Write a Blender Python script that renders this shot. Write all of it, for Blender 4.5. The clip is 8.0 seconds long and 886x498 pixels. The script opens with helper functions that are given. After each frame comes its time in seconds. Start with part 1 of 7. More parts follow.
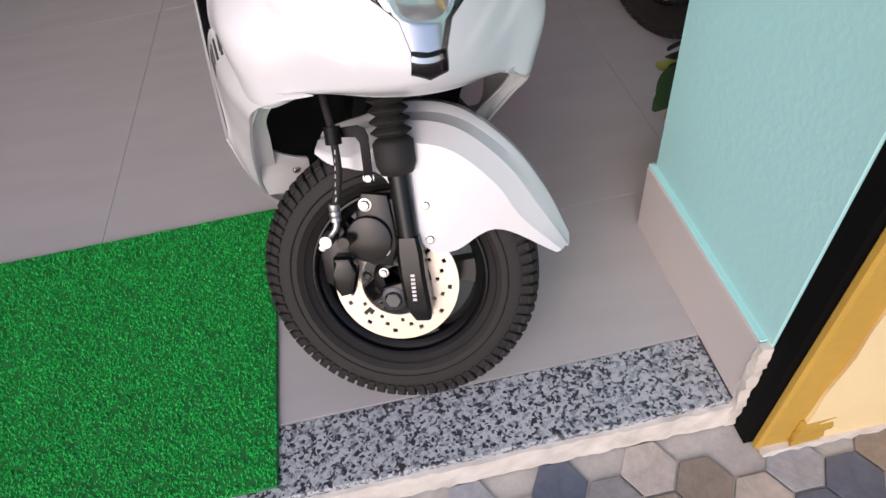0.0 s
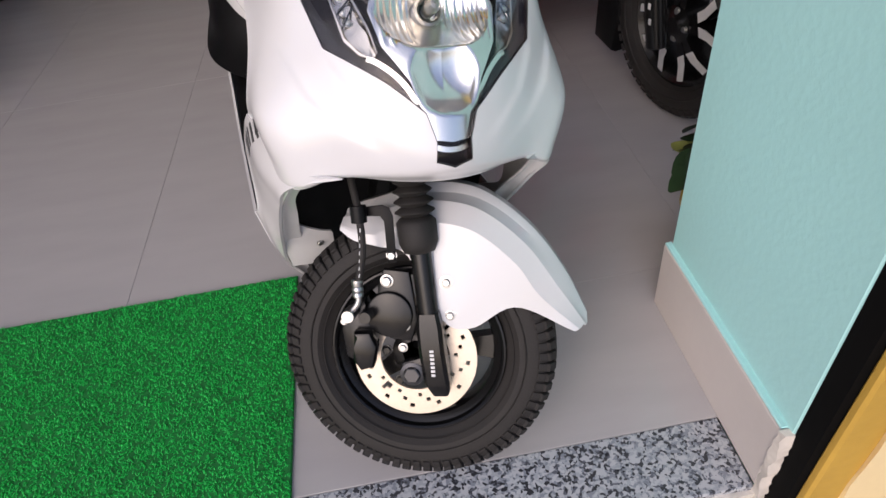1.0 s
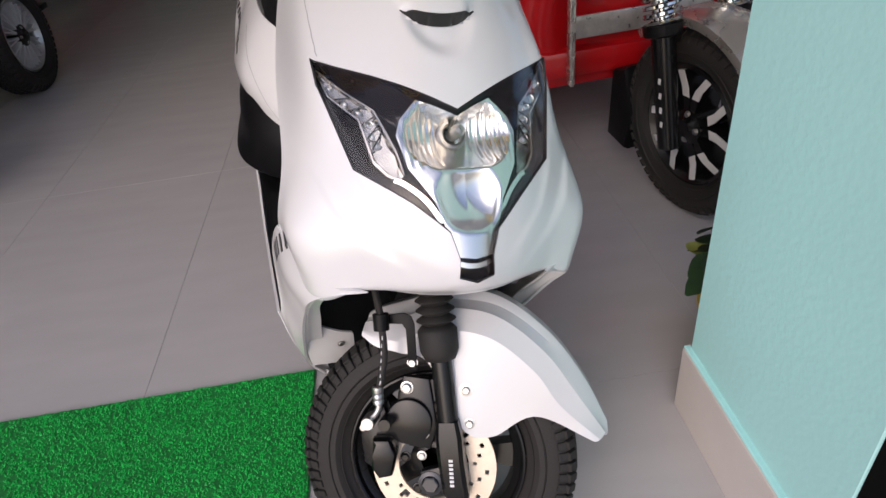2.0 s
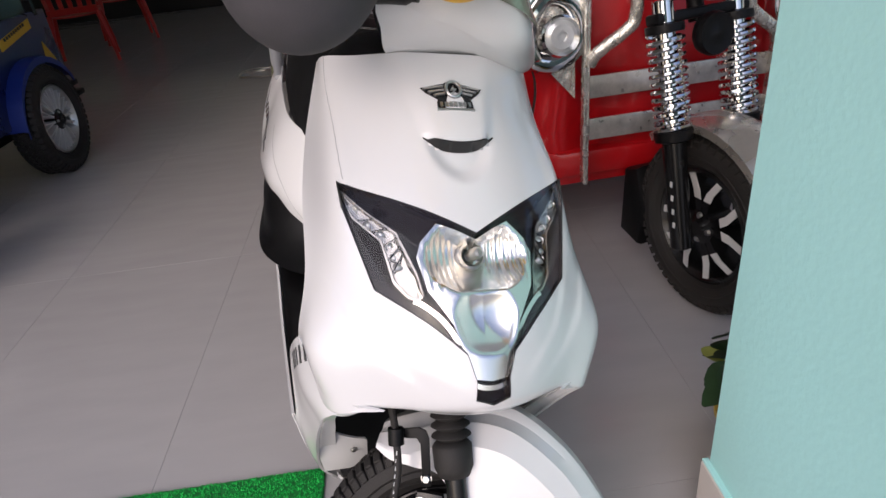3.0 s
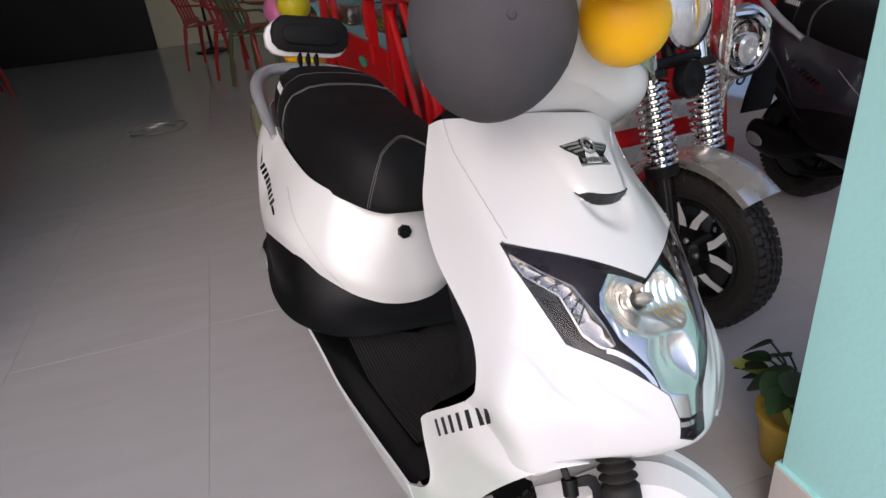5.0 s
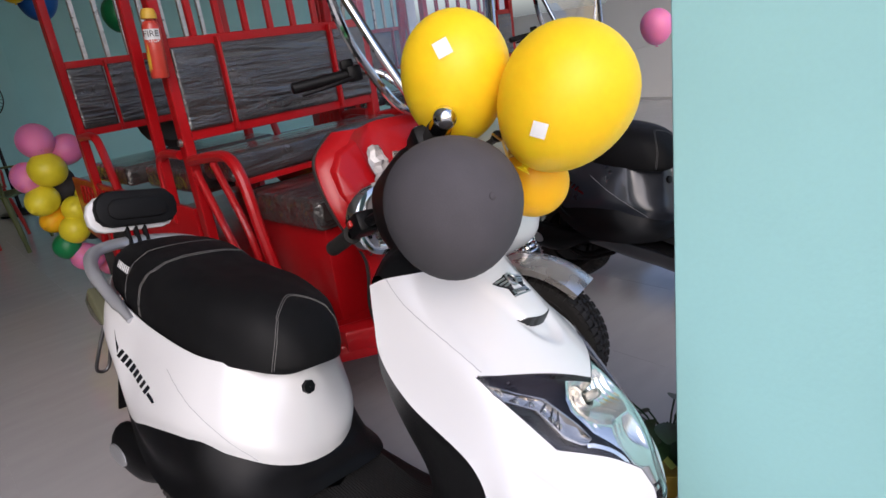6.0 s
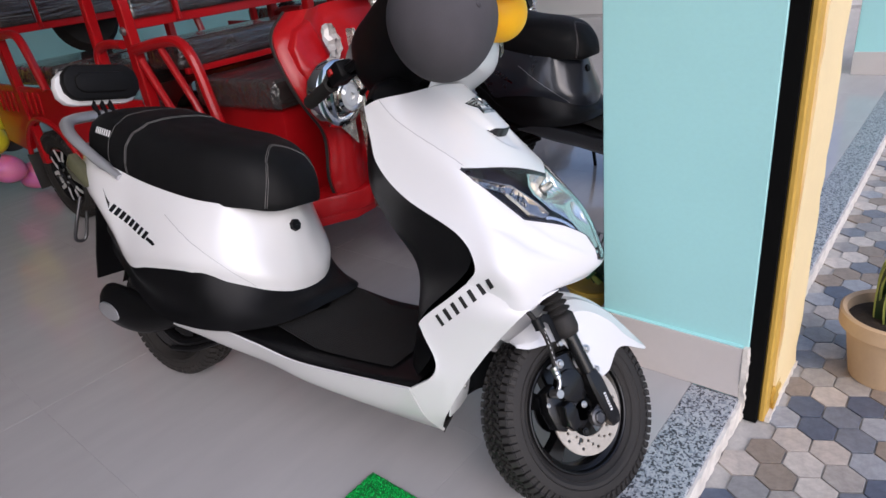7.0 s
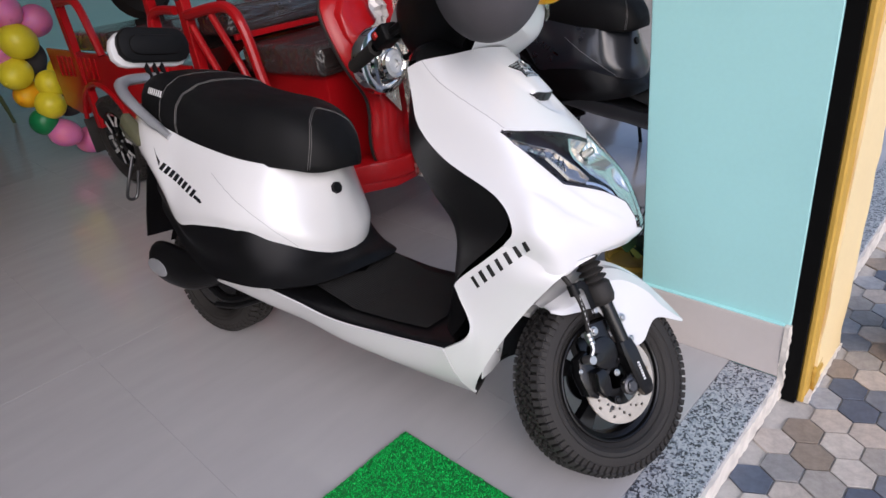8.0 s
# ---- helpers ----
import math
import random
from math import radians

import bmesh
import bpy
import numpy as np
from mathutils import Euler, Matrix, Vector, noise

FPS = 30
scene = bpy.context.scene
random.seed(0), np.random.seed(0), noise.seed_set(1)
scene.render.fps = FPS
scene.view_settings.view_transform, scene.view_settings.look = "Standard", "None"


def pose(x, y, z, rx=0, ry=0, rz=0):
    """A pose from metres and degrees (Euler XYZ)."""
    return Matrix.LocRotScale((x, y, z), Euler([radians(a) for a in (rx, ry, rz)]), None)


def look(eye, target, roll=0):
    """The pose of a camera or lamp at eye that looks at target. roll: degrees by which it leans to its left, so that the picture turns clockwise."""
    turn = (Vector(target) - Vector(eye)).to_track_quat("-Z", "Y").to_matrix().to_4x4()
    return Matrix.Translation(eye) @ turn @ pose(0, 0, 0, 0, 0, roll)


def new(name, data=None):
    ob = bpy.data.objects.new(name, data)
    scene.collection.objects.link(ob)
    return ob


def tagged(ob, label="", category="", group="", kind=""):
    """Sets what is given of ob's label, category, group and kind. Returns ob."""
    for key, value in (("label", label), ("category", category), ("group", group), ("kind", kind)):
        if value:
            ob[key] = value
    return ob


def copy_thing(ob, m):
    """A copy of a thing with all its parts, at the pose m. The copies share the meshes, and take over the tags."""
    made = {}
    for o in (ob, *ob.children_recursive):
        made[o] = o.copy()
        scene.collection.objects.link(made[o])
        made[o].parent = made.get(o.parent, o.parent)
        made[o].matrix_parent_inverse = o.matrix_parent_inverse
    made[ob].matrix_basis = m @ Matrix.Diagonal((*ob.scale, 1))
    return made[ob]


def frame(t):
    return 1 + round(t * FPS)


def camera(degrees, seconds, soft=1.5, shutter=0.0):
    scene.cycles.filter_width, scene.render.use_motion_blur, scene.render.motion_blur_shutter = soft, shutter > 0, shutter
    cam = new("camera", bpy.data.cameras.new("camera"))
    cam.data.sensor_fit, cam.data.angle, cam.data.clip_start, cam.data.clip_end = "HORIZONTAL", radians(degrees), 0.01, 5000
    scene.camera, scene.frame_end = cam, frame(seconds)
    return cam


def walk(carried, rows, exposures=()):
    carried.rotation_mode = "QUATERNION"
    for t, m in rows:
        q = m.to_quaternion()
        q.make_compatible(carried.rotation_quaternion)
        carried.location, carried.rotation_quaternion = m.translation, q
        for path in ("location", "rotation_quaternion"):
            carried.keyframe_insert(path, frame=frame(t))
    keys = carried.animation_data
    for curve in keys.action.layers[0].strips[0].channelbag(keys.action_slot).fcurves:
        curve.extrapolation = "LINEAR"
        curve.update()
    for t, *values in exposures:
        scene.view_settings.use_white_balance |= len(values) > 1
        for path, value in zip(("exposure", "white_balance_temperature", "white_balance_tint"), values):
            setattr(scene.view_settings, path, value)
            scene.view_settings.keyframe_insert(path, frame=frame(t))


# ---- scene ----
cam = camera(70.5, 8.0)
METRES, EYE, TILT, LEAN, TURN = 1.8, 1.35, -47.0, 5.8, 0.0
PATH = [
    (0, (-0.424, -0.503, 0.897), (-0.334, 0.827, -0.594), -8.8),
    (0.5, (-0.426, -0.503, 0.908), (-0.338, 0.885, -0.529), -8.4),
    (1, (-0.428, -0.498, 0.927), (-0.347, 0.971, -0.427), -8.0),
    (1.5, (-0.431, -0.486, 0.952), (-0.358, 1.045, -0.332), -7.4),
    (1.7, (-0.433, -0.486, 0.958), (-0.355, 1.084, -0.278), -7.6),
    (2.8, (-0.431, -0.466, 1.024), (-0.356, 1.257, 0.011), -6.7),
    (3, (-0.432, -0.466, 1.031), (-0.355, 1.28, 0.059), -6.5),
    (3.5, (-0.436, -0.462, 1.06), (-0.397, 1.325, 0.163), -7.4),
    (4, (-0.447, -0.426, 1.07), (-0.511, 1.277, 0.024), -13.3),
    (4.2, (-0.481, -0.411, 1.064), (-0.492, 1.308, 0.041), -9.8),
    (5.3, (-0.895, -0.366, 1.122), (-0.138, 1.311, 0.337), -6.4),
    (5.5, (-0.939, -0.326, 1.151), (-0.003, 1.306, 0.471), -7.2),
    (5.7, (-0.965, -0.309, 1.186), (0.082, 1.271, 0.548), -8.8),
    (6, (-1.052, -0.323, 1.207), (0.168, 1.124, 0.562), -8.0),
    (6.3, (-1.19, -0.341, 1.189), (0.133, 0.995, 0.506), -6.3),
    (6.5, (-1.274, -0.364, 1.16), (0.079, 0.907, 0.414), -5.4),
    (6.7, (-1.351, -0.368, 1.133), (0.038, 0.834, 0.341), -6.4),
    (7, (-1.361, -0.428, 1.106), (-0.031, 0.786, 0.236), -7.4),
    (7.5, (-1.378, -0.45, 1.081), (-0.129, 0.773, 0.108), -7.7),
    (8, (-1.378, -0.444, 1.081), (-0.157, 0.849, 0.166), -7.4),
]
walk(cam, [(t, look(eye, target, roll)) for t, eye, target, roll in PATH], [(0, 0.38, 6250, 20), (1.4, 0.3, 6250, 19), (3.0, 0.42, 6200, 18), (4.0, 0.42, 6200, 18), (5.4, 0.54, 6000, 17), (6.1, 0.64, 5850, 17), (7.0, 0.51, 5750, 17), (8.0, 0.52, 5800, 17)])

# ---- world, sun, lamps ----
world = bpy.data.worlds.new("sky")
scene.world = world
world.use_nodes = True
_n = world.node_tree.nodes
_sky = _n.new("ShaderNodeTexSky")
_sky.sky_type, _sky.sun_disc = "NISHITA", False
_sky.sun_elevation, _sky.sun_rotation = radians(34), radians(212)
_sky.air_density, _sky.dust_density = 1.0, 3.0
world.node_tree.links.new(_sky.outputs[0], _n["Background"].inputs[0])
_n["Background"].inputs[1].default_value = 0.142

sun_data = bpy.data.lights.new("sun", "SUN")
sun_data.energy, sun_data.angle, sun_data.color = 0.55, radians(60), (1.0, 0.965, 0.91)
sun = new("sun", sun_data)
sun.matrix_world = look((-4.5, -7, 5.6), (0, 0, 0))

# ---- small building tools ----
def mixed(a, b, f):
    return tuple(a[i] + (b[i] - a[i]) * f for i in range(3))


def paint(name, colour, rough=0.5, metal=0.0, vary=0.12, scale=8.0, bump=0.0, bump_scale=60.0, coat=0.0, rvary=0.1, spec=0.5):
    """Colour with broad stains and fine grain, uneven gloss and fine relief."""
    m = bpy.data.materials.new(name)
    m.use_nodes = True
    nt = m.node_tree
    n, l = nt.nodes, nt.links
    p = n["Principled BSDF"]
    tc = n.new("ShaderNodeTexCoord")
    big, fine = n.new("ShaderNodeTexNoise"), n.new("ShaderNodeTexNoise")
    big.inputs["Scale"].default_value, big.inputs["Detail"].default_value = scale, 5
    fine.inputs["Scale"].default_value, fine.inputs["Detail"].default_value = bump_scale, 4
    for q in (big, fine):
        l.new(tc.outputs["Object"], q.inputs["Vector"])
    add = n.new("ShaderNodeMath")
    add.operation, add.inputs[1].default_value = "MULTIPLY_ADD", 0.35
    l.new(fine.outputs["Fac"], add.inputs[0])
    l.new(big.outputs["Fac"], add.inputs[2])
    ramp = n.new("ShaderNodeMapRange")
    ramp.inputs["From Min"].default_value, ramp.inputs["From Max"].default_value = 0.35, 0.95
    ramp.inputs["To Min"].default_value, ramp.inputs["To Max"].default_value = 1 - vary, 1 + vary * 0.6
    l.new(add.outputs[0], ramp.inputs["Value"])
    mul = n.new("ShaderNodeVectorMath")
    mul.operation = "SCALE"
    mul.inputs[0].default_value = colour
    l.new(ramp.outputs[0], mul.inputs["Scale"])
    l.new(mul.outputs[0], p.inputs["Base Color"])
    rr = n.new("ShaderNodeMapRange")
    rr.inputs["To Min"].default_value, rr.inputs["To Max"].default_value = max(0.02, rough - rvary), min(1, rough + rvary)
    l.new(big.outputs["Fac"], rr.inputs["Value"])
    l.new(rr.outputs[0], p.inputs["Roughness"])
    p.inputs["Metallic"].default_value = metal
    p.inputs["Specular IOR Level"].default_value = spec
    p.inputs["Coat Weight"].default_value = coat
    p.inputs["Coat Roughness"].default_value = 0.04
    if bump:
        b = n.new("ShaderNodeBump")
        b.inputs["Strength"].default_value, b.inputs["Distance"].default_value = 1.0, bump
        l.new(fine.outputs["Fac"], b.inputs["Height"])
        l.new(b.outputs[0], p.inputs["Normal"])
    return m


def glass(name, colour=(1, 1, 1), rough=0.0):
    m = bpy.data.materials.new(name)
    m.use_nodes = True
    p = m.node_tree.nodes["Principled BSDF"]
    p.inputs["Base Color"].default_value = (*colour, 1)
    p.inputs["Transmission Weight"].default_value, p.inputs["Roughness"].default_value, p.inputs["IOR"].default_value = 1, rough, 1.5
    return m


def part(name, bm, material, parent=None, label="", angle=35):
    me = bpy.data.meshes.new(name)
    bmesh.ops.recalc_face_normals(bm, faces=bm.faces[:])
    bm.to_mesh(me)
    bm.free()
    me.polygons.foreach_set("use_smooth", [True] * len(me.polygons))
    me.set_sharp_from_angle(angle=radians(angle))
    me.materials.append(material)
    ob = new(name, me)
    ob.parent = parent
    return tagged(ob, label)


def root(name, m, label, category, group="", kind=""):
    ob = new(name)
    ob.matrix_world = m
    ob.empty_display_size = 0.1
    return tagged(ob, label, category, group, kind)


def curve_through(pts, n):
    """n points along a smooth curve through pts."""
    p = [Vector(q) for q in pts]
    if len(p) == 2:
        return [p[0].lerp(p[1], i / (n - 1)) for i in range(n)]
    p = [2 * p[0] - p[1]] + p + [2 * p[-1] - p[-2]]
    out = []
    for i in range(n):
        s = i / (n - 1) * (len(p) - 3)
        k = min(int(s), len(p) - 4)
        f = s - k
        a, b, c, d = p[k:k + 4]
        out.append(0.5 * (2 * b + (c - a) * f + (2 * a - 5 * b + 4 * c - d) * f * f + (3 * b - a - 3 * c + d) * f ** 3))
    return out


def sheet(bm, rows, wrap=False, cap=False):
    vs = [[bm.verts.new(q) for q in r] for r in rows]
    n = len(vs[0])
    for i in range(len(vs) - 1):
        for j in range(n if wrap else n - 1):
            k = (j + 1) % n
            bm.faces.new((vs[i][j], vs[i][k], vs[i + 1][k], vs[i + 1][j]))
    if cap:
        bm.faces.new(vs[0])
        bm.faces.new(vs[-1][::-1])
    return vs


def surface(bm, ctrl, nu, nv, wrap=False, cap=False):
    """A smooth surface through a grid of points: nv across each row, nu rows."""
    rows = [curve_through(r, nv) for r in ctrl]
    cols = list(zip(*[curve_through([r[j] for r in rows], nu) for j in range(nv)]))
    return sheet(bm, cols, wrap, cap)


def thicken(bm, t):
    bmesh.ops.recalc_face_normals(bm, faces=bm.faces[:])
    bmesh.ops.solidify(bm, geom=bm.faces[:], thickness=t)


def mirror_y(pts):
    return [(x, -y, z) for x, y, z in pts]


def tube(bm, pts, r, seg=10, n=0, cap=True, flat=1.0):
    """A round bar along pts; r one radius or one for each point."""
    p = curve_through(pts, n) if n else [Vector(q) for q in pts]
    rs = r if isinstance(r, (list, tuple)) else [r] * len(p)
    if len(rs) != len(p):
        rs = [rs[min(int(i / (len(p) - 1) * (len(rs) - 1) + 0.5), len(rs) - 1)] for i in range(len(p))]
    t0 = (p[1] - p[0]).normalized()
    side = t0.cross(Vector((0, 0, 1)))
    if side.length < 0.1:
        side = t0.cross(Vector((0, 1, 0)))
    side.normalize()
    rows = []
    for i, q in enumerate(p):
        t = (p[min(i + 1, len(p) - 1)] - p[max(i - 1, 0)]).normalized()
        side = (side - t * side.dot(t)).normalized()
        up = t.cross(side)
        rows.append([q + (side * math.cos(a) + up * math.sin(a) * flat) * rs[i] for a in (2 * math.pi * k / seg for k in range(seg))])
    return sheet(bm, rows, True, cap)


I4 = Matrix.Identity(4)


def lathe(bm, prof, seg=32, m=I4, close=False):
    """prof: (radius, height) turned about z, then moved by m."""
    rows = [[m @ Vector((r * math.cos(a), r * math.sin(a), h)) for a in (2 * math.pi * k / seg for k in range(seg))] for r, h in prof]
    if close:
        rows.append(rows[0])
    vs = sheet(bm, rows, True, False)
    if close:
        bmesh.ops.remove_doubles(bm, verts=[v for r in (vs[0], vs[-1]) for v in r], dist=1e-6)
    return vs


def box(bm, sx, sy, sz, m=I4, bevel=0.0, seg=2):
    r = bmesh.ops.create_cube(bm, size=1, matrix=m @ Matrix.Diagonal((sx, sy, sz, 1)))
    if bevel:
        es = list({e for v in r["verts"] for e in v.link_edges})
        bmesh.ops.bevel(bm, geom=es, offset=bevel, segments=seg, affect="EDGES", profile=0.5)


def ball(bm, r, m=I4, u=20, v=12):
    bmesh.ops.create_uvsphere(bm, u_segments=u, v_segments=v, radius=r, matrix=m)


def slab(bm, pts, depth, m=I4, bevel=0.0):
    """An outline in the xy plane drawn out along z by depth."""
    lo = [bm.verts.new(m @ Vector((x, y, 0))) for x, y in pts]
    hi = [bm.verts.new(m @ Vector((x, y, depth))) for x, y in pts]
    fs = [bm.faces.new(lo[::-1]), bm.faces.new(hi)]
    for i in range(len(pts)):
        j = (i + 1) % len(pts)
        fs.append(bm.faces.new((lo[i], lo[j], hi[j], hi[i])))
    if bevel:
        bmesh.ops.bevel(bm, geom=list(fs[1].edges) + list(fs[0].edges), offset=bevel, segments=2, affect="EDGES", profile=0.5)


def cut(ob, cutter, keep):
    """keep: DIFFERENCE or INTERSECT. Returns the mesh that is left."""
    mod = ob.modifiers.new("cut", "BOOLEAN")
    mod.operation, mod.solver, mod.object = keep, "EXACT", cutter
    bpy.context.view_layer.update()
    me = bpy.data.meshes.new_from_object(ob.evaluated_get(bpy.context.evaluated_depsgraph_get()))
    ob.modifiers.remove(mod)
    return me


def along(a, b):
    """A pose at a whose z points to b."""
    a, b = Vector(a), Vector(b)
    return Matrix.Translation(a) @ (b - a).to_track_quat("Z", "Y").to_matrix().to_4x4()


def rod(bm, a, b, r, seg=12, r2=None):
    r2 = r if r2 is None else r2
    h = (Vector(b) - Vector(a)).length
    lathe(bm, [(0.0005, 0), (r * 0.9, 0), (r, r * 0.12), (r2, h - r2 * 0.12), (r2 * 0.9, h), (0.0005, h)], seg, along(a, b))


def writing(name, text, size, m, material, parent, depth=0.0006):
    cu = bpy.data.curves.new(name, "FONT")
    cu.body, cu.size, cu.extrude, cu.align_x, cu.align_y = text, size, depth, "CENTER", "CENTER"
    tmp = new(name, cu)
    bpy.context.view_layer.update()
    me = bpy.data.meshes.new_from_object(tmp.evaluated_get(bpy.context.evaluated_depsgraph_get()))
    bpy.data.objects.remove(tmp)
    me.materials.clear()
    me.materials.append(material)
    ob = new(name, me)
    ob.parent = parent
    ob.matrix_local = m
    return ob

# ---- materials ----
WHITE = paint("pearl white lacquer", (0.67, 0.668, 0.67), 0.28, vary=0.012, scale=5, coat=0.8, rvary=0.012)
BLACK = paint("black moulded plastic", (0.0045, 0.0045, 0.005), 0.42, vary=0.3, scale=14, bump=0.0003, bump_scale=900, spec=0.2)
GLOSSBLACK = paint("black gloss paint", (0.006, 0.006, 0.0065), 0.25, vary=0.2, spec=0.4)
RUBBER = paint("tyre rubber", (0.0165, 0.0145, 0.013), 0.72, vary=0.45, scale=20, bump=0.0004, bump_scale=300)
LEATHER = paint("black seat vinyl", (0.0045, 0.0045, 0.005), 0.62, vary=0.3, scale=25, bump=0.0005, bump_scale=600, spec=0.22)
STITCH = paint("grey thread", (0.17, 0.165, 0.16), 0.8)
SILVER = paint("silver paint", (0.45, 0.46, 0.48), 0.35, 0.6, vary=0.06)
CHROME = paint("chrome", (0.75, 0.75, 0.74), 0.09, 1.0, vary=0.08, rvary=0.05)
STEEL = paint("bare steel", (0.62, 0.57, 0.5), 0.3, 1.0, vary=0.12, scale=40, bump=0.0001, bump_scale=400)
ZINC = paint("zinc plated steel", (0.52, 0.52, 0.51), 0.33, 1.0)
SMOKE = paint("smoked lamp housing", (0.012, 0.013, 0.015), 0.15, vary=0.2, coat=0.5)
CLEAR = glass("clear lens")
LAMPLENS = glass("clear moulded lamp cover")
LAMPLENS.node_tree.nodes["Principled BSDF"].inputs["IOR"].default_value = 1.28
MATBLACK = paint("black ribbed rubber", (0.011, 0.0105, 0.01), 0.6, vary=0.35, scale=18, bump=0.0004, bump_scale=250, spec=0.3)
INK = paint("black print", (0.012, 0.012, 0.012), 0.45)
PALEINK = paint("white print", (0.7, 0.7, 0.7), 0.5)
TEAL = paint("teal wall paint", (0.41, 0.745, 0.735), 0.6, vary=0.05, scale=2.5, bump=0.0006, bump_scale=90)
CREAM = paint("cream wall paint", (0.82, 0.66, 0.36), 0.65, vary=0.07, scale=3, bump=0.0006, bump_scale=80)
AMBER = paint("amber wall paint", (0.52, 0.32, 0.05), 0.6, vary=0.12, scale=9, bump=0.0008, bump_scale=70)
PLASTER = paint("white mortar", (0.68, 0.64, 0.58), 0.85, vary=0.25, scale=22, bump=0.003, bump_scale=45)
SKIRT = paint("beige skirting tile", (0.58, 0.535, 0.505), 0.35, vary=0.06, scale=6)
IVORY = paint("ivory inside wall", (0.74, 0.66, 0.46), 0.7, vary=0.08, scale=1.2, bump=0.0006, bump_scale=60)
DARKBROWN = paint("dark brown wall foot", (0.01, 0.0075, 0.0065), 0.6, vary=0.3, scale=3)
CEIL = paint("white ceiling paint", (0.8, 0.8, 0.79), 0.8, vary=0.05, scale=1)
# near black: the shade of a deep guide recess is put into the colour
GUIDEDARK = paint("black shutter guide with recess shade", (0.003, 0.003, 0.003), 0.9, vary=0.3, scale=20, spec=0.1)
RED = paint("red enamel", (0.36, 0.004, 0.006), 0.36, vary=0.18, scale=4, coat=0.3, spec=0.25)
REDPLASTIC = paint("red chair plastic", (0.45, 0.02, 0.015), 0.4, vary=0.1)
OLIVE = paint("olive green chair plastic", (0.09, 0.11, 0.03), 0.45, vary=0.15)
BLUE = paint("deep blue enamel", (0.006, 0.014, 0.085), 0.3, vary=0.15, coat=0.4)
YELLOWDECAL = paint("yellow decal", (0.6, 0.36, 0.03), 0.5)
YELLOW = paint("yellow balloon rubber", (0.9, 0.59, 0.004), 0.42, vary=0.05, scale=12, rvary=0.06, spec=0.3)
ORANGEY = paint("deep yellow balloon rubber", (0.9, 0.47, 0.004), 0.42, vary=0.05, scale=12, spec=0.3)
CHARCOAL = paint("dark grey balloon rubber", (0.06, 0.055, 0.061), 0.85, vary=0.2, scale=25, bump=0.0002, bump_scale=500)
PINK = paint("pink balloon rubber", (0.75, 0.22, 0.45), 0.4, vary=0.05)
GREENBALLOON = paint("green balloon rubber", (0.01, 0.2, 0.06), 0.4, vary=0.05)
BLUEBALLOON = paint("blue balloon rubber", (0.01, 0.1, 0.4), 0.4, vary=0.05)
TAPE = paint("white paper tape", (0.8, 0.8, 0.78), 0.7)
TERRACOTTA = paint("clay coloured pot", (0.5, 0.36, 0.22), 0.6, vary=0.1, scale=14, bump=0.0005, bump_scale=120)
SOIL = paint("dark potting soil", (0.03, 0.022, 0.015), 0.95, vary=0.4, scale=60, bump=0.004, bump_scale=110)
LEAF = paint("dark green leaf", (0.012, 0.036, 0.01), 0.42, vary=0.5, scale=28, bump=0.0004, bump_scale=60)
LEAFEDGE = paint("yellow green leaf edge", (0.32, 0.36, 0.08), 0.45, vary=0.2, scale=20)
GREENPLASTIC = paint("green plastic", (0.01, 0.25, 0.15), 0.4)

for rubber in (YELLOW, ORANGEY, PINK):
    skin_node = rubber.node_tree.nodes["Principled BSDF"]
    skin_node.inputs["Subsurface Weight"].default_value = 0.7
    skin_node.inputs["Subsurface Radius"].default_value = (1.0, 0.7, 0.15)
    skin_node.inputs["Subsurface Scale"].default_value = 0.06


def granite():
    m = paint("speckled grey granite", (0.5, 0.5, 0.5), 0.3)
    nt = m.node_tree
    n, l = nt.nodes, nt.links
    p = n["Principled BSDF"]
    tc = n.new("ShaderNodeTexCoord")
    warp = n.new("ShaderNodeTexNoise")
    warp.inputs["Scale"].default_value = 60
    l.new(tc.outputs["Object"], warp.inputs["Vector"])
    add = n.new("ShaderNodeVectorMath")
    add.operation = "MULTIPLY_ADD"
    add.inputs[1].default_value = (0.012, 0.012, 0.012)
    l.new(warp.outputs["Color"], add.inputs[0])
    l.new(tc.outputs["Object"], add.inputs[2])
    v = n.new("ShaderNodeTexVoronoi")
    v.inputs["Scale"].default_value = 215
    l.new(add.outputs[0], v.inputs["Vector"])
    sep = n.new("ShaderNodeSeparateColor")
    l.new(v.outputs["Color"], sep.inputs[0])
    patch = n.new("ShaderNodeTexNoise")
    patch.inputs["Scale"].default_value, patch.inputs["Detail"].default_value = 62, 3
    l.new(tc.outputs["Object"], patch.inputs["Vector"])
    mix = n.new("ShaderNodeMath")
    mix.operation, mix.inputs[1].default_value = "MULTIPLY_ADD", 0.9
    sub = n.new("ShaderNodeMath")
    sub.operation, sub.inputs[1].default_value = "SUBTRACT", 0.45
    l.new(patch.outputs["Fac"], mix.inputs[0])
    l.new(sep.outputs[0], sub.inputs[0])
    l.new(sub.outputs[0], mix.inputs[2])
    r = n.new("ShaderNodeValToRGB")
    r.color_ramp.interpolation = "CONSTANT"
    r.color_ramp.elements[0].color = (0.035, 0.037, 0.044, 1)
    r.color_ramp.elements[1].position, r.color_ramp.elements[1].color = 0.2, (0.11, 0.12, 0.145, 1)
    for pos, c in ((0.3, (0.24, 0.265, 0.3, 1)), (0.46, (0.36, 0.39, 0.42, 1)), (0.68, (0.46, 0.48, 0.5, 1))):
        e = r.color_ramp.elements.new(pos)
        e.color = c
    l.new(mix.outputs[0], r.inputs[0])
    l.new(r.outputs[0], p.inputs["Base Color"])
    return m


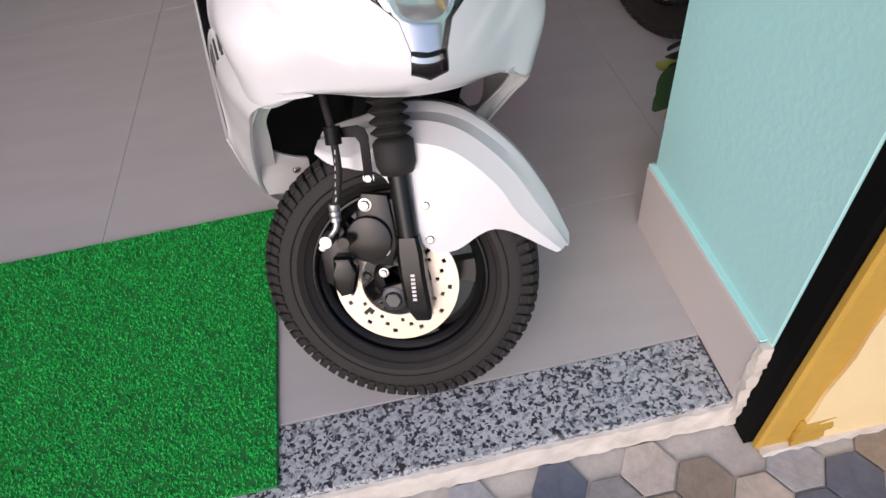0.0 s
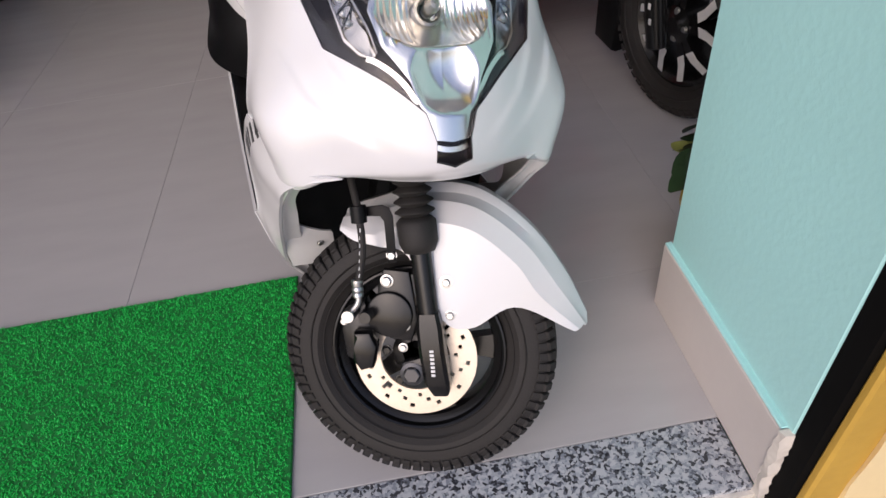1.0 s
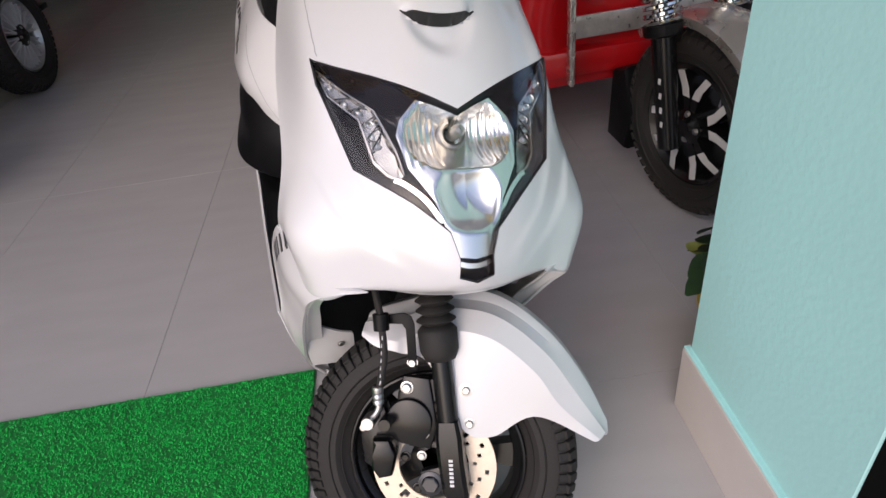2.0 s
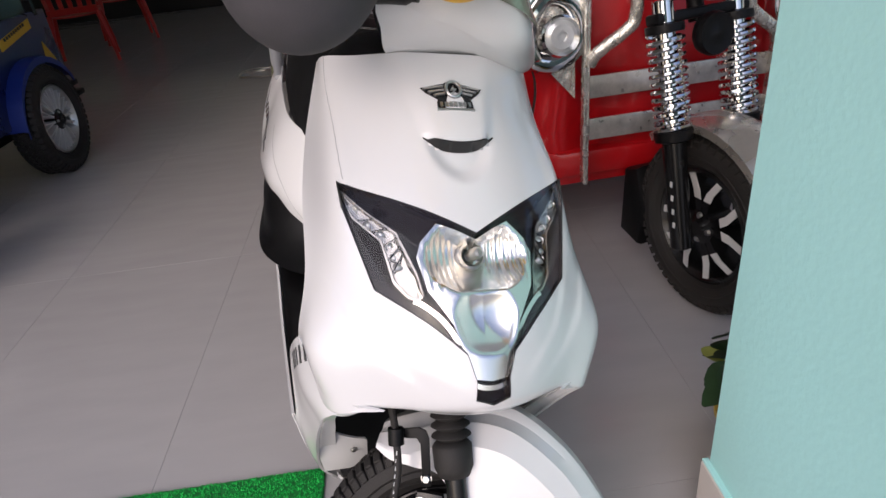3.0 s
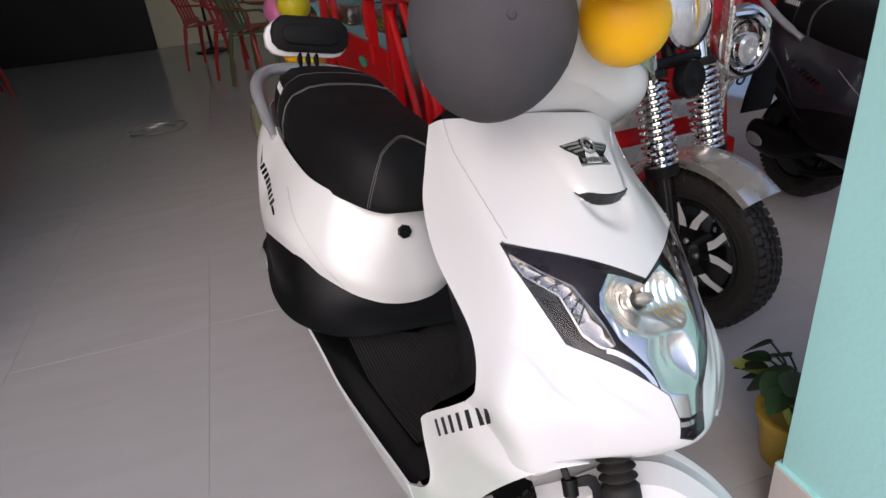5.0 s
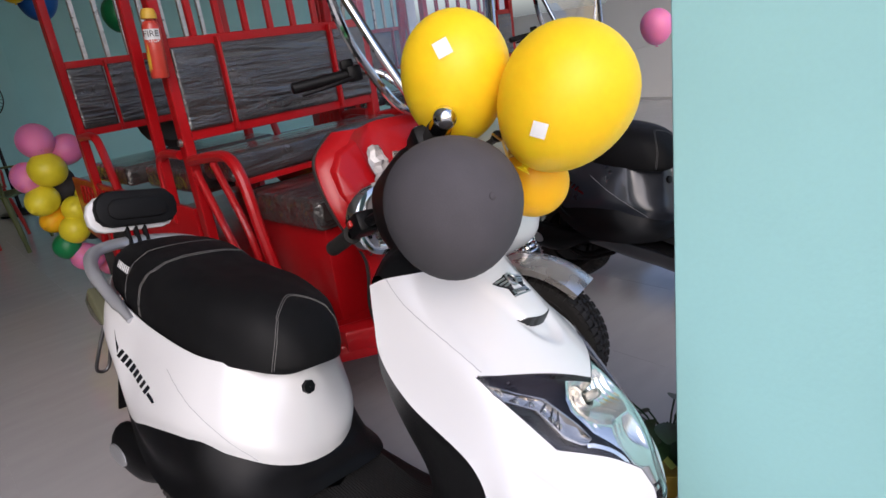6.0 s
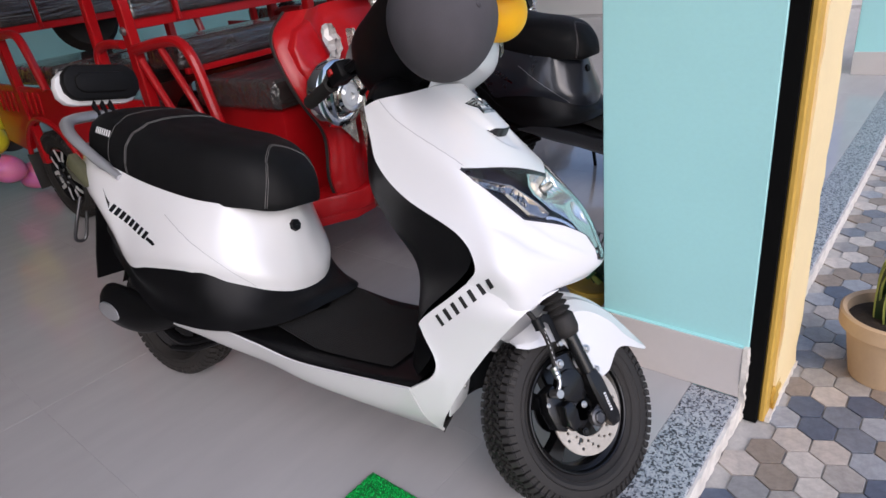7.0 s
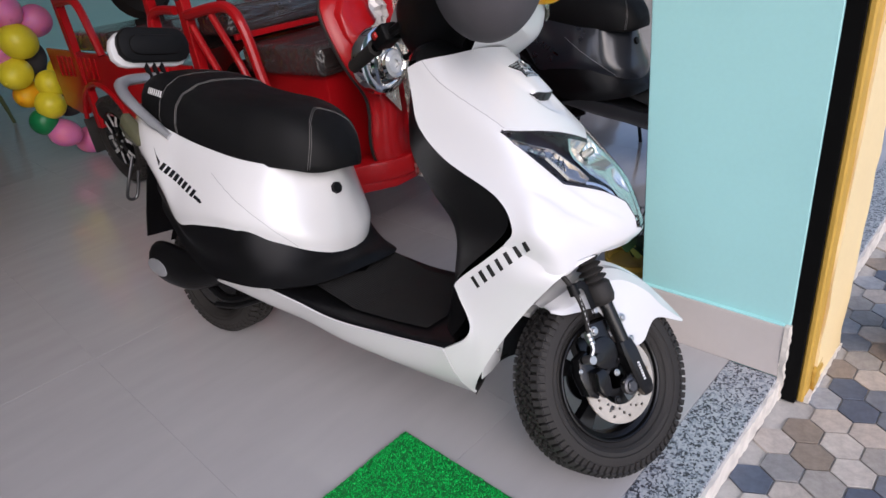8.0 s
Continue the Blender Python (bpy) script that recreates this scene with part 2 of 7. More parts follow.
def tile_stone(name, colours, rough, island=False):
    """One of several stone colours for each tile, with grain and scuffs."""
    m = paint(name, (0.5, 0.5, 0.5), rough, bump=0.0006, bump_scale=180)
    nt = m.node_tree
    n, l = nt.nodes, nt.links
    p = n["Principled BSDF"]
    src = n.new("ShaderNodeNewGeometry").outputs["Random Per Island"] if island else n.new("ShaderNodeObjectInfo").outputs["Random"]
    r = n.new("ShaderNodeValToRGB")
    r.color_ramp.interpolation = "CONSTANT"
    r.color_ramp.elements[0].color = (*colours[0], 1)
    r.color_ramp.elements[1].position, r.color_ramp.elements[1].color = 1 / len(colours), (*colours[1], 1)
    for i in range(2, len(colours)):
        r.color_ramp.elements.new(i / len(colours)).color = (*colours[i], 1)
    l.new(src, r.inputs[0])
    tc, g = n.new("ShaderNodeTexCoord"), n.new("ShaderNodeTexNoise")
    g.inputs["Scale"].default_value, g.inputs["Detail"].default_value, g.inputs["Roughness"].default_value = 40, 8, 0.75
    l.new(tc.outputs["Object"], g.inputs["Vector"])
    mr = n.new("ShaderNodeMapRange")
    mr.inputs["From Min"].default_value, mr.inputs["From Max"].default_value, mr.inputs["To Min"].default_value, mr.inputs["To Max"].default_value = 0.3, 0.72, 0.72, 1.22
    l.new(g.outputs["Fac"], mr.inputs["Value"])
    mul = n.new("ShaderNodeVectorMath")
    mul.operation = "SCALE"
    l.new(r.outputs[0], mul.inputs[0])
    l.new(mr.outputs[0], mul.inputs["Scale"])
    l.new(mul.outputs[0], p.inputs["Base Color"])
    return m


def floor_stone():
    """Pale glazed tile with faint brushed streaks."""
    m = paint("glazed grey floor tile", (0.4, 0.37, 0.36), 0.1, vary=0.05, rvary=0.04)
    nt = m.node_tree
    n, l = nt.nodes, nt.links
    p = n["Principled BSDF"]
    tc, mp, s = n.new("ShaderNodeTexCoord"), n.new("ShaderNodeMapping"), n.new("ShaderNodeTexNoise")
    mp.inputs["Scale"].default_value = (1.0, 4.5, 1)
    s.inputs["Scale"].default_value, s.inputs["Detail"].default_value = 3, 7
    l.new(tc.outputs["Object"], mp.inputs["Vector"])
    l.new(mp.outputs[0], s.inputs["Vector"])
    r = n.new("ShaderNodeValToRGB")
    r.color_ramp.elements[0].position, r.color_ramp.elements[0].color = 0.25, (0.415, 0.404, 0.402, 1)
    r.color_ramp.elements[1].position, r.color_ramp.elements[1].color = 0.75, (0.46, 0.448, 0.444, 1)
    l.new(s.outputs["Fac"], r.inputs[0])
    l.new(r.outputs[0], p.inputs["Base Color"])
    return m


def coil_mat():
    m = paint("green coil mat", (0.01, 0.47, 0.07), 0.5, vary=0.22, scale=60, spec=0.25)
    return m


def wrapped():
    """Black vinyl under crumpled clear film."""
    m = paint("black vinyl under clear film", (0.04, 0.035, 0.033), 0.2, vary=0.6, rvary=0.1)
    nt = m.node_tree
    n, l = nt.nodes, nt.links
    tc, mp, w, b = n.new("ShaderNodeTexCoord"), n.new("ShaderNodeMapping"), n.new("ShaderNodeTexNoise"), n.new("ShaderNodeBump")
    mp.inputs["Scale"].default_value, mp.inputs["Rotation"].default_value = (20, 1.8, 20), (0.3, 0.1, 0.16)
    w.inputs["Scale"].default_value, w.inputs["Detail"].default_value, w.inputs["Distortion"].default_value = 1.0, 6, 1.1
    l.new(tc.outputs["Object"], mp.inputs["Vector"])
    l.new(mp.outputs[0], w.inputs["Vector"])
    b.inputs["Strength"].default_value, b.inputs["Distance"].default_value = 1, 0.02
    l.new(w.outputs["Fac"], b.inputs["Height"])
    l.new(b.outputs[0], n["Principled BSDF"].inputs["Normal"])
    n["Principled BSDF"].inputs["Coat Weight"].default_value = 1.0
    n["Principled BSDF"].inputs["Coat IOR"].default_value = 1.7
    l.new(b.outputs[0], n["Principled BSDF"].inputs["Coat Normal"])
    return m


GRANITE = granite()
HEXCOLOURS = [(0.099, 0.116, 0.159), (0.356, 0.33, 0.305), (0.529, 0.483, 0.437), (0.265, 0.218, 0.178), (0.317, 0.33, 0.356), (0.476, 0.423, 0.377), (0.265, 0.258, 0.258), (0.171, 0.185, 0.218)]
HEXSTONE = tile_stone("hexagon paver stone", HEXCOLOURS, 0.42)
HEXSTONE_FAR = tile_stone("hexagon paver stone, far", HEXCOLOURS, 0.42, True)
GROUT = paint("pale grout", (0.45, 0.43, 0.4), 0.9, vary=0.2, scale=30, bump=0.001, bump_scale=120)
FLOORTILE = floor_stone()
COIL = coil_mat()
COILBASE = paint("dark green mat backing", (0.005, 0.19, 0.032), 0.8, vary=0.4, scale=60)
JOINT = paint("grey floor joint", (0.4, 0.39, 0.385), 0.4)
FILM = wrapped()

# ---- structure: ground, floor, piers, walls ----
from mathutils.bvhtree import BVHTree

GROUND_Z = -0.072


def plain(name, size, centre, material, label="", bevel=0.0, parent=None, kind="structure", seg=1):
    bm = bmesh.new()
    box(bm, *size, pose(*centre), bevel, seg)
    ob = part(name, bm, material, parent, label)
    return tagged(ob, "", "", "", kind) if kind else ob


def span(name, x0, x1, y0, y1, z0, z1, material, label="", bevel=0.0, parent=None, kind="structure"):
    return plain(name, (x1 - x0, y1 - y0, z1 - z0), ((x0 + x1) / 2, (y0 + y1) / 2, (z0 + z1) / 2), material, label, bevel, parent, kind)


def rough_bar(name, x0, x1, y0, y1, z0, z1, step, wobble, material, label, parent=None, kind="structure", seed=3):
    """A bar along x or z with uneven, hand-laid faces."""
    bm = bmesh.new()
    rng = random.Random(seed)
    tall = (z1 - z0) > (x1 - x0)
    n = max(2, int(((z1 - z0) if tall else (x1 - x0)) / step))
    rows = []
    for i in range(n + 1):
        f = i / n
        j = lambda: rng.uniform(-wobble, wobble)
        if tall:
            z = z0 + (z1 - z0) * f
            rows.append([(x0 + j(), y0 + j(), z), (x1, y0 + j(), z), (x1, y1, z), (x0 + j(), y1, z)])
        else:
            x = x0 + (x1 - x0) * f
            rows.append([(x, y0 + j(), z0), (x, y0 + j(), z1 + j() * 0.4), (x, y1, z1 + j() * 0.2), (x, y1, z0)])
    sheet(bm, rows, True, True)
    return tagged(part(name, bm, material, parent, label, 50), "", "", "", kind)


ground = span("ground", -400, 400, -400, 60, GROUND_Z - 0.2, GROUND_Z - 0.004, GROUT, "pale grout bed of the paved forecourt")
floor = span("floor", -5.6, 7.0, 0.0, 9.5, -0.2, -0.0009, JOINT, "showroom floor of large glossy grey tiles")
wall_back = span("wall_back", -5.8, 7.2, 9.5, 9.7, -0.2, 3.6, IVORY, "ivory painted back wall")
wall_left = span("wall_left", -5.8, -5.6, -0.15, 9.5, -0.2, 3.6, IVORY, "ivory painted side wall")
# the side windows left open above are unseen, added to let daylight in
wall_right = span("wall_right", 7.0, 7.2, -0.15, 9.5, -0.2, 1.3, CEIL, "pale grey painted side wall")
span("wall_right_top", 7.0, 7.2, -0.15, 9.5, 3.3, 3.6, CEIL, "pale grey painted wall over the added, unseen side windows")
for y0, y1 in ((-0.15, 0.4), (2.4, 2.7), (4.7, 5.0), (7.0, 7.3), (9.3, 9.5)):
    span("wall_right_pier", 7.0, 7.2, y0, y1, 1.3, 3.3, CEIL, "pale grey painted wall between the added, unseen side windows")
ceiling = span("ceiling", -5.8, 7.2, -0.15, 9.7, 3.6, 3.75, CEIL, "plain white ceiling")
wall_foot = span("wall_foot", -5.6, -1.75, 9.42, 9.5, 0.0, 0.95, DARKBROWN, "dark brown strip along the foot of the back wall", 0.01)
pillar_back = span("pillar_back", 0.0, 0.47, 9.25, 9.5, 0.0, 3.6, TEAL, "teal painted pillar on the back wall", 0.004)
span("wall_back_teal", 0.47, 7.0, 9.46, 9.5, 0.0, 3.6, TEAL, "teal painted part of the back wall")
wall_facade = span("wall_facade", -5.8, 7.2, -0.165, 0.05, 3.1, 3.75, CREAM, "cream facade strip over the shop openings", 0.005)
# out of view; its width is set to hold daylight off the left interior
unseen_pillar_left = span("unseen_pillar_left", -5.8, -3.35, -0.165, 0.25, GROUND_Z, 3.1, CREAM, "unseen cream facade pier that bounds the daylight", 0.005)

# pier between the two openings
pier = span("pillar_teal", 0.012, 0.34, -0.126, 0.254, GROUND_Z, 3.1, TEAL, "teal painted pier between the shop openings", 0.003)
span("skirting_tile", 0.0, 0.012, -0.116, 0.258, 0.0, 0.147, SKIRT, "beige skirting tile", 0.0015, pier)
span("skirting_tile", 0.012, 0.34, 0.254, 0.266, 0.0, 0.147, SKIRT, "beige skirting tile", 0.0015, pier)
span("skirting_cap", 0.002, 0.014, -0.114, 0.26, 0.147, 0.151, TEAL, "teal paint smeared along the skirting top", 0.0015, pier)
rough_bar("mortar", -0.002, 0.024, -0.129, -0.116, GROUND_Z, 0.15, 0.012, 0.003, PLASTER, "chipped white mortar edge", pier, "", 5)
# solid bar in place of the recess, its shade painted as black
span("shutter_guide_dark", 0.0135, 0.338, -0.16, -0.1265, GROUND_Z, 3.1, GUIDEDARK, "rolling shutter guide, its recess shade put into the black", 0.0, pier)
span("facade_band", 0.024, 0.335, -0.176, -0.16, GROUND_Z, 3.1, AMBER, "amber painted band", 0.004, pier)
rough_bar("facade_plaster", 0.075, 0.305, -0.182, -0.176, GROUND_Z + 0.014, 3.1, 0.05, 0.0022, CREAM, "cream painted plaster", pier, "", 8)
rough_bar("facade_patch", 0.07, 0.118, -0.1845, -0.177, GROUND_Z + 0.01, GROUND_Z + 0.085, 0.009, 0.0035, AMBER, "ragged patch of amber paint", pier, "", 14)
rough_bar("facade_foot", 0.03, 0.31, -0.186, -0.176, GROUND_Z, GROUND_Z + 0.014, 0.014, 0.003, PLASTER, "chipped bare plaster at the foot", pier, "", 9)
pier_far = span("pillar_teal_far", 3.66, 4.0, -0.126, 0.254, GROUND_Z, 3.1, TEAL, "teal painted pier at the far opening", 0.003)
span("skirting_tile", 3.648, 3.66, -0.116, 0.254, 0.0, 0.147, SKIRT, "beige skirting tile", 0.0015, pier_far)
# unseen end of a third opening, added for more daylight inside
unseen_pillar_right = span("unseen_pillar_right", 6.8, 7.2, -0.165, 0.25, GROUND_Z, 3.1, CREAM, "unseen cream facade pier that bounds the daylight", 0.005)

# the last sill lies in the added third opening, out of view
for a, b in ((-3.35, 0.0), (0.34, 3.65), (4.0, 6.8)):
    sill = span("granite_sill", a, b, -0.118, 0.0, -0.03, 0.0, GRANITE, "speckled black and white granite door sill", 0.002)
    rough_bar("mortar", a, b, -0.125, -0.112, GROUND_Z, -0.012, 0.012, 0.0022, PLASTER, "rough white mortar riser under the granite", sill, "", 11)

# ---- green mat ----
def door_mat():
    rt = root("door_mat", pose(-1.14, 0.2, 0.0), "bright green coil door mat lying on the floor and sill", "mat")
    bm = bmesh.new()
    box(bm, 0.9, 0.6, 0.006, pose(0, 0, 0.0035), 0.002, 1)
    part("backing", bm, COILBASE, rt)
    rng = random.Random(4)
    verts, faces = [], []
    arc = [(-1, 0.0), (-0.6, 0.75), (0.1, 1.0), (0.7, 0.6), (1, 0.1)]
    for i in range(26000):
        x, y = rng.uniform(-0.448, 0.448), rng.uniform(-0.298, 0.298)
        if x < -0.12 and rng.random() < 0.2:
            continue
        a, s = rng.uniform(0, 6.283), rng.uniform(0.0028, 0.0048)
        c, d, h = math.cos(a), math.sin(a), rng.uniform(0.003, 0.0055)
        w = 0.00085
        bend = rng.uniform(-0.9, 0.9)
        k = len(verts)
        for j, (t, z) in enumerate(arc):
            px, py = x + c * t * s - d * bend * t * t * s, y + d * t * s + c * bend * t * t * s
            verts += [(px - d * w, py + c * w, 0.005 + z * h), (px + d * w, py - c * w, 0.005 + z * h)]
            if j:
                faces.append((k + 2 * j - 2, k + 2 * j - 1, k + 2 * j + 1, k + 2 * j))
    me = bpy.data.meshes.new("turf")
    me.from_pydata(verts, [], faces)
    me.polygons.foreach_set("use_smooth", [True] * len(me.polygons))
    me.materials.append(COIL)
    pile = new("turf", me)
    pile.parent = rt
    tagged(pile, "springy green plastic coils", "", "", "stuff")


door_mat()

# ---- scooters ----
def decal(name, target, polys, m, material, parent, lift=0.0007, label=""):
    """Flat shapes pressed on a part: outlines in m's xy plane, laid on along its -z."""
    tree = BVHTree.FromObject(target, bpy.context.evaluated_depsgraph_get())
    bm = bmesh.new()
    d = (m.to_3x3() @ Vector((0, 0, -1))).normalized()
    for poly in polys:
        top = []
        for x, y in poly:
            o = m @ Vector((x, y, 0)) - d * 0.1
            hit = tree.ray_cast(o, d, 0.3)[0] or m @ Vector((x, y, 0))
            top.append(hit - d * lift)
        a = [bm.verts.new(q) for q in top]
        b = [bm.verts.new(q + d * lift * 2) for q in top]
        bm.faces.new(a)
        for i in range(len(a)):
            j = (i + 1) % len(a)
            bm.faces.new((a[i], b[i], b[j], a[j]))
    return part(name, bm, material, parent, label)


def bars(n, step, w, h, lean=0.0, seed=1):
    """A row of upright print bars that stands for lettering."""
    rng = random.Random(seed)
    out = []
    for i in range(n):
        x = (i - (n - 1) / 2) * step
        ww = w * rng.uniform(0.8, 1.1)
        k = lean * h
        out.append([(x - ww / 2, -h / 2), (x + ww / 2, -h / 2), (x + ww / 2 + k, h / 2), (x - ww / 2 + k, h / 2)])
    return out


def tyre_mesh(R, w, rim, lugs=74):
    """A tyre about the y axis, with a tread of shoulder lugs and zigzag middle blocks."""
    bm = bmesh.new()
    m = pose(0, 0, 0, 90, 0, 0)
    d = 0.0075
    h = w / 2
    prof = [(rim, -h * 0.55), (rim + 0.008, -h * 0.72), (rim + (R - rim) * 0.3, -h * 0.97), (rim + (R - rim) * 0.6, -h), (R - 0.022, -h * 0.93), (R - 0.011, -h * 0.8), (R - d - 0.002, -h * 0.55), (R - d, 0)]
    prof = prof + [(r, -y) for r, y in prof[-2::-1]]
    lathe(bm, prof, 72, m)
    for rr, yy in ((rim + 0.014, 0.86), (rim + (R - rim) * 0.42, 1.0)):
        for s in (-1, 1):
            lathe(bm, [(rr - 0.0015, s * h * yy * 0.985), (rr, s * (h * yy + 0.0012)), (rr + 0.0015, s * h * yy * 0.985)], 72, m)
    for k in range(lugs):
        a = 360 * k / lugs
        t = 2 * math.pi * R / lugs
        for s in (-1, 1):
            box(bm, t * 0.7, h * 0.36, d * 1.9, pose(0, 0, 0, 0, a, 0) @ pose(0, s * h * 0.75, R - 0.0105, -s * 34, 0, 0), 0.001, 1)
            box(bm, t * 0.62, h * 0.27, d * 0.8, pose(0, 0, 0, 0, a, 0) @ pose(0, s * h * 0.915, R - 0.0195, -s * 68, 0, s * 8), 0.0008, 1)
            o = 90 / lugs * s
            box(bm, t * 0.5, h * 0.3, d * 1.5, pose(0, 0, 0, 0, a + o, 0) @ pose(0, s * h * 0.38, R - d * 0.85, -s * 12, 0, s * 30), 0.0008, 1)
            box(bm, t * 0.34, h * 0.13, d * 1.5, pose(0, 0, 0, 0, a + o + 150 / lugs, 0) @ pose(0, s * h * 0.48, R - d * 0.95, -s * 14, 0, -s * 20), 0.0008, 1)
        box(bm, t * 0.44, h * 0.3, d * 1.5, pose(0, 0, 0, 0, a, 0) @ pose(0, 0, R - d * 0.7, 0, 0, 35), 0.0008, 1)
        box(bm, t * 0.3, h * 0.12, d * 1.5, pose(0, 0, 0, 0, a + 180 / lugs, 0) @ pose(0, h * 0.06 * (1 if k % 2 else -1), R - d * 0.7, 0, 0, -40), 0.0008, 1)
    return bm


def hexbolt(bm, p, n, r):
    m = along(p, Vector(p) + Vector(n))
    lathe(bm, [(0.0002, 0), (r * 1.35, 0), (r * 1.35, r * 0.25), (r, r * 0.3)], 14, m)
    lathe(bm, [(r, r * 0.25), (r, r * 0.9), (r * 0.85, r), (0.0002, r)], 6, m)


def half_rows(rows):
    """Rows given from the middle outwards on the left side, doubled to the right."""
    return [mirror_y(r[:0:-1]) + list(r) for r in rows]


def front_end(rt, body, dark, deck):
    """Fork, wheel, brake, mudguard and handlebar, in the turned steering frame."""
    a = radians(27)
    tilt = Matrix(((math.cos(a), 0, -math.sin(a), 0), (0, 1, 0, 0), (math.sin(a), 0, math.cos(a), 0), (0, 0, 0, 1)))
    st = Matrix.Translation((1.233, 0, 0.19)) @ tilt @ pose(0, 0, 0, 0, 0, deck["steer"])

    def put(name, bm, mat, parent=rt, label="", angle=35):
        ob = part(name, bm, mat, None, label, angle)
        ob.data.transform(st)
        ob.parent = parent
        return ob

    R, rim = 0.199, 0.125
    tyre = tyre_mesh(R, 0.096, rim)
    wheel = put("front_wheel", tyre, RUBBER, rt, "black rubber tyre with deep block tread")
    bm = bmesh.new()
    m = pose(0, 0, 0, 90, 0, 0)
    for s in (-1, 1):
        lathe(bm, [(rim + 0.004, s * 0.032), (rim + 0.002, s * 0.0355), (rim - 0.0005, s * 0.036), (rim - 0.003, s * 0.034), (rim - 0.005, s * 0.026), (rim - 0.014, s * 0.02), (rim - 0.017, s * 0.012), (rim - 0.018, 0)], 64, m)
    lathe(bm, [(0.02, -0.045), (0.034, -0.04), (0.036, 0.04), (0.02, 0.045)], 32, m)
    for k in range(5):
        q = pose(0, 0, 0, 0, 72 * k + 20, 0)
        rows = [[q @ Vector((x * w, y, z)) for x, y in ((-1, -0.014), (1, -0.014), (1, 0.014), (-1, 0.014))] for z, w in ((0.03, 0.017), (0.07, 0.012), (0.112, 0.019))]
        sheet(bm, rows, True, True)
    put("rim", bm, GLOSSBLACK, wheel, "black cast five-spoke rim")
    # brake disc with its holes
    bm = bmesh.new()
    n, r0, r1 = 72, 0.05, 0.088
    for y in (-0.0575, -0.0535):
        rings = []
        radii = [r0, 0.0555, 0.061, 0.064, 0.0695, 0.0725, 0.0783, r1]
        vs = [[bm.verts.new((r * math.cos(2 * math.pi * k / n), y, r * math.sin(2 * math.pi * k / n))) for k in range(n)] for r in radii]
        for i in range(len(radii) - 1):
            for k in range(n):
                hole = (i == 1 and k % 6 == 0) or (i == 3 and k % 6 == 2) or (i == 5 and k % 6 == 4) or (i in (1, 2) and k % 18 in (8, 9))
                if not hole:
                    bm.faces.new((vs[i][k], vs[i][(k + 1) % n], vs[i + 1][(k + 1) % n], vs[i + 1][k]))
    lathe(bm, [(r1, -0.0575), (r1, -0.0535)], n, m)
    disc = put("brake_disc", bm, DISCSTEEL, wheel, "drilled bare steel brake disc")
    bm = bmesh.new()
    lathe(bm, [(0.052, -0.05), (0.052, -0.056), (0.03, -0.06), (0.022, -0.07), (0.0005, -0.07)], 40, m)
    put("hub", bm, GLOSSBLACK, wheel)
    for k in range(5):
        bm = bmesh.new()
        q = pose(0, 0, 0, 0, 72 * k, 0)
        hexbolt(bm, q @ Vector((0, -0.058, 0.041)), (0, -1, 0), 0.0055)
        put("disc_bolt", bm, GLOSSBLACK, wheel)
    # fork legs
    for s in (-1, 1):
        y = 0.077 * s
        bm = bmesh.new()
        rod(bm, (0.03, y, 0.03), (0.022, y, 0.2), 0.0142, 20)
        rod(bm, (0.022, y, 0.15), (0.012, y, 0.42), 0.013, 16)
        rows = []
        for z, hw, hd, ox in ((0.075, 0.0145, 0.0145, 0.028), (0.055, 0.0175, 0.017, 0.029), (0.02, 0.0175, 0.0175, 0.03), (-0.026, 0.0175, 0.016, 0.034), (-0.041, 0.013, 0.011, 0.037), (-0.047, 0.0105, 0.008, 0.037)):
            rows.append([(ox + hw * cx, y + hd * cy, z) for cx, cy in ((-1, -0.7), (-0.7, -1), (0.7, -1), (1, -0.7), (1, 0.7), (0.7, 1), (-0.7, 1), (-1, 0.7))])
        sheet(bm, rows, True, True)
        box(bm, 0.05, 0.016, 0.03, pose(0.012, y, -0.005, 0, -15, 0), 0.005)
        leg = put("fork_leg", bm, GLOSSBLACK, rt, "black gloss fork leg")
        bm = bmesh.new()
        prof = [(0.0145, 0.158), (0.021, 0.16), (0.026, 0.172), (0.0265, 0.2), (0.022, 0.205)]
        for i in range(8):
            z = 0.207 + i * 0.0135
            prof += [(0.0165, z), (0.0268 - i * 0.0004, z + 0.0062), (0.0262 - i * 0.0004, z + 0.0078)]
        prof += [(0.018, 0.32), (0.014, 0.32)]
        lathe(bm, prof, 28, Matrix.Translation((0.03, y, 0)) @ pose(0, 0, 0, 0, -2.5, 0))
        put("gaiter", bm, RUBBER, leg, "ribbed black rubber fork gaiter", 60)
        bm = bmesh.new()
        hexbolt(bm, (0.0, -0.08 if s < 0 else 0.08, -0.013), (0, s, 0), 0.012)
        lathe(bm, [(0.017, 0), (0.017, 0.012), (0.012, 0.014)], 24, along((0, 0.074 * s, -0.013), (0, 0.2 * s, -0.013)))
        put("axle_nut", bm, DARKSTEEL, leg, "dark grey axle nut")
        if s < 0:
            bm = bmesh.new()
            for i in range(7):
                box(bm, 0.0055, 0.001, 0.0034, pose(0.031, y - 0.0178, 0.024 - i * 0.0058))
            put("print", bm, PALEINK, leg, "small white printed marks")
    # caliper on the right side
    bm = bmesh.new()
    slab(bm, [(-0.098, 0.05), (-0.085, 0.085), (-0.06, 0.092), (-0.05, 0.05), (-0.052, 0.01), (-0.075, -0.005), (-0.095, 0.01)], 0.03, pose(0, -0.045, 0, 90, 0, 0), 0.006)
    caliper = put("brake_caliper", bm, GLOSSBLACK, rt, "black disc brake caliper")
    bm = bmesh.new()
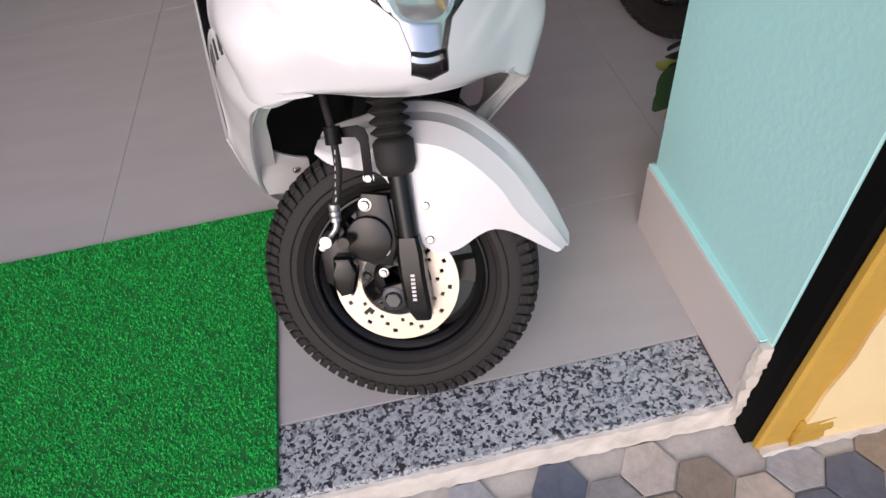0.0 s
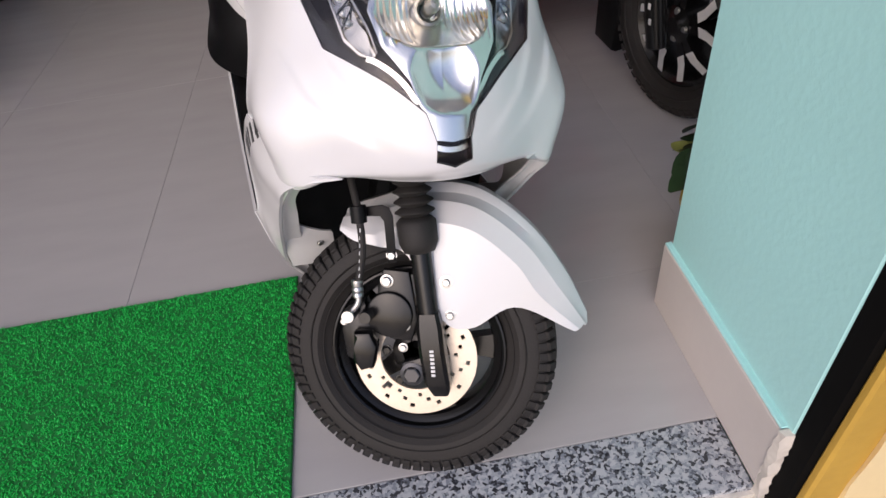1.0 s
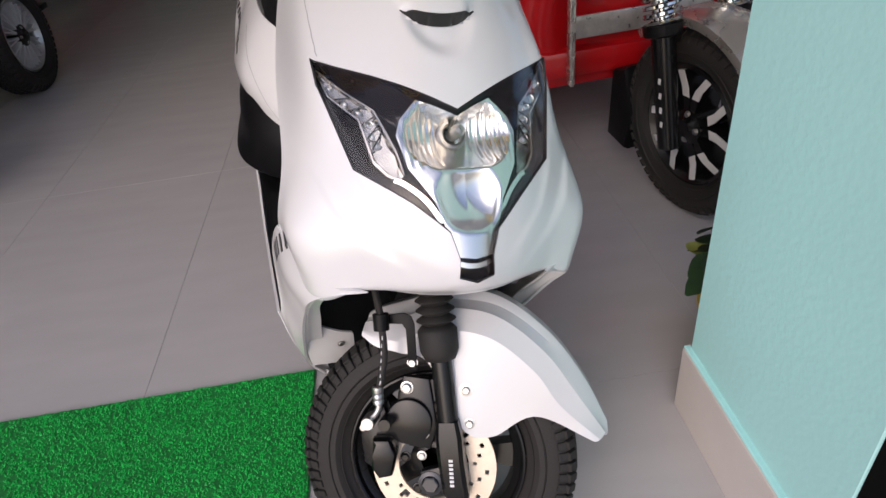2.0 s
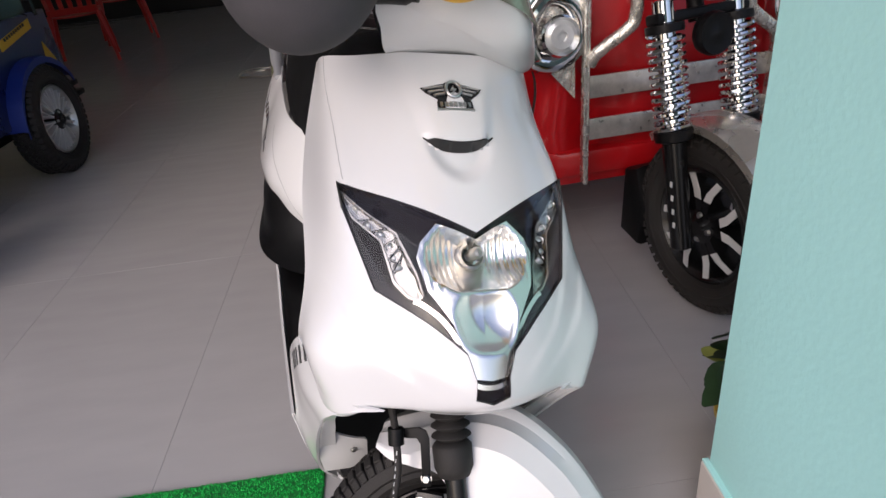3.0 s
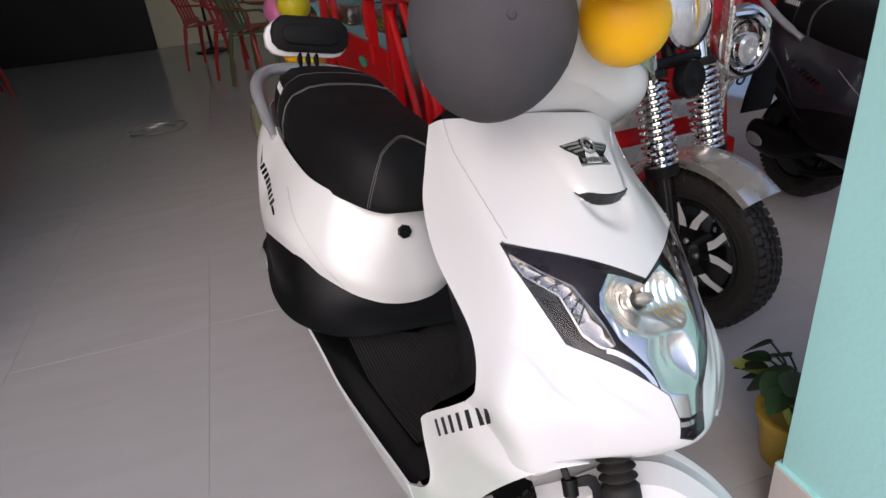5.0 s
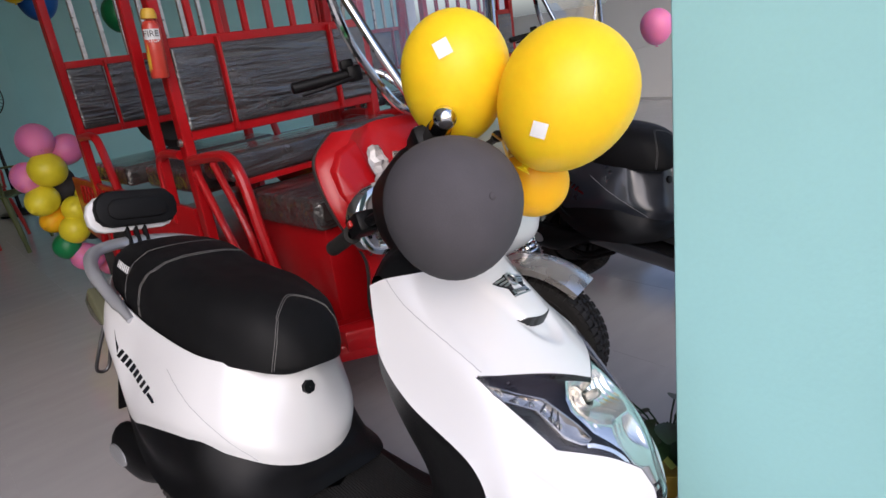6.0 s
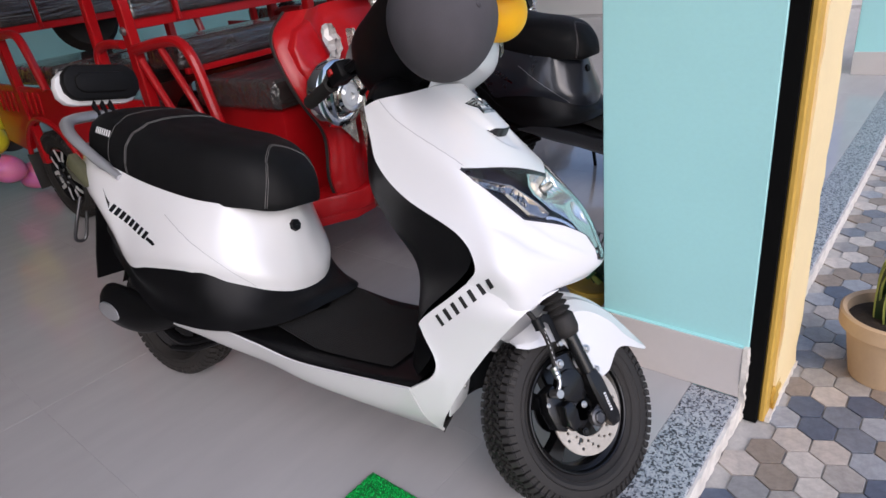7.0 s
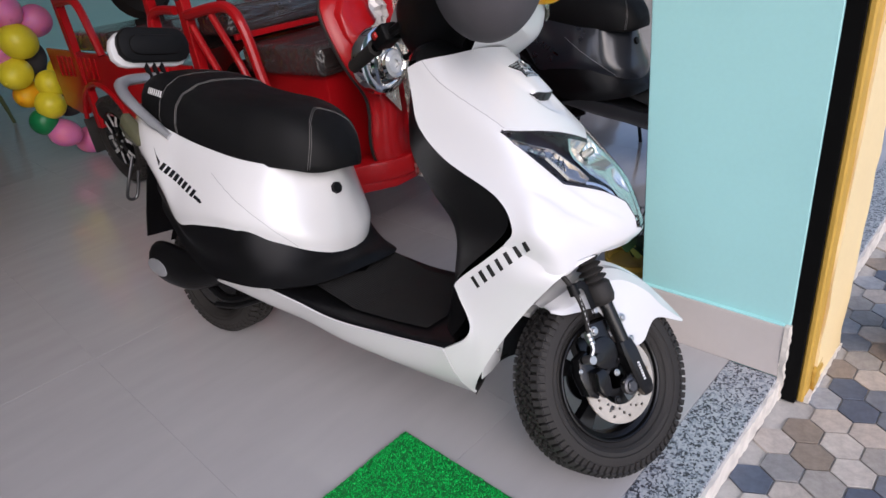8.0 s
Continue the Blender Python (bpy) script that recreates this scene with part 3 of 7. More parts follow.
    slab(bm, [(-0.03, 0.135), (0.005, 0.13), (0.012, 0.06), (0.0, 0.03), (-0.03, 0.035), (-0.045, 0.07), (-0.04, 0.11)], 0.012, pose(0, -0.062, 0, 90, 0, 0), 0.003)
    put("caliper_bracket", bm, GLOSSBLACK, caliper)
    bm = bmesh.new()
    slab(bm, [(-0.075, 0.052), (-0.052, 0.052), (-0.044, 0.03), (-0.052, 0.0), (-0.07, -0.004), (-0.08, 0.012), (-0.076, 0.03)], 0.024, pose(0, -0.072, 0, 90, 0, 0), 0.006)
    put("piston_cover", bm, GLOSSBLACK, caliper)
    bm = bmesh.new()
    rod(bm, (-0.055, -0.07, 0.075), (-0.055, -0.1, 0.075), 0.009)
    put("guide_pin", bm, GLOSSBLACK, caliper)
    bm = bmesh.new()
    slab(bm, [(-0.026 + 0.032 * math.cos(k * math.pi / 16), 0.072 + 0.032 * math.sin(k * math.pi / 16)) for k in range(32)], 0.02, pose(0, -0.062, 0, 90, 0, 0), 0.002)
    put("bracket_boss", bm, GLOSSBLACK, caliper, "round black boss")
    for x, y, z, r in ((-0.0135, -0.085, 0.157, 0.0055), (-0.026, -0.074, 0.119, 0.0068), (-0.008, -0.074, 0.055, 0.0066), (-0.012, -0.074, 0.022, 0.005), (-0.092, -0.076, 0.062, 0.0035)):
        bm = bmesh.new()
        hexbolt(bm, (x, y, z), (0, -1, 0), r)
        put("bolt", bm, ZINC, caliper, "bright zinc hexagon bolt")
    bm = bmesh.new()
    tube(bm, [(-0.03, -0.02, 0.43), (-0.062, -0.07, 0.31), (-0.05, -0.095, 0.22), (-0.048, -0.1, 0.17), (-0.06, -0.1, 0.118)], 0.005, 10, 26)
    hose = put("brake_hose", bm, RUBBER, rt, "black rubber brake hose")
    bm = bmesh.new()
    tube(bm, [(-0.06, -0.1, 0.112), (-0.0605, -0.1, 0.1), (-0.066, -0.1, 0.091), (-0.075, -0.098, 0.083)], 0.0046, 12, 12)
    lathe(bm, [(0.0052, 0), (0.0072, 0.001), (0.0076, 0.005), (0.0066, 0.007), (0.0076, 0.009), (0.0076, 0.013), (0.0066, 0.015), (0.0076, 0.017), (0.0074, 0.024), (0.0052, 0.026)], 14, along((-0.0603, -0.1, 0.105), (-0.0585, -0.1, 0.2)))
    rod(bm, (-0.076, -0.108, 0.08), (-0.076, -0.082, 0.08), 0.009)
    put("banjo_fitting", bm, ZINC, hose, "bright metal hose fitting")
    for k in range(7):
        bm = bmesh.new()
        c = Vector((-0.0475, -0.1035, 0.196)).lerp(Vector((-0.0545, -0.1052, 0.136)), k / 6)
        box(bm, 0.0013, 0.0008, 0.0052, Matrix.Translation(c) @ pose(0, 0, 0, 0, 6 + k * 2, 25))
        put("print", bm, PALEINK, hose, "white printed dash")
    bm = bmesh.new()
    lathe(bm, [(0.0065, 0), (0.0105, 0.0), (0.0105, 0.022), (0.0065, 0.022)], 12, along((-0.0495, -0.096, 0.205), (-0.05, -0.094, 0.4)))
    slab(bm, [(-0.048, 0.223), (-0.02, 0.225), (-0.011, 0.2205), (-0.007, 0.21), (-0.0075, 0.147), (-0.0195, 0.146), (-0.0185, 0.203), (-0.0235, 0.211), (-0.048, 0.211)], 0.003, pose(0, -0.084, 0, 90, 0, 0), 0.0006)
    put("hose_bracket", bm, BLACK, hose)
    # mudguard
    bm = bmesh.new()
    arc = [(-0.088, 0.203), (-0.066, 0.212), (-0.03, 0.219), (0.03, 0.229), (0.1, 0.217), (0.165, 0.165), (0.21, 0.1), (0.24, 0.034)]
    low = [(-0.09, 0.186), (-0.068, 0.172), (-0.035, 0.164), (0.005, 0.15), (0.045, 0.06), (0.085, 0.046), (0.145, 0.072), (0.222, 0.03)]
    wid = [0.05, 0.056, 0.06, 0.064, 0.066, 0.062, 0.055, 0.042]
    rows = []
    for (x, z), (lx, lz), w in zip(arc, low, wid):
        dx, dz = lx - x, lz - z
        f = min(1, 0.055 / max(0.001, math.hypot(dx, dz)))
        rise = 0.006 * min(1.0, max(0.0, (x + 0.05) / 0.08))
        half = [(x, 0, z + 0.004 + rise), (x, w * 0.2, z + 0.0035 + rise), (x, w * 0.3, z + 0.0005 + rise * 0.5), (x, w * 0.36, z - 0.002), (x + dx * f * 0.12, w * 0.58, z + dz * f * 0.12 - 0.003), (x + dx * f * 0.24, w * 0.68, z + dz * f * 0.24 + 0.002 * (rise > 0)), (x + dx * f * 0.5, w * 0.86, z + dz * f * 0.5), (x + dx * f * 0.66, w * 0.97, z + dz * f * 0.66), (x + dx * 0.74, w * 1.0, z + dz * 0.74), (lx, w * 1.04, lz)]
        rows.append(mirror_y(half[:0:-1]) + half)
    cols = [curve_through([r[j] for r in rows], 48) for j in range(len(rows[0]))]
    sheet(bm, list(zip(*cols)))
    thicken(bm, -0.003)
    guard = put("mudguard", bm, body, rt, "white glossy front mudguard with moulded creases", 16)
    for x, z in ((0.054, 0.113), (0.056, 0.066)):
        for s in (-1, 1):
            bm = bmesh.new()
            lathe(bm, [(0.0095, -0.003), (0.0095, 0.0012), (0.006, 0.0014)], 18, along((x, s * 0.0685, z), (x, s * 0.2, z)))
            hexbolt(bm, (x, s * 0.0695, z), (0, s, 0), 0.0055)
            put("mudguard_bolt", bm, ZINC, guard, "zinc mudguard bolt")
    # handlebar
    bm = bmesh.new()
    rod(bm, (0, 0, 0.4), (-0.02, 0, 0.8), 0.018)
    put("steering_stem", bm, BLACK)
    bm = bmesh.new()
    tube(bm, [(-0.09, 0.36, 0.885), (-0.062, 0.25, 0.89), (-0.05, 0.12, 0.875), (-0.045, 0, 0.86), (-0.05, -0.12, 0.871), (-0.061, -0.265, 0.886)], 0.011, 10, 24)
    bar = put("handlebar", bm, BLACK)
    for s in (-1, 1):
        bm = bmesh.new()
        lathe(bm, [(0.0165, 0), (0.0175, 0.01), (0.0165, 0.02), (0.0172, 0.06), (0.0165, 0.1), (0.02, 0.115), (0.02, 0.12), (0.011, 0.121)], 18, along((-0.09, 0.36, 0.886) if s > 0 else (-0.061, -0.255, 0.884), (-0.058, s * 0.13, 0.874)))
        put("grip", bm, RUBBER, bar, "ribbed black rubber grip")
        bm = bmesh.new()
        box(bm, 0.05, 0.06, 0.045, pose(-0.058, s * 0.2, 0.886, 0, 0, 8 * s), 0.01)
        put("switch_box", bm, BLACK, bar)
    bm = bmesh.new()
    box(bm, 0.008, 0.018, 0.014, pose(-0.085, 0.2, 0.892), 0.003)
    put("switch_button", bm, REDPLASTIC, bar, "small red switch button")
    bm = bmesh.new()
    ball(bm, 0.0165, pose(-0.062, -0.281, 0.888), 24, 14)
    rod(bm, (-0.062, -0.262, 0.888), (-0.062, -0.275, 0.888), 0.009)
    put("bar_end", bm, CHROME, bar, "round chrome bar end")
    for s in (-1, 1):
        bm = bmesh.new()
        tube(bm, [(-0.02, s * 0.14, 0.87), (0.01, s * 0.19, 0.86), (0.012, s * 0.24, 0.85), (0.01, s * 0.265, 0.848)], [0.006, 0.006, 0.005, 0.006], 8, 12)
        ball(bm, 0.0085, pose(0.01, s * 0.27, 0.848), 12, 8)
        put("brake_lever", bm, BLACK, bar)
    bm = bmesh.new()
    rows = []
    def flare(p):
        return (p[0], p[1] * (0.4 + 0.6 * min(1.0, max(0.0, (p[2] - 0.712) / 0.1))), p[2])

    for y, xf, xb, zt, zb in ((0.0, 0.15, -0.045, 0.925, 0.712), (0.07, 0.15, -0.045, 0.925, 0.712), (0.125, 0.148, -0.045, 0.92, 0.713), (0.165, 0.14, -0.045, 0.912, 0.716), (0.19, 0.122, -0.045, 0.9, 0.722), (0.203, 0.09, -0.04, 0.885, 0.735), (0.206, 0.03, -0.035, 0.87, 0.76)):
        row = [(xb, y, zt), (xf * 0.35, y, zt + 0.008), (xf - 0.045, y, zt - 0.006), (xf - 0.02, y, (zt + zb) / 2 + 0.012), (xf, y, zb + 0.024), (xf - 0.03, y, zb), (xf * 0.4, y, zb + 0.012), (xb, y, zb + 0.006)]
        rows.append([flare(q) for q in row])
    rows.append([(0.03 + (x - 0.03) * 0.25, y * 0.99, 0.82 + (z - 0.82) * 0.25) for x, y, z in rows[-1]])
    surface(bm, [mirror_y(r) for r in rows[:0:-1]] + rows, 52, 26)
    cowl = put("handlebar_cowl", bm, body, rt, "white handlebar cowl", 50)
    for s in (-1, 1):
        bm = bmesh.new()
        rows = []
        for y, xf, zt, zb in ((0.13, 0.1485, 0.92, 0.713), (0.165, 0.1405, 0.912, 0.716), (0.19, 0.123, 0.9, 0.722), (0.2045, 0.092, 0.887, 0.733)):
            row = [(xf - 0.04, s * y, zt - 0.012), (xf - 0.029, s * y, zt - 0.05), (xf - 0.0165, s * y, (zt + zb) / 2 + 0.01), (xf - 0.006, s * y, zb + 0.05), (xf + 0.002, s * y, zb + 0.026)]
            rows.append([(px + 0.006, py + s * 0.006, pz) for px, py, pz in (flare(q) for q in row)])
        surface(bm, rows, 16, 14)
        thicken(bm, 0.004)
        put("turn_signal", bm, deck["signal"], cowl, "clear turn signal lens", 50)
    bm = bmesh.new()
    rows = []
    for y, xb, zt, zb in ((0.0, -0.075, 0.92, 0.735), (0.08, -0.07, 0.92, 0.737), (0.12, -0.062, 0.91, 0.75), (0.15, -0.05, 0.89, 0.78)):
        rows.append([flare(q) for q in ((-0.04, y, zt - 0.012), ((xb - 0.04) / 2, y, zt), (xb, y, (zt + zb) / 2 + 0.01), ((xb - 0.04) / 2, y, zb), (-0.04, y, zb + 0.006))])
    surface(bm, [mirror_y(r) for r in rows[:0:-1]] + rows, 26, 16)
    put("dash_cover", bm, BLACK, cowl, "black rear handlebar cover")
    bm = bmesh.new()
    tube(bm, [(-0.045, -0.152, 0.772), (-0.01, -0.155, 0.766), (0.018, -0.156, 0.76)], [0.017, 0.016, 0.009], 12, 8, True, 0.6)
    put("lever_slot", bm, BLACK, cowl, "black lever slot")


def ramp01(a, b, x):
    f = min(1.0, max(0.0, (x - a) / (b - a)))
    return f * f * (3 - 2 * f)


def vent_line(u):
    return -0.0795 + 0.0145 * (u / 0.047) ** 2


def crease(x, y, line):
    """Distance to a crease line, how far along it, and on which side."""
    best = (9.0, 0.0, 1)
    n = len(line) - 1
    for k in range(n):
        (ax, ay), (bx, by) = line[k], line[k + 1]
        dx, dy = bx - ax, by - ay
        f = min(1.0, max(0.0, ((x - ax) * dx + (y - ay) * dy) / (dx * dx + dy * dy)))
        d = math.hypot(x - ax - f * dx, y - ay - f * dy)
        if d < best[0]:
            best = (d, (k + f) / n, 1 if (x - ax) * dy - (y - ay) * dx > 0 else -1)
    return best


def curve_grid(ctrl, nu, nv):
    """Points of a smooth surface through a grid of points."""
    rows = [curve_through(r, nv) for r in ctrl]
    return list(zip(*[curve_through([r[j] for r in rows], nu) for j in range(nv)]))


def scooter(m, body, label, steer=60.0, group=""):
    rt = root("electric_scooter", m, label, "scooter", group)
    deck = {"steer": steer, "signal": SMOKE if body is not WHITE else LENSGREY}
    # front shell
    rows = [
        [(0.963, 0, 0.861), (0.956, 0.06, 0.859), (0.932, 0.115, 0.849), (0.884, 0.15, 0.838), (0.854, 0.157, 0.824)],
        [(1.02, 0, 0.822), (1.01, 0.06, 0.815), (0.985, 0.115, 0.793), (0.955, 0.15, 0.777), (0.872, 0.168, 0.77)],
        [(1.09, 0, 0.758), (1.085, 0.06, 0.75), (1.07, 0.12, 0.728), (1.045, 0.157, 0.716), (0.895, 0.178, 0.715)],
        [(1.165, 0, 0.692), (1.157, 0.06, 0.688), (1.135, 0.12, 0.67), (1.098, 0.163, 0.655), (0.96, 0.187, 0.66)],
        [(1.237, 0, 0.63), (1.222, 0.06, 0.625), (1.178, 0.122, 0.618), (1.135, 0.172, 0.607), (1.075, 0.193, 0.603)],
        [(1.274, 0, 0.57), (1.258, 0.055, 0.565), (1.218, 0.122, 0.555), (1.175, 0.19, 0.546), (1.115, 0.204, 0.55)],
        [(1.287, 0, 0.53), (1.272, 0.05, 0.522), (1.234, 0.115, 0.504), (1.198, 0.175, 0.485), (1.098, 0.204, 0.517)],
        [(1.266, 0, 0.5), (1.256, 0.05, 0.498), (1.222, 0.113, 0.49), (1.197, 0.173, 0.468), (1.088, 0.203, 0.492)],
    ]
    noseinv = Matrix(((0, -0.75, 0.66), (1, 0, 0), (0, 0.66, 0.75))).to_4x4()
    nose = Matrix.Translation((1.018, 0, 0.823)) @ noseinv
    P, nrm, up = Vector((1.17, 0, 0.635)), Vector((0.722, 0, 0.692)), Vector((-0.692, 0, 0.722))
    lampm = Matrix.Translation(P) @ Matrix(((0, up.x, nrm.x), (1, 0, 0), (0, up.z, nrm.z))).to_4x4()
    fine = body is WHITE
    nu, nv = (150, 121) if fine else (50, 57)
    grid = [curve_through(r, nv) for r in half_rows(rows)]
    grid = [list(r) for r in zip(*[curve_through([r[j] for r in grid], nu) for j in range(nv)])]
    if fine:
        ni, li = nose.inverted(), lampm.inverted()
        nn = (noseinv.to_3x3() @ Vector((0, 0, 1))).normalized()
        vv = (noseinv.to_3x3() @ Vector((0, 1, 0))).normalized()
        # the lip of the vent: one row of points in each column is brought onto it
        lip = {}
        for j in range(nv):
            q = [ni @ grid[i][j] for i in range(nu)]
            u = min(q, key=lambda p: abs(p.y + 0.075)).x
            if abs(u) < 0.047:
                want = vent_line(u)
                i = min(range(nu), key=lambda k: abs(q[k].y - want))
                grid[i][j] = grid[i][j] + vv * (want - q[i].y)
                lip[j] = i
        for i in range(nu):
            for j in range(nv):
                p = grid[i][j]
                q, h = ni @ p, 0.0
                edge = vent_line(q.x)
                if -0.16 < q.y < 0.12 and abs(q.x) < 0.13:
                    if q.y >= edge - 1e-5 and (j not in lip or i <= lip[j]):
                        dv = q.y - edge
                        w = 0.05 + 0.3 * max(0.0, dv)
                        h += 0.0075 * (1 - ramp01(0.55 * w, 0.97 * w, abs(q.x))) * (1 - 0.9 * ramp01(0.0, 0.13, dv))
                    else:
                        e = math.sqrt((q.x / 0.05) ** 2 + ((edge - q.y) / 0.056) ** 2)
                        h -= 0.0085 * (1 - ramp01(0.45, 1.0, e))
                l = li @ p
                for line, amp in (([(0.135, 0.02), (0.121, -0.028), (0.1, -0.074), (0.071, -0.107), (0.035, -0.142)], 0.0028), ([(0.18, 0.03), (0.169, -0.004), (0.148, -0.059), (0.117, -0.099), (0.06, -0.15)], 0.003)):
                    if l.y < 0.08:
                        d, along_f, sgn = crease(abs(l.x), l.y, line)
                        fade = min(1.0, along_f * 4, (1 - along_f) * 4)
                        h += amp * max(0.0, fade) * (math.exp(-(d / 0.006) ** 2) if sgn > 0 else math.exp(-(d / 0.022) ** 2))
                if h:
                    grid[i][j] = p + (nn if q.y > -0.16 else nrm) * h
    bm = bmesh.new()
    sheet(bm, grid)
    thicken(bm, 0.004)
    shell = part("front_shield", bm, body, rt, "glossy front apron panel", 45)
    # lamp opening
    half = [(0, 0.043), (0.153, 0.135), (0.15, 0.1), (0.122, -0.01), (0.066, -0.062), (0.029, -0.1), (0.02, -0.13), (0.021, -0.15), (0, -0.157)]
    outline = half + [(-x, y) for x, y in half[-2:0:-1]]
    bm = bmesh.new()
    slab(bm, outline, 0.3, lampm @ pose(0, 0, -0.12))
    cutter = part("cutter", bm, body)
    cutter.parent = rt
    lens_mesh = cut(shell, cutter, "INTERSECT")
    rest = cut(shell, cutter, "DIFFERENCE")
    bpy.data.objects.remove(cutter)
    shell.data = rest
    for me in (lens_mesh, rest):
        me.polygons.foreach_set("use_smooth", [True] * len(me.polygons))
        me.set_sharp_from_angle(angle=radians(40))
    lens_mesh.materials.clear()
    lens_mesh.materials.append(LAMPLENS)
    lamp = new("headlight")
    lamp.parent = rt
    tagged(lamp, "V-shaped clear headlight with chrome reflector")
    lens = new("lens", lens_mesh)
    lens.parent, lens.visible_shadow = lamp, False
    # depth of the lens skin below the lamp plane
    tree = BVHTree.FromPolygons([v.co for v in lens_mesh.vertices], [p.vertices for p in lens_mesh.polygons])

    def skin(x, y):
        o = lampm @ Vector((x, y, 0.15))
        h = tree.ray_cast(o, -nrm, 0.4)[0]
        return (lampm.inverted() @ h).z if h else -0.02

    def inset(pts, f, back):
        out = []
        for x, y in pts:
            qx, qy = x * f, -0.01 + (y + 0.01) * f
            out.append(lampm @ Vector((qx, qy, skin(qx, qy) - back)))
        return out

    bm = bmesh.new()
    dense = [curve_through([(*outline[i], 0), (*outline[(i + 1) % len(outline)], 0)], 6)[:-1] for i in range(len(outline))]
    dense = [(q.x, q.y) for seg in dense for q in seg]
    rows = [inset(dense, 0.985, 0.004), inset(dense, 0.975, 0.02), inset(dense, 0.9, 0.03), inset(dense, 0.6, 0.045), inset(dense, 0.2, 0.05)]
    vs = sheet(bm, rows, True)
    bm.faces.new(vs[-1])
    part("lamp_housing", bm, HOUSING, lamp, "smoked dark lamp housing", 30)
    bm = bmesh.new()
    rows = [inset(dense, 1.004, -0.0004), inset(dense, 0.992, -0.0008), inset(dense, 0.983, 0.001)]
    sheet(bm, rows, True)
    part("lamp_trim", bm, DARKSTEEL, lamp, "dark lens border")
    # central reflector bowl, fluted in its upper half
    bm = bmesh.new()
    ring = [(0, 0.036), (0.024, 0.05), (0.045, 0.06), (0.066, 0.038), (0.072, 0.02), (0.064, -0.022), (0.04, -0.064), (0.026, -0.112), (0.021, -0.126), (0, -0.13)]
    ring = ring + [(-x, y) for x, y in ring[-2:0:-1]]
    ring = [tuple(q)[:2] for i in range(len(ring)) for q in curve_through([(*ring[i], 0), (*ring[(i + 1) % len(ring)], 0)], 6)[:-1]]
    ring = [tuple(q)[:2] for i in range(len(ring)) for q in curve_through([(*ring[i], 0), (*ring[(i + 1) % len(ring)], 0)], 3)[:-1]]
    rows = []
    for f in [1.0, 0.985] + [0.97 - 0.027 * i for i in range(35)]:
        row = []
        for x, y in ring:
            cy = -0.01
            qx, qy = x * f, cy + (y - cy) * f
            edge = min(1.0, (1 - f) / 0.15)
            upper = max(0.0, 1 - (qx / 0.066) ** 2 - ((qy - 0.018) / 0.052) ** 2)
            lower = max(0.0, 1 - ((abs(qx) - 0.004) / 0.036) ** 2 - ((qy + 0.06) / 0.042) ** 2)
            deep = math.log(math.exp(400 * 0.04 * upper) + math.exp(400 * 0.022 * lower)) / 400 - math.log(2) / 400
            flute = 0.0011 * math.sin(qx / 0.0085 * 2 * math.pi) * (abs(qx) > 0.021) * (qy > -0.02)
            row.append(lampm @ Vector((qx, qy, skin(qx, qy) - 0.007 - (deep + flute) * edge)))
        rows.append(row)
    vs = sheet(bm, rows, True)
    bm.faces.new(vs[-1])
    part("reflector", bm, MIRRORCHROME, lamp, "bright fluted chrome reflector", 55)
    bm = bmesh.new()
    z0 = skin(0, 0.02) - 0.042
    bq = lampm @ pose(0, 0.024, z0, 8, 0, 0)
    lathe(bm, [(0.018, 0.0), (0.017, 0.01), (0.014, 0.013), (0.012, 0.011), (0.0115, 0.004)], 24, bq)
    lathe(bm, [(0.0008, 0.005), (0.0075, 0.005), (0.0078, 0.03), (0.005, 0.036), (0.0008, 0.037)], 16, bq)
    part("bulb", bm, BULBMETAL, lamp, "round bulb with dull metal cap")
    for s in (-1, 1):
        outer = [(0.149, 0.125), (0.139, 0.086), (0.110, 0.049), (0.1, -0.008), (0.087, -0.026), (0.074, -0.033)]
        inner = [(0.147, 0.124), (0.116, 0.086), (0.089, 0.057), (0.081, 0.034), (0.072, 0.003), (0.068, -0.026)]
        bm = bmesh.new()
        rows = []
        for k in range(2 * len(outer) - 1):
            i, g = k // 2, 0.5 * (k % 2)
            (ax, ay), (bx, by) = [Vector(e[i]).lerp(Vector(e[min(i + 1, len(e) - 1)]), g) for e in (outer, inner)]
            row = []
            for f, lift in ((0.0, 0.014), (0.05, 0.0095), (0.13, 0.0095), (0.2, 0.012 + 0.005 * (k % 2)), (0.5, 0.019 - 0.007 * (k % 2)), (0.8, 0.012 + 0.006 * (k % 2)), (0.87, 0.0095), (0.95, 0.0095), (1.0, 0.016)):
                x, y = ax + (bx - ax) * f, ay + (by - ay) * f
                row.append(lampm @ Vector((s * x, y, skin(s * x, y) - lift)))
            rows.append(row)
        sheet(bm, rows)
        thicken(bm, 0.001)
        strip = part("running_light", bm, STRIPCHROME, lamp, "zigzag chrome running light strip", 20)
        for k, g in ((0, 0.7), (1, 0.35), (1, 0.8), (2, 0.3), (2, 0.65), (2, 0.95)):
            a = Vector(outer[k]).lerp(Vector(outer[k + 1]), g)
            b = Vector(inner[k]).lerp(Vector(inner[k + 1]), g)
            c = (a + b) / 2
            bm = bmesh.new()
            lathe(bm, [(0.0062, 0), (0.0058, 0.002), (0.0042, 0.001), (0.0034, 0.0025), (0.0005, 0.0035)], 14, lampm @ pose(s * c.x, c.y, skin(s * c.x, c.y) - 0.0165))
            part("diode", bm, ZINC, strip)
        for k, g in ((1, 0.1), (1, 0.6), (2, 0.12), (2, 0.5), (2, 0.82)):
            a = Vector(outer[k]).lerp(Vector(outer[k + 1]), g)
            b = Vector(inner[k]).lerp(Vector(inner[k + 1]), min(1.0, g + 0.15))
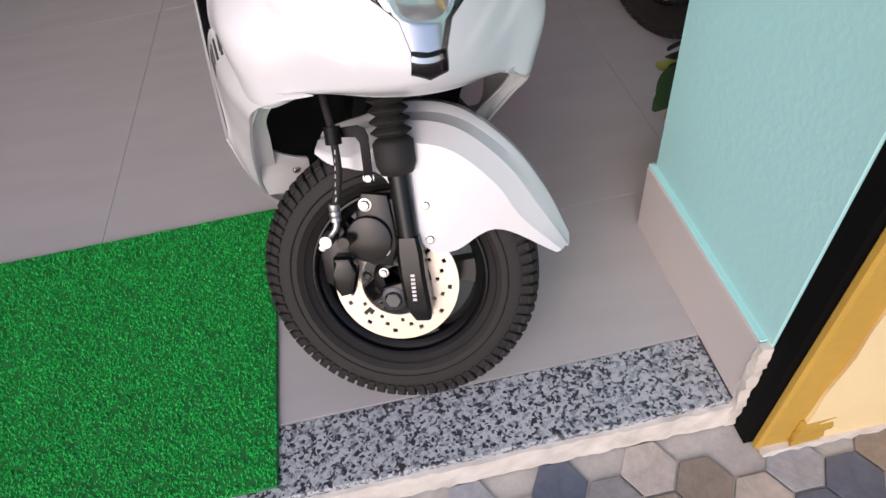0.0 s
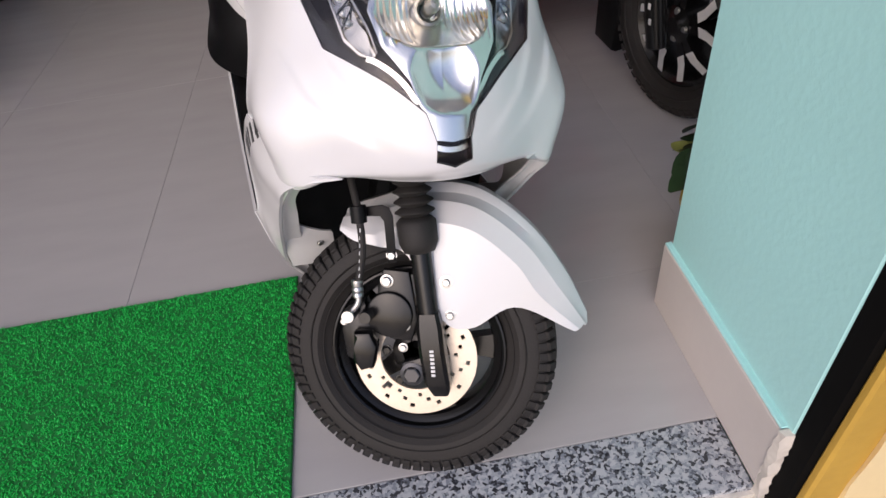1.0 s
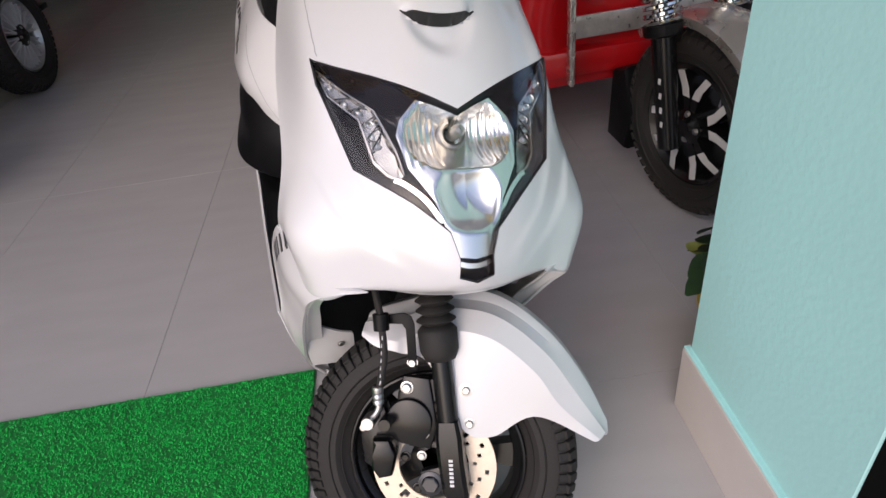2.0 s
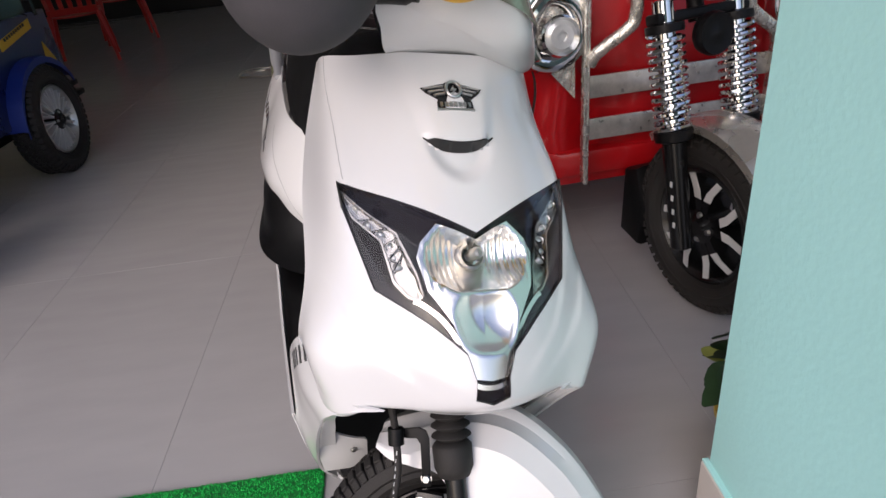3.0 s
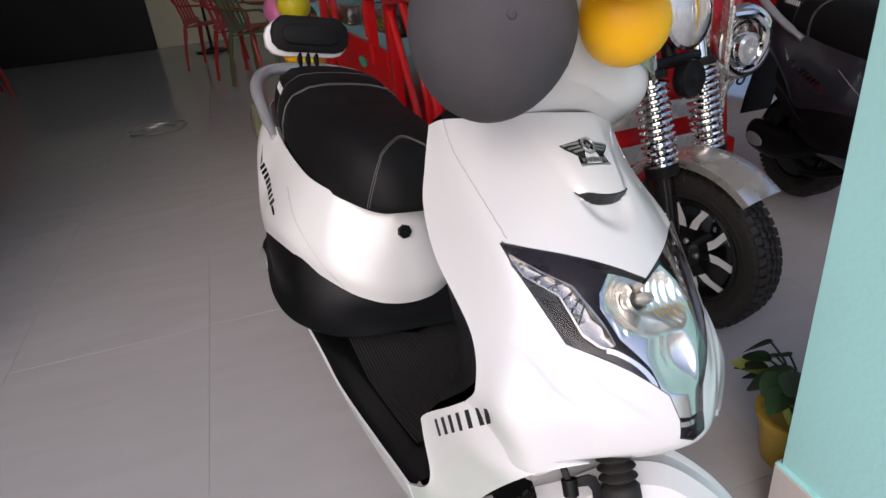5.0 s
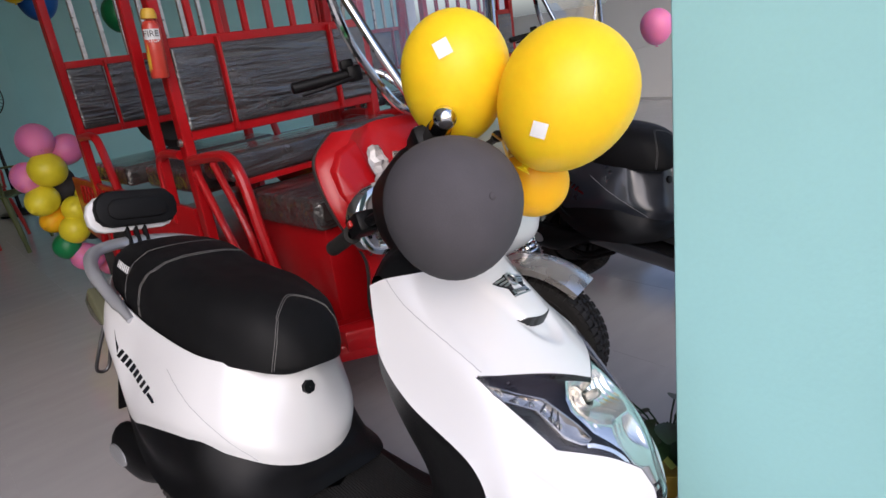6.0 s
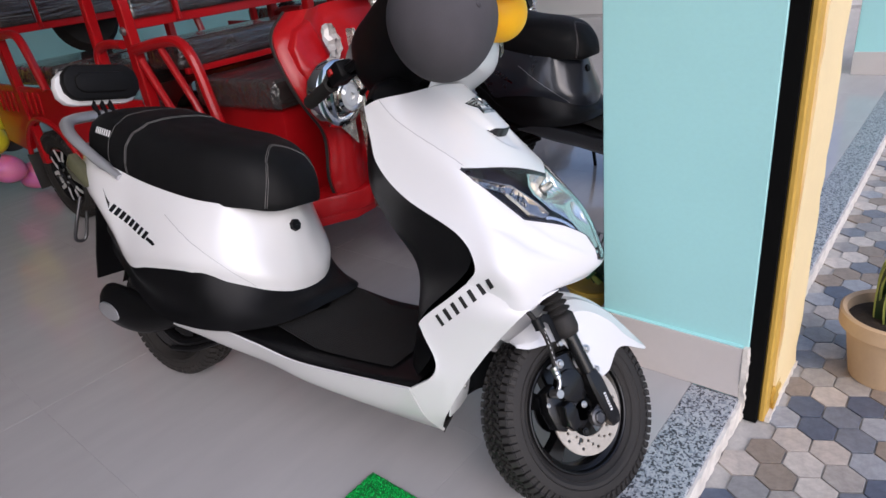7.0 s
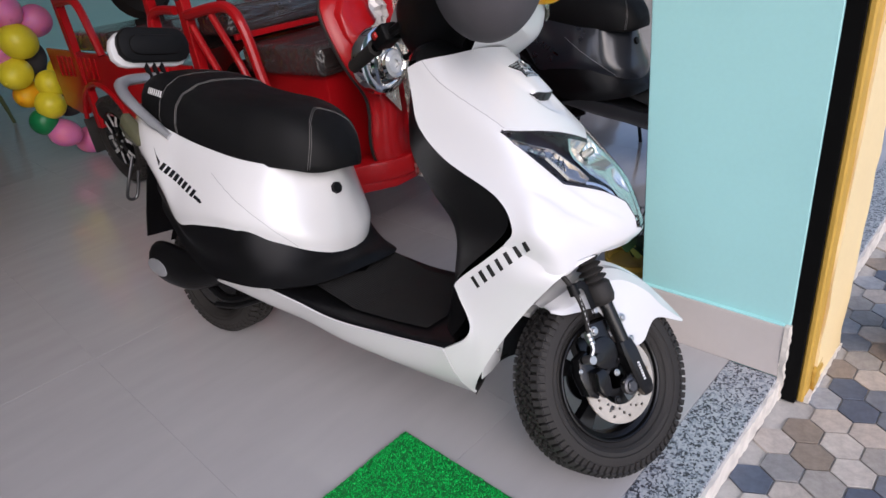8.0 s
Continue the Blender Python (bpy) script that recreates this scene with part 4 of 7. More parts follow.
            bm = bmesh.new()
            tube(bm, [lampm @ Vector((s * q.x, q.y, skin(s * q.x, q.y) - 0.0115)) for q in (a.lerp(b, 0.08), a.lerp(b, 0.5), a.lerp(b, 0.92))], 0.0011, 5)
            part("cell_wall", bm, SMOKE, strip)
    # dark glossy bezel between the strips and the border of the lamp
    for s in (-1, 1):
        outer = [(0.1495, 0.122), (0.1465, 0.098), (0.1195, -0.009), (0.0645, -0.0605), (0.0282, -0.099), (0.0195, -0.128)]
        inner = [(0.1485, 0.121), (0.139, 0.088), (0.103, -0.006), (0.064, -0.047), (0.0335, -0.086), (0.0235, -0.12)]
        bm = bmesh.new()
        rows = []
        for k in range(len(outer) - 1):
            for g in (0.0, 0.25, 0.5, 0.75):
                a, b = Vector(outer[k]).lerp(Vector(outer[k + 1]), g), Vector(inner[k]).lerp(Vector(inner[k + 1]), g)
                rows.append([lampm @ Vector((s * q.x, q.y, skin(s * q.x, q.y) - lift)) for q, lift in ((a, 0.0105), (a.lerp(b, 0.5), 0.012), (b, 0.017))])
        sheet(bm, rows)
        part("lamp_bezel", bm, BEZEL, lamp, "dark violet glossy bezel", 50)
    # chrome band that follows the reflector down to its foot
    mid = [(0.079, -0.03), (0.07, -0.036), (0.052, -0.055), (0.038, -0.078), (0.029, -0.105), (0.0235, -0.126), (0.014, -0.134)]
    path = [(x, y) for x, y in mid] + [(0, -0.1365)] + [(-x, y) for x, y in mid[::-1]]
    bm = bmesh.new()
    rows = []
    c3 = curve_through([(*q, 0) for q in path], 60)
    for k, q in enumerate(c3):
        t = (c3[min(k + 1, 59)] - c3[max(k - 1, 0)]).normalized()
        n2 = Vector((t.y, -t.x, 0))
        row = []
        for off, lift in ((-0.004, 0.015), (-0.0032, 0.0095), (0.0022, 0.0095), (0.004, 0.014)):
            w = q + n2 * off
            row.append(lampm @ Vector((w.x, w.y, skin(w.x, w.y) - lift)))
        rows.append(row)
    sheet(bm, rows)
    thicken(bm, 0.001)
    part("lamp_band", bm, MIRRORCHROME, lamp, "narrow chrome band round the reflector", 30)
    # badge and vent on the nose
    tree2 = BVHTree.FromObject(shell, bpy.context.evaluated_depsgraph_get())

    def on_shell(mm, x, y, lift):
        d = mm.to_3x3() @ Vector((0, 0, -1))
        o = mm @ Vector((x, y, 0)) - d * 0.1
        h = tree2.ray_cast(o, d, 0.3)[0] or mm @ Vector((x, y, 0))
        return h - d * lift

    bdm = nose @ pose(0, -0.008, 0)
    base = [(0.0415, 0.0135), (0.012, 0.018), (0.006, 0.021), (-0.006, 0.021), (-0.012, 0.018), (-0.0415, 0.0135), (-0.036, 0.005), (-0.022, -0.0075), (-0.0235, -0.0105), (-0.0245, -0.024), (0.0245, -0.024), (0.0235, -0.0105), (0.022, -0.0075), (0.036, 0.005)]
    badge = decal("badge", shell, [base], bdm, GLOSSBLACK, rt, 0.0012, "winged chrome badge on black ground")
    for s in (-1, 1):
        for x0, x1, y0, y1 in ((0.0125, 0.039, 0.0135, 0.0105), (0.012, 0.033, 0.0075, 0.0045), (0.0115, 0.0265, 0.0018, -0.001)):
            decal("feather", shell, [[(s * x0, y0 + 0.0016), (s * x1, y1 + 0.0018), (s * (x1 - 0.003), y1 - 0.0012), (s * x0, y0 - 0.0022)][::s]], bdm, ZINC, badge, 0.0032)
    bm = bmesh.new()
    c = on_shell(bdm, 0, 0.0075, 0.0035)
    pts = [c + bdm.to_3x3() @ Vector((0.0098 * math.cos(a), 0.0115 * math.sin(a), 0)) for a in [2 * math.pi * k / 24 for k in range(25)]]
    tube(bm, pts, 0.0022, 8)
    part("ring", bm, ZINC, badge)
    decal("bolt_mark", shell, [[(0.001, 0.014), (-0.004, 0.0065), (0.0, 0.0065), (-0.002, 0.0005), (0.005, 0.0085), (0.001, 0.0085)]], bdm, ZINC, badge, 0.0034)
    decal("rim", shell, [[(-0.0245, -0.0215), (0.0245, -0.0215), (0.0245, -0.0245), (-0.0245, -0.0245)]], bdm, ZINC, badge, 0.003)
    decal("lettering", shell, [[(x, y - 0.0158) for x, y in q] for q in bars(7, 0.0062, 0.0042, 0.0068)], bdm, ZINC, badge, 0.0026)
    # black mesh insert under the lip
    bm = bmesh.new()
    rows = []
    us = [-0.0465 + 0.093 * k / 40 for k in range(41)]
    for dv, lift in ((0.0012, 0.0012), (-0.0006, 0.0014), (-0.0025, 0.003), (-0.0068, 0.0012)):
        row = []
        for u in us:
            k = 1 - (abs(u) / 0.0475) ** 3
            if dv > 0:
                row.append(on_shell(nose, u, vent_line(u) + dv, 0.0004))
            elif dv > -0.001:
                row.append(on_shell(nose, u, vent_line(u) + 0.0008, 0.0009) - vv * 0.0016 if fine else on_shell(nose, u, vent_line(u), 0.001))
            else:
                row.append(on_shell(nose, u, vent_line(u) + dv * (0.15 + 0.85 * k), lift))
        rows.append(row)
    sheet(bm, rows)
    part("vent", bm, INK, rt, "black curved nose vent", 60)
    # gaps between nose panel and side panels
    for s in (-1, 1):
        bm = bmesh.new()
        pts = []
        for q in curve_through([(1.062, s * 0.1435, 0.722), (1.0, s * 0.1475, 0.752), (0.915, s * 0.1525, 0.795), (0.872, s * 0.15, 0.838)], 24):
            h, hn, *_ = tree2.find_nearest(q + Vector((0.01, s * 0.012, 0.012)))
            pts.append(h)
        tube(bm, pts, 0.0006, 6)
        part("panel_gap", bm, GAPGREY, rt, "fine panel gap")
    # side of the leg shield and the floor skirts
    for s in (1, -1):
        side = [
            [(1.24, 0.115, 0.5), (1.19, 0.172, 0.495), (1.095, 0.202, 0.515)],
            [(1.198, 0.172, 0.464), (1.135, 0.196, 0.465), (1.065, 0.205, 0.487)],
            [(1.155, 0.178, 0.413), (1.09, 0.198, 0.422), (1.001, 0.206, 0.43)],
            [(1.112, 0.178, 0.352), (1.06, 0.195, 0.366), (1.002, 0.206, 0.405)],
            [(1.066, 0.174, 0.28), (1.046, 0.19, 0.3), (1.026, 0.202, 0.346)],
            [(1.026, 0.164, 0.205), (1.02, 0.18, 0.24), (1.016, 0.202, 0.31)],
            [(1.0, 0.135, 0.15), (0.985, 0.176, 0.202), (0.967, 0.203, 0.274)],
        ]
        side = [[(x, s * y, z) for x, y, z in r] for r in side]
        bm = bmesh.new()
        surface(bm, side, 34, 12)
        thicken(bm, 0.004 * s)
        leg = part("leg_shield", bm, body, rt, "glossy leg shield side panel", 50)
        bm = bmesh.new()
        edge = [r[0] for r in side[1:]]
        surface(bm, [[e, (e[0] - 0.01, e[1] - s * 0.006, e[2] + 0.003), (e[0] - 0.022 * w, e[1] - s * 0.06 * w, e[2] + 0.012 * w)] for e, w in zip(edge, (0.35, 0.3, 0.4, 0.45, 0.5, 0.35))], 30, 8)
        thicken(bm, 0.003)
        part("arch_flange", bm, body, leg, "inner flange of the wheel arch", 50)
        bm = bmesh.new()
        lip = [(-0.161, 0.203), (-0.172, 0.25), (-0.172, 0.31), (-0.16, 0.308), (-0.148, 0.302), (-0.132, 0.289), (-0.116, 0.281), (-0.099, 0.278), (-0.096, 0.272), (-0.093, 0.24), (-0.09, 0.215), (-0.12, 0.203)]
        slab(bm, [(-s * y, z) for y, z in lip], 0.004, Matrix.Translation((0.99, 0, 0)) @ Matrix(((0, 0.2, 1), (1, 0, 0), (0, 1, 0))).to_4x4(), 0.001)
        plate = part("flange_plate", bm, body, leg, "white inner plate of the wheel arch", 40)
        bm = bmesh.new()
        hexbolt(bm, (1.0445, s * 0.116, 0.254), (1, 0, 0), 0.0045)
        part("bolt", bm, ZINC, plate, "small zinc screw")
        if s < 0:
            tm = Matrix.Translation((1.09, -0.2, 0.479)) @ Matrix(((0.74, -0.66, 0), (0, 0, -1), (0.66, 0.74, 0))).to_4x4()
            decal("lettering", leg, bars(7, 0.0222, 0.0088, 0.024, 0.12), tm, INK, leg, 0.0005, "black printed maker's marks")
        skirt = [
            [(1.0, 0.125, 0.146), (0.985, 0.174, 0.2), (0.966, 0.204, 0.274)],
            [(0.82, 0.13, 0.156), (0.815, 0.178, 0.2), (0.81, 0.206, 0.268)],
            [(0.66, 0.13, 0.169), (0.66, 0.178, 0.208), (0.66, 0.207, 0.266)],
            [(0.53, 0.135, 0.194), (0.53, 0.178, 0.23), (0.53, 0.207, 0.285)],
            [(0.39, 0.145, 0.216), (0.39, 0.182, 0.246), (0.395, 0.208, 0.298)],
            [(0.25, 0.17, 0.256), (0.245, 0.187, 0.264), (0.24, 0.2, 0.276)],
        ]
        bm = bmesh.new()
        surface(bm, [[(x, s * y, z) for x, y, z in r] for r in skirt], 30, 10)
        thicken(bm, 0.005 * s)
        part("floor_skirt", bm, body, rt, "glossy floor side skirt", 50)
        bm = bmesh.new()
        rows = [[(x, s * y, z) for x, y, z in ((0.975, 0.118, 0.145), (0.97, 0.06, 0.14), (0.97, 0.0, 0.14))], [(x, s * y, z) for x, y, z in ((0.63, 0.12, 0.17), (0.63, 0.06, 0.158), (0.63, 0, 0.158))], [(x, s * y, z) for x, y, z in ((0.36, 0.12, 0.212), (0.36, 0.06, 0.2), (0.36, 0, 0.2))]]
        surface(bm, rows, 8, 4)
        part("belly_pan", bm, BLACK, rt, "black belly pan")
    # wheel well and inner panel
    bm = bmesh.new()
    rows = [[(1.17, 0, 0.56), (1.15, 0.1, 0.55), (1.12, 0.17, 0.53)], [(1.06, 0, 0.46), (1.05, 0.1, 0.46), (1.05, 0.165, 0.46)], [(1.0, 0, 0.34), (1.0, 0.09, 0.34), (1.03, 0.155, 0.34)], [(0.97, 0, 0.22), (0.985, 0.08, 0.22), (1.035, 0.14, 0.22)], [(0.96, 0, 0.13), (0.97, 0.08, 0.13), (0.995, 0.12, 0.13)]]
    surface(bm, half_rows(rows), 20, 17)
    part("wheel_well", bm, BLACK, rt, "black plastic wheel well", 60)
    bm = bmesh.new()
    rows = [[(0.8, 0, 0.868), (0.82, 0.08, 0.86), (0.85, 0.148, 0.83)], [(0.782, 0, 0.77), (0.81, 0.09, 0.77), (0.872, 0.162, 0.765)], [(0.772, 0, 0.69), (0.812, 0.1, 0.69), (0.915, 0.178, 0.688)], [(0.778, 0, 0.635), (0.83, 0.105, 0.638), (0.985, 0.186, 0.645)], [(0.83, 0, 0.565), (0.885, 0.115, 0.575), (1.075, 0.19, 0.6)], [(0.893, 0, 0.5), (0.94, 0.12, 0.51), (1.095, 0.192, 0.54)], [(0.9, 0, 0.42), (0.93, 0.1, 0.425), (0.99, 0.192, 0.425)], [(0.893, 0, 0.345), (0.92, 0.1, 0.35), (1.005, 0.176, 0.35)], [(0.885, 0, 0.262), (0.905, 0.1, 0.262), (0.95, 0.168, 0.265)]]
    surface(bm, half_rows(rows), 36, 25)
    part("inner_panel", bm, BLACK, rt, "black inner knee panel", 60)
    bm = bmesh.new()
    surface(bm, half_rows([[(0.955, 0, 0.857), (0.948, 0.06, 0.855), (0.922, 0.115, 0.845), (0.88, 0.147, 0.834)], [(0.88, 0, 0.88), (0.875, 0.06, 0.877), (0.865, 0.11, 0.865), (0.858, 0.14, 0.838)], [(0.8, 0, 0.868), (0.81, 0.05, 0.866), (0.83, 0.1, 0.855), (0.85, 0.14, 0.835)]]), 10, 21)
    part("top_cover", bm, BLACK, rt, "panel under the handlebar", 60)
    # deck
    bm = bmesh.new()
    rows = []
    for x, w, z in ((0.98, 0.198, 0.282), (0.9, 0.2, 0.272), (0.8, 0.202, 0.268), (0.66, 0.203, 0.268), (0.53, 0.203, 0.287), (0.4, 0.203, 0.3), (0.3, 0.198, 0.3)):
        rows.append([(x, 0, z + 0.004), (x, w * 0.6, z + 0.004), (x, w * 0.93, z + 0.004), (x, w, z), (x, w + 0.001, z - 0.012)])
    surface(bm, half_rows(rows), 24, 17)
    part("footboard", bm, BLACK, rt, "black plastic footboard", 50)
    bm = bmesh.new()
    rows = []
    for f in [k / 12 for k in range(13)]:
        row = []
        for k in range(89):
            y = -0.154 + 0.0035 * k
            x1 = 0.585 - abs(y) * 0.4
            x = 0.89 + (x1 - 0.89) * f
            row.append((x, y, 0.2755 + 0.05 * max(0.0, x - 0.8) + 0.3 * max(0.0, 0.68 - x) + (0.0013 if k % 2 else 0)))
        rows.append(row)
    sheet(bm, rows)
    part("rubber_mat", bm, MATBLACK, rt, "finely ribbed black rubber foot mat")
    # black lower cover under the seat body
    rows = []
    for x, y0, z0, y1, z1 in ((-0.04, 0.15, 0.42, 0.165, 0.52), (0.05, 0.175, 0.38, 0.185, 0.47), (0.12, 0.19, 0.335, 0.198, 0.425), (0.22, 0.205, 0.3, 0.201, 0.432), (0.33, 0.21, 0.295, 0.192, 0.43), (0.4, 0.198, 0.297, 0.166, 0.41), (0.455, 0.165, 0.303, 0.13, 0.392), (0.49, 0.125, 0.308, 0.09, 0.38), (0.515, 0.065, 0.31, 0.045, 0.373), (0.525, 0.0, 0.31, 0.0, 0.371)):
        f = min(1.0, max(0.0, (x - 0.36) / 0.12))
        rows.append([(x + 0.06 * f, y0 + 0.008 * (y0 > 0.1), z0), (x + 0.045 * f, 0.66 * y0 + 0.34 * y1, z0 + 0.02 + 0.012 * (1 - f)), (x + 0.012 * f, 0.3 * y0 + 0.7 * y1 + 0.002, z0 * 0.4 + z1 * 0.6), (x - 0.006 * f, y1 * 0.96, z1 + 0.006)])
    rows = [[(x + 0.033 * min(1.0, abs(y) / 0.2), y * (1 + 0.13 * min(1.0, abs(y) / 0.2)), z + 0.009) for x, y, z in r] for r in rows]
    rows = rows + [mirror_y(r) for r in rows[-2::-1]]
    bm = bmesh.new()
    surface(bm, rows, 90, 14)
    thicken(bm, 0.003)
    part("lower_cover", bm, BLACK, rt, "black lower body cover", 50)
    # rear body, wider than the seat
    def wide(p):
        x, y, z = p
        k = min(1.0, abs(y) / 0.2)
        return (x + 0.033 * k, y * (1 + 0.13 * k), z + 0.009 * k)

    st = [(-0.27, 0.02, 0.66, 0.02, 0.7), (-0.22, 0.09, 0.605, 0.08, 0.7), (-0.12, 0.15, 0.578, 0.135, 0.69), (-0.05, 0.176, 0.56, 0.15, 0.672), (0.035, 0.192, 0.49, 0.158, 0.65), (0.1, 0.2, 0.415, 0.162, 0.634), (0.18, 0.203, 0.42, 0.163, 0.617), (0.3, 0.194, 0.425, 0.158, 0.596), (0.39, 0.166, 0.405, 0.134, 0.584), (0.44, 0.138, 0.389, 0.102, 0.576), (0.472, 0.108, 0.374, 0.072, 0.573), (0.498, 0.07, 0.363, 0.044, 0.572), (0.512, 0.035, 0.357, 0.022, 0.572), (0.519, 0.0, 0.355, 0.0, 0.572)]
    rows = []
    for x, y0, z0, y1, z1 in st:
        f = min(1.0, max(0.0, (x - 0.36) / 0.12))
        fat = 0.008 * (y1 > 0.05) * (1 - 0.7 * f)
        rows.append([wide(q) for q in ((x + 0.016 * f, y0, z0), (x + 0.018 * f, y0 + fat * 0.5, z0 * 0.8 + z1 * 0.2), (x + 0.002 * f, (y0 * 0.55 + y1 * 0.45) + fat, (z0 + z1) / 2), (x - 0.012 * f, y0 * 0.2 + y1 * 0.8 + fat * 0.5, z0 * 0.2 + z1 * 0.8), (x - 0.024 * f, y1 - 0.004 * (y1 > 0.04), z1))])
    rows = rows + [mirror_y(r) for r in rows[-2::-1]]
    bm = bmesh.new()
    surface(bm, rows, 130, 20)
    thicken(bm, 0.003)
    panel = part("tail_panel", bm, body, rt, "glossy tail body panel", 50)
    ptree = BVHTree.FromObject(panel, bpy.context.evaluated_depsgraph_get())
    for s in (1, -1):
        mm = Matrix.Translation((0.145, s * 0.2, 0.537)) @ Matrix(((0.93, 0.37, 0), (0, 0, s), (-0.37, 0.93, 0))).to_4x4()
        shapes = [[(x - 0.005, y) for x, y in q] for q in bars(8, 0.0205, 0.0135, 0.021, 0.35, 5)] + [[(-0.135, 0.024), (-0.105, 0.006), (-0.085, -0.006), (-0.09, 0.006), (-0.115, 0.014)], [(0.078, -0.008), (0.108, -0.009), (0.114, -0.004), (0.104, 0.0), (0.08, 0.0)]]
        decal("lettering", panel, shapes, mm, CHROME if body is not WHITE else SMOKE, panel, 0.0008, "slanted metal model marks")
        gap = []
        for q in curve_through([(0.27, s * 0.25, 0.585), (0.33, s * 0.24, 0.54), (0.42, s * 0.2, 0.465), (0.5, s * 0.15, 0.39)], 20):
            gap.append(ptree.find_nearest(q)[0])
        bm = bmesh.new()
        tube(bm, gap, 0.0008, 6)
        part("panel_gap", bm, GAPGREY, panel, "fine panel gap")
        bm = bmesh.new()
        slab(bm, [(-0.116, 0.69), (-0.138, 0.655), (-0.112, 0.62), (-0.06, 0.605), (-0.026, 0.599), (-0.06, 0.635), (-0.085, 0.668)], 0.03, Matrix(((1, 0, 0, 0), (0, 0, s, s * 0.163), (0, 1, 0, 0), (0, 0, 0, 1))), 0.006)
        part("tail_light", bm, OLIVELENS, rt, "greyish clear tail light lens", 50)
    keym = Matrix.Translation((0.511, -0.012, 0.521)) @ Matrix(((0, -0.25, 0.97), (1, 0, 0), (0, 0.97, 0.25))).to_4x4()
    bm = bmesh.new()
    lathe(bm, [(0.0005, 0.006), (0.008, 0.006), (0.0155, 0.005), (0.017, -0.03)], 7, keym)
    part("keyhole", bm, BLACK, rt, "black key switch")
    # seat
    bm = bmesh.new()
    rows = []
    for x, w, zb, zt in ((-0.155, 0.03, 0.72, 0.745), (-0.15, 0.085, 0.695, 0.77), (-0.125, 0.12, 0.685, 0.79), (-0.06, 0.138, 0.675, 0.803), (0.03, 0.152, 0.65, 0.8), (0.1, 0.158, 0.634, 0.788), (0.16, 0.162, 0.62, 0.766), (0.25, 0.163, 0.604, 0.751), (0.34, 0.157, 0.592, 0.742), (0.41, 0.141, 0.584, 0.728), (0.46, 0.122, 0.58, 0.71), (0.495, 0.1, 0.574, 0.685), (0.523, 0.074, 0.574, 0.65), (0.541, 0.04, 0.58, 0.612)):
        h = zt - zb
        ring = [(0, zt), (w * 0.35, zt - h * 0.012), (w * 0.66, zt - h * 0.07), (w * 0.88, zt - h * 0.25), (w * 0.98, zt - h * 0.5), (w * 1.02, zt - h * 0.8), (w, zb), (w * 0.9, zb - 0.004), (0, zb - 0.004)]
        rows.append([(x, y, z) for y, z in ring] + [(x, -y, z) for y, z in ring[-2:0:-1]])
    cols = [curve_through([r[j] for r in rows], 50) for j in range(len(rows[0]))]
    sheet(bm, list(zip(*cols)), True, True)
    seat = part("seat", bm, LEATHER, rt, "black vinyl two-level seat", 60)
    tree3 = BVHTree.FromObject(seat, bpy.context.evaluated_depsgraph_get())
    for xb, xt in ((-0.005, 0.045), (0.075, 0.135), (0.0815, 0.1415)):
        pts = [(xt, 0, 0.82), (xt - 0.004, 0.07, 0.81), (xt - 0.018, 0.125, 0.775), (xb + 0.008, 0.16, 0.72), (xb, 0.165, 0.64)]
        pts = [tree3.find_nearest(Vector(q))[0] for q in curve_through(mirror_y(pts[:0:-1]) + pts, 60)]
        bm = bmesh.new()
        tube(bm, pts, 0.0007, 5)
        part("stitching", bm, STITCH, seat, "pale grey seam stitching")
    for off in (0.0, 0.0065):
        pts = [(0.445, 0, 0.72), (0.47, 0.04, 0.713), (0.492, 0.07, 0.69), (0.503, 0.088, 0.64), (0.5, 0.098, 0.578)]
        pts = [tree3.find_nearest(Vector(q) + Vector((off, 0, 0)))[0] for q in curve_through(mirror_y(pts[:0:-1]) + pts, 60)]
        bm = bmesh.new()
        tube(bm, pts, 0.0007, 5)
        part("stitching", bm, STITCH, seat, "pale grey seam stitching")
    mm = Matrix.Translation((-0.03, -0.125, 0.745)) @ Matrix(((0.97, 0.0, -0.2), (-0.2, 0.25, -0.95), (-0.1, 0.96, 0.25))).to_4x4()
    decal("lettering", seat, bars(7, 0.0118, 0.0072, 0.017), mm, PALEINK, seat, 0.0006, "white printed maker's marks")
    # grab rail and backrest
    bm = bmesh.new()
    pts = [(0.08, 0.178, 0.638), (-0.01, 0.182, 0.685), (-0.1, 0.18, 0.738), (-0.18, 0.14, 0.766), (-0.22, 0.075, 0.775), (-0.23, 0, 0.777)]
    tube(bm, pts + mirror_y(pts[-2::-1]), [0.012, 0.016, 0.017, 0.018, 0.019, 0.02, 0.019, 0.018, 0.017, 0.016, 0.012], 12, 50, True, 0.75)
    part("grab_rail", bm, SILVER, rt, "silver painted grab rail")
    bk = pose(-0.255, 0.01, 0.868, 0, 80, 0)
    outl = [(x * 0.9, y * 0.84) for x, y in ((-0.05, -0.09), (-0.046, -0.108), (-0.025, -0.134), (0.0, -0.142), (0.03, -0.138), (0.049, -0.118), (0.056, -0.09), (0.056, 0.09), (0.049, 0.118), (0.03, 0.138), (0.0, 0.142), (-0.025, 0.134), (-0.046, 0.108), (-0.05, 0.09))]
    bm = bmesh.new()
    slab(bm, [(x * 1.08 + 0.008, y * 1.05 - 0.004) for x, y in outl], 0.026, bk @ pose(0, 0, -0.018), 0.006)
    back = part("backrest", bm, body, rt, "white shell of the backrest", 40)
    bm = bmesh.new()
    slab(bm, [(x * 1.06 - 0.003, y * 0.99 + 0.003) for x, y in outl], 0.03, bk @ pose(0, 0, 0.004), 0.01)
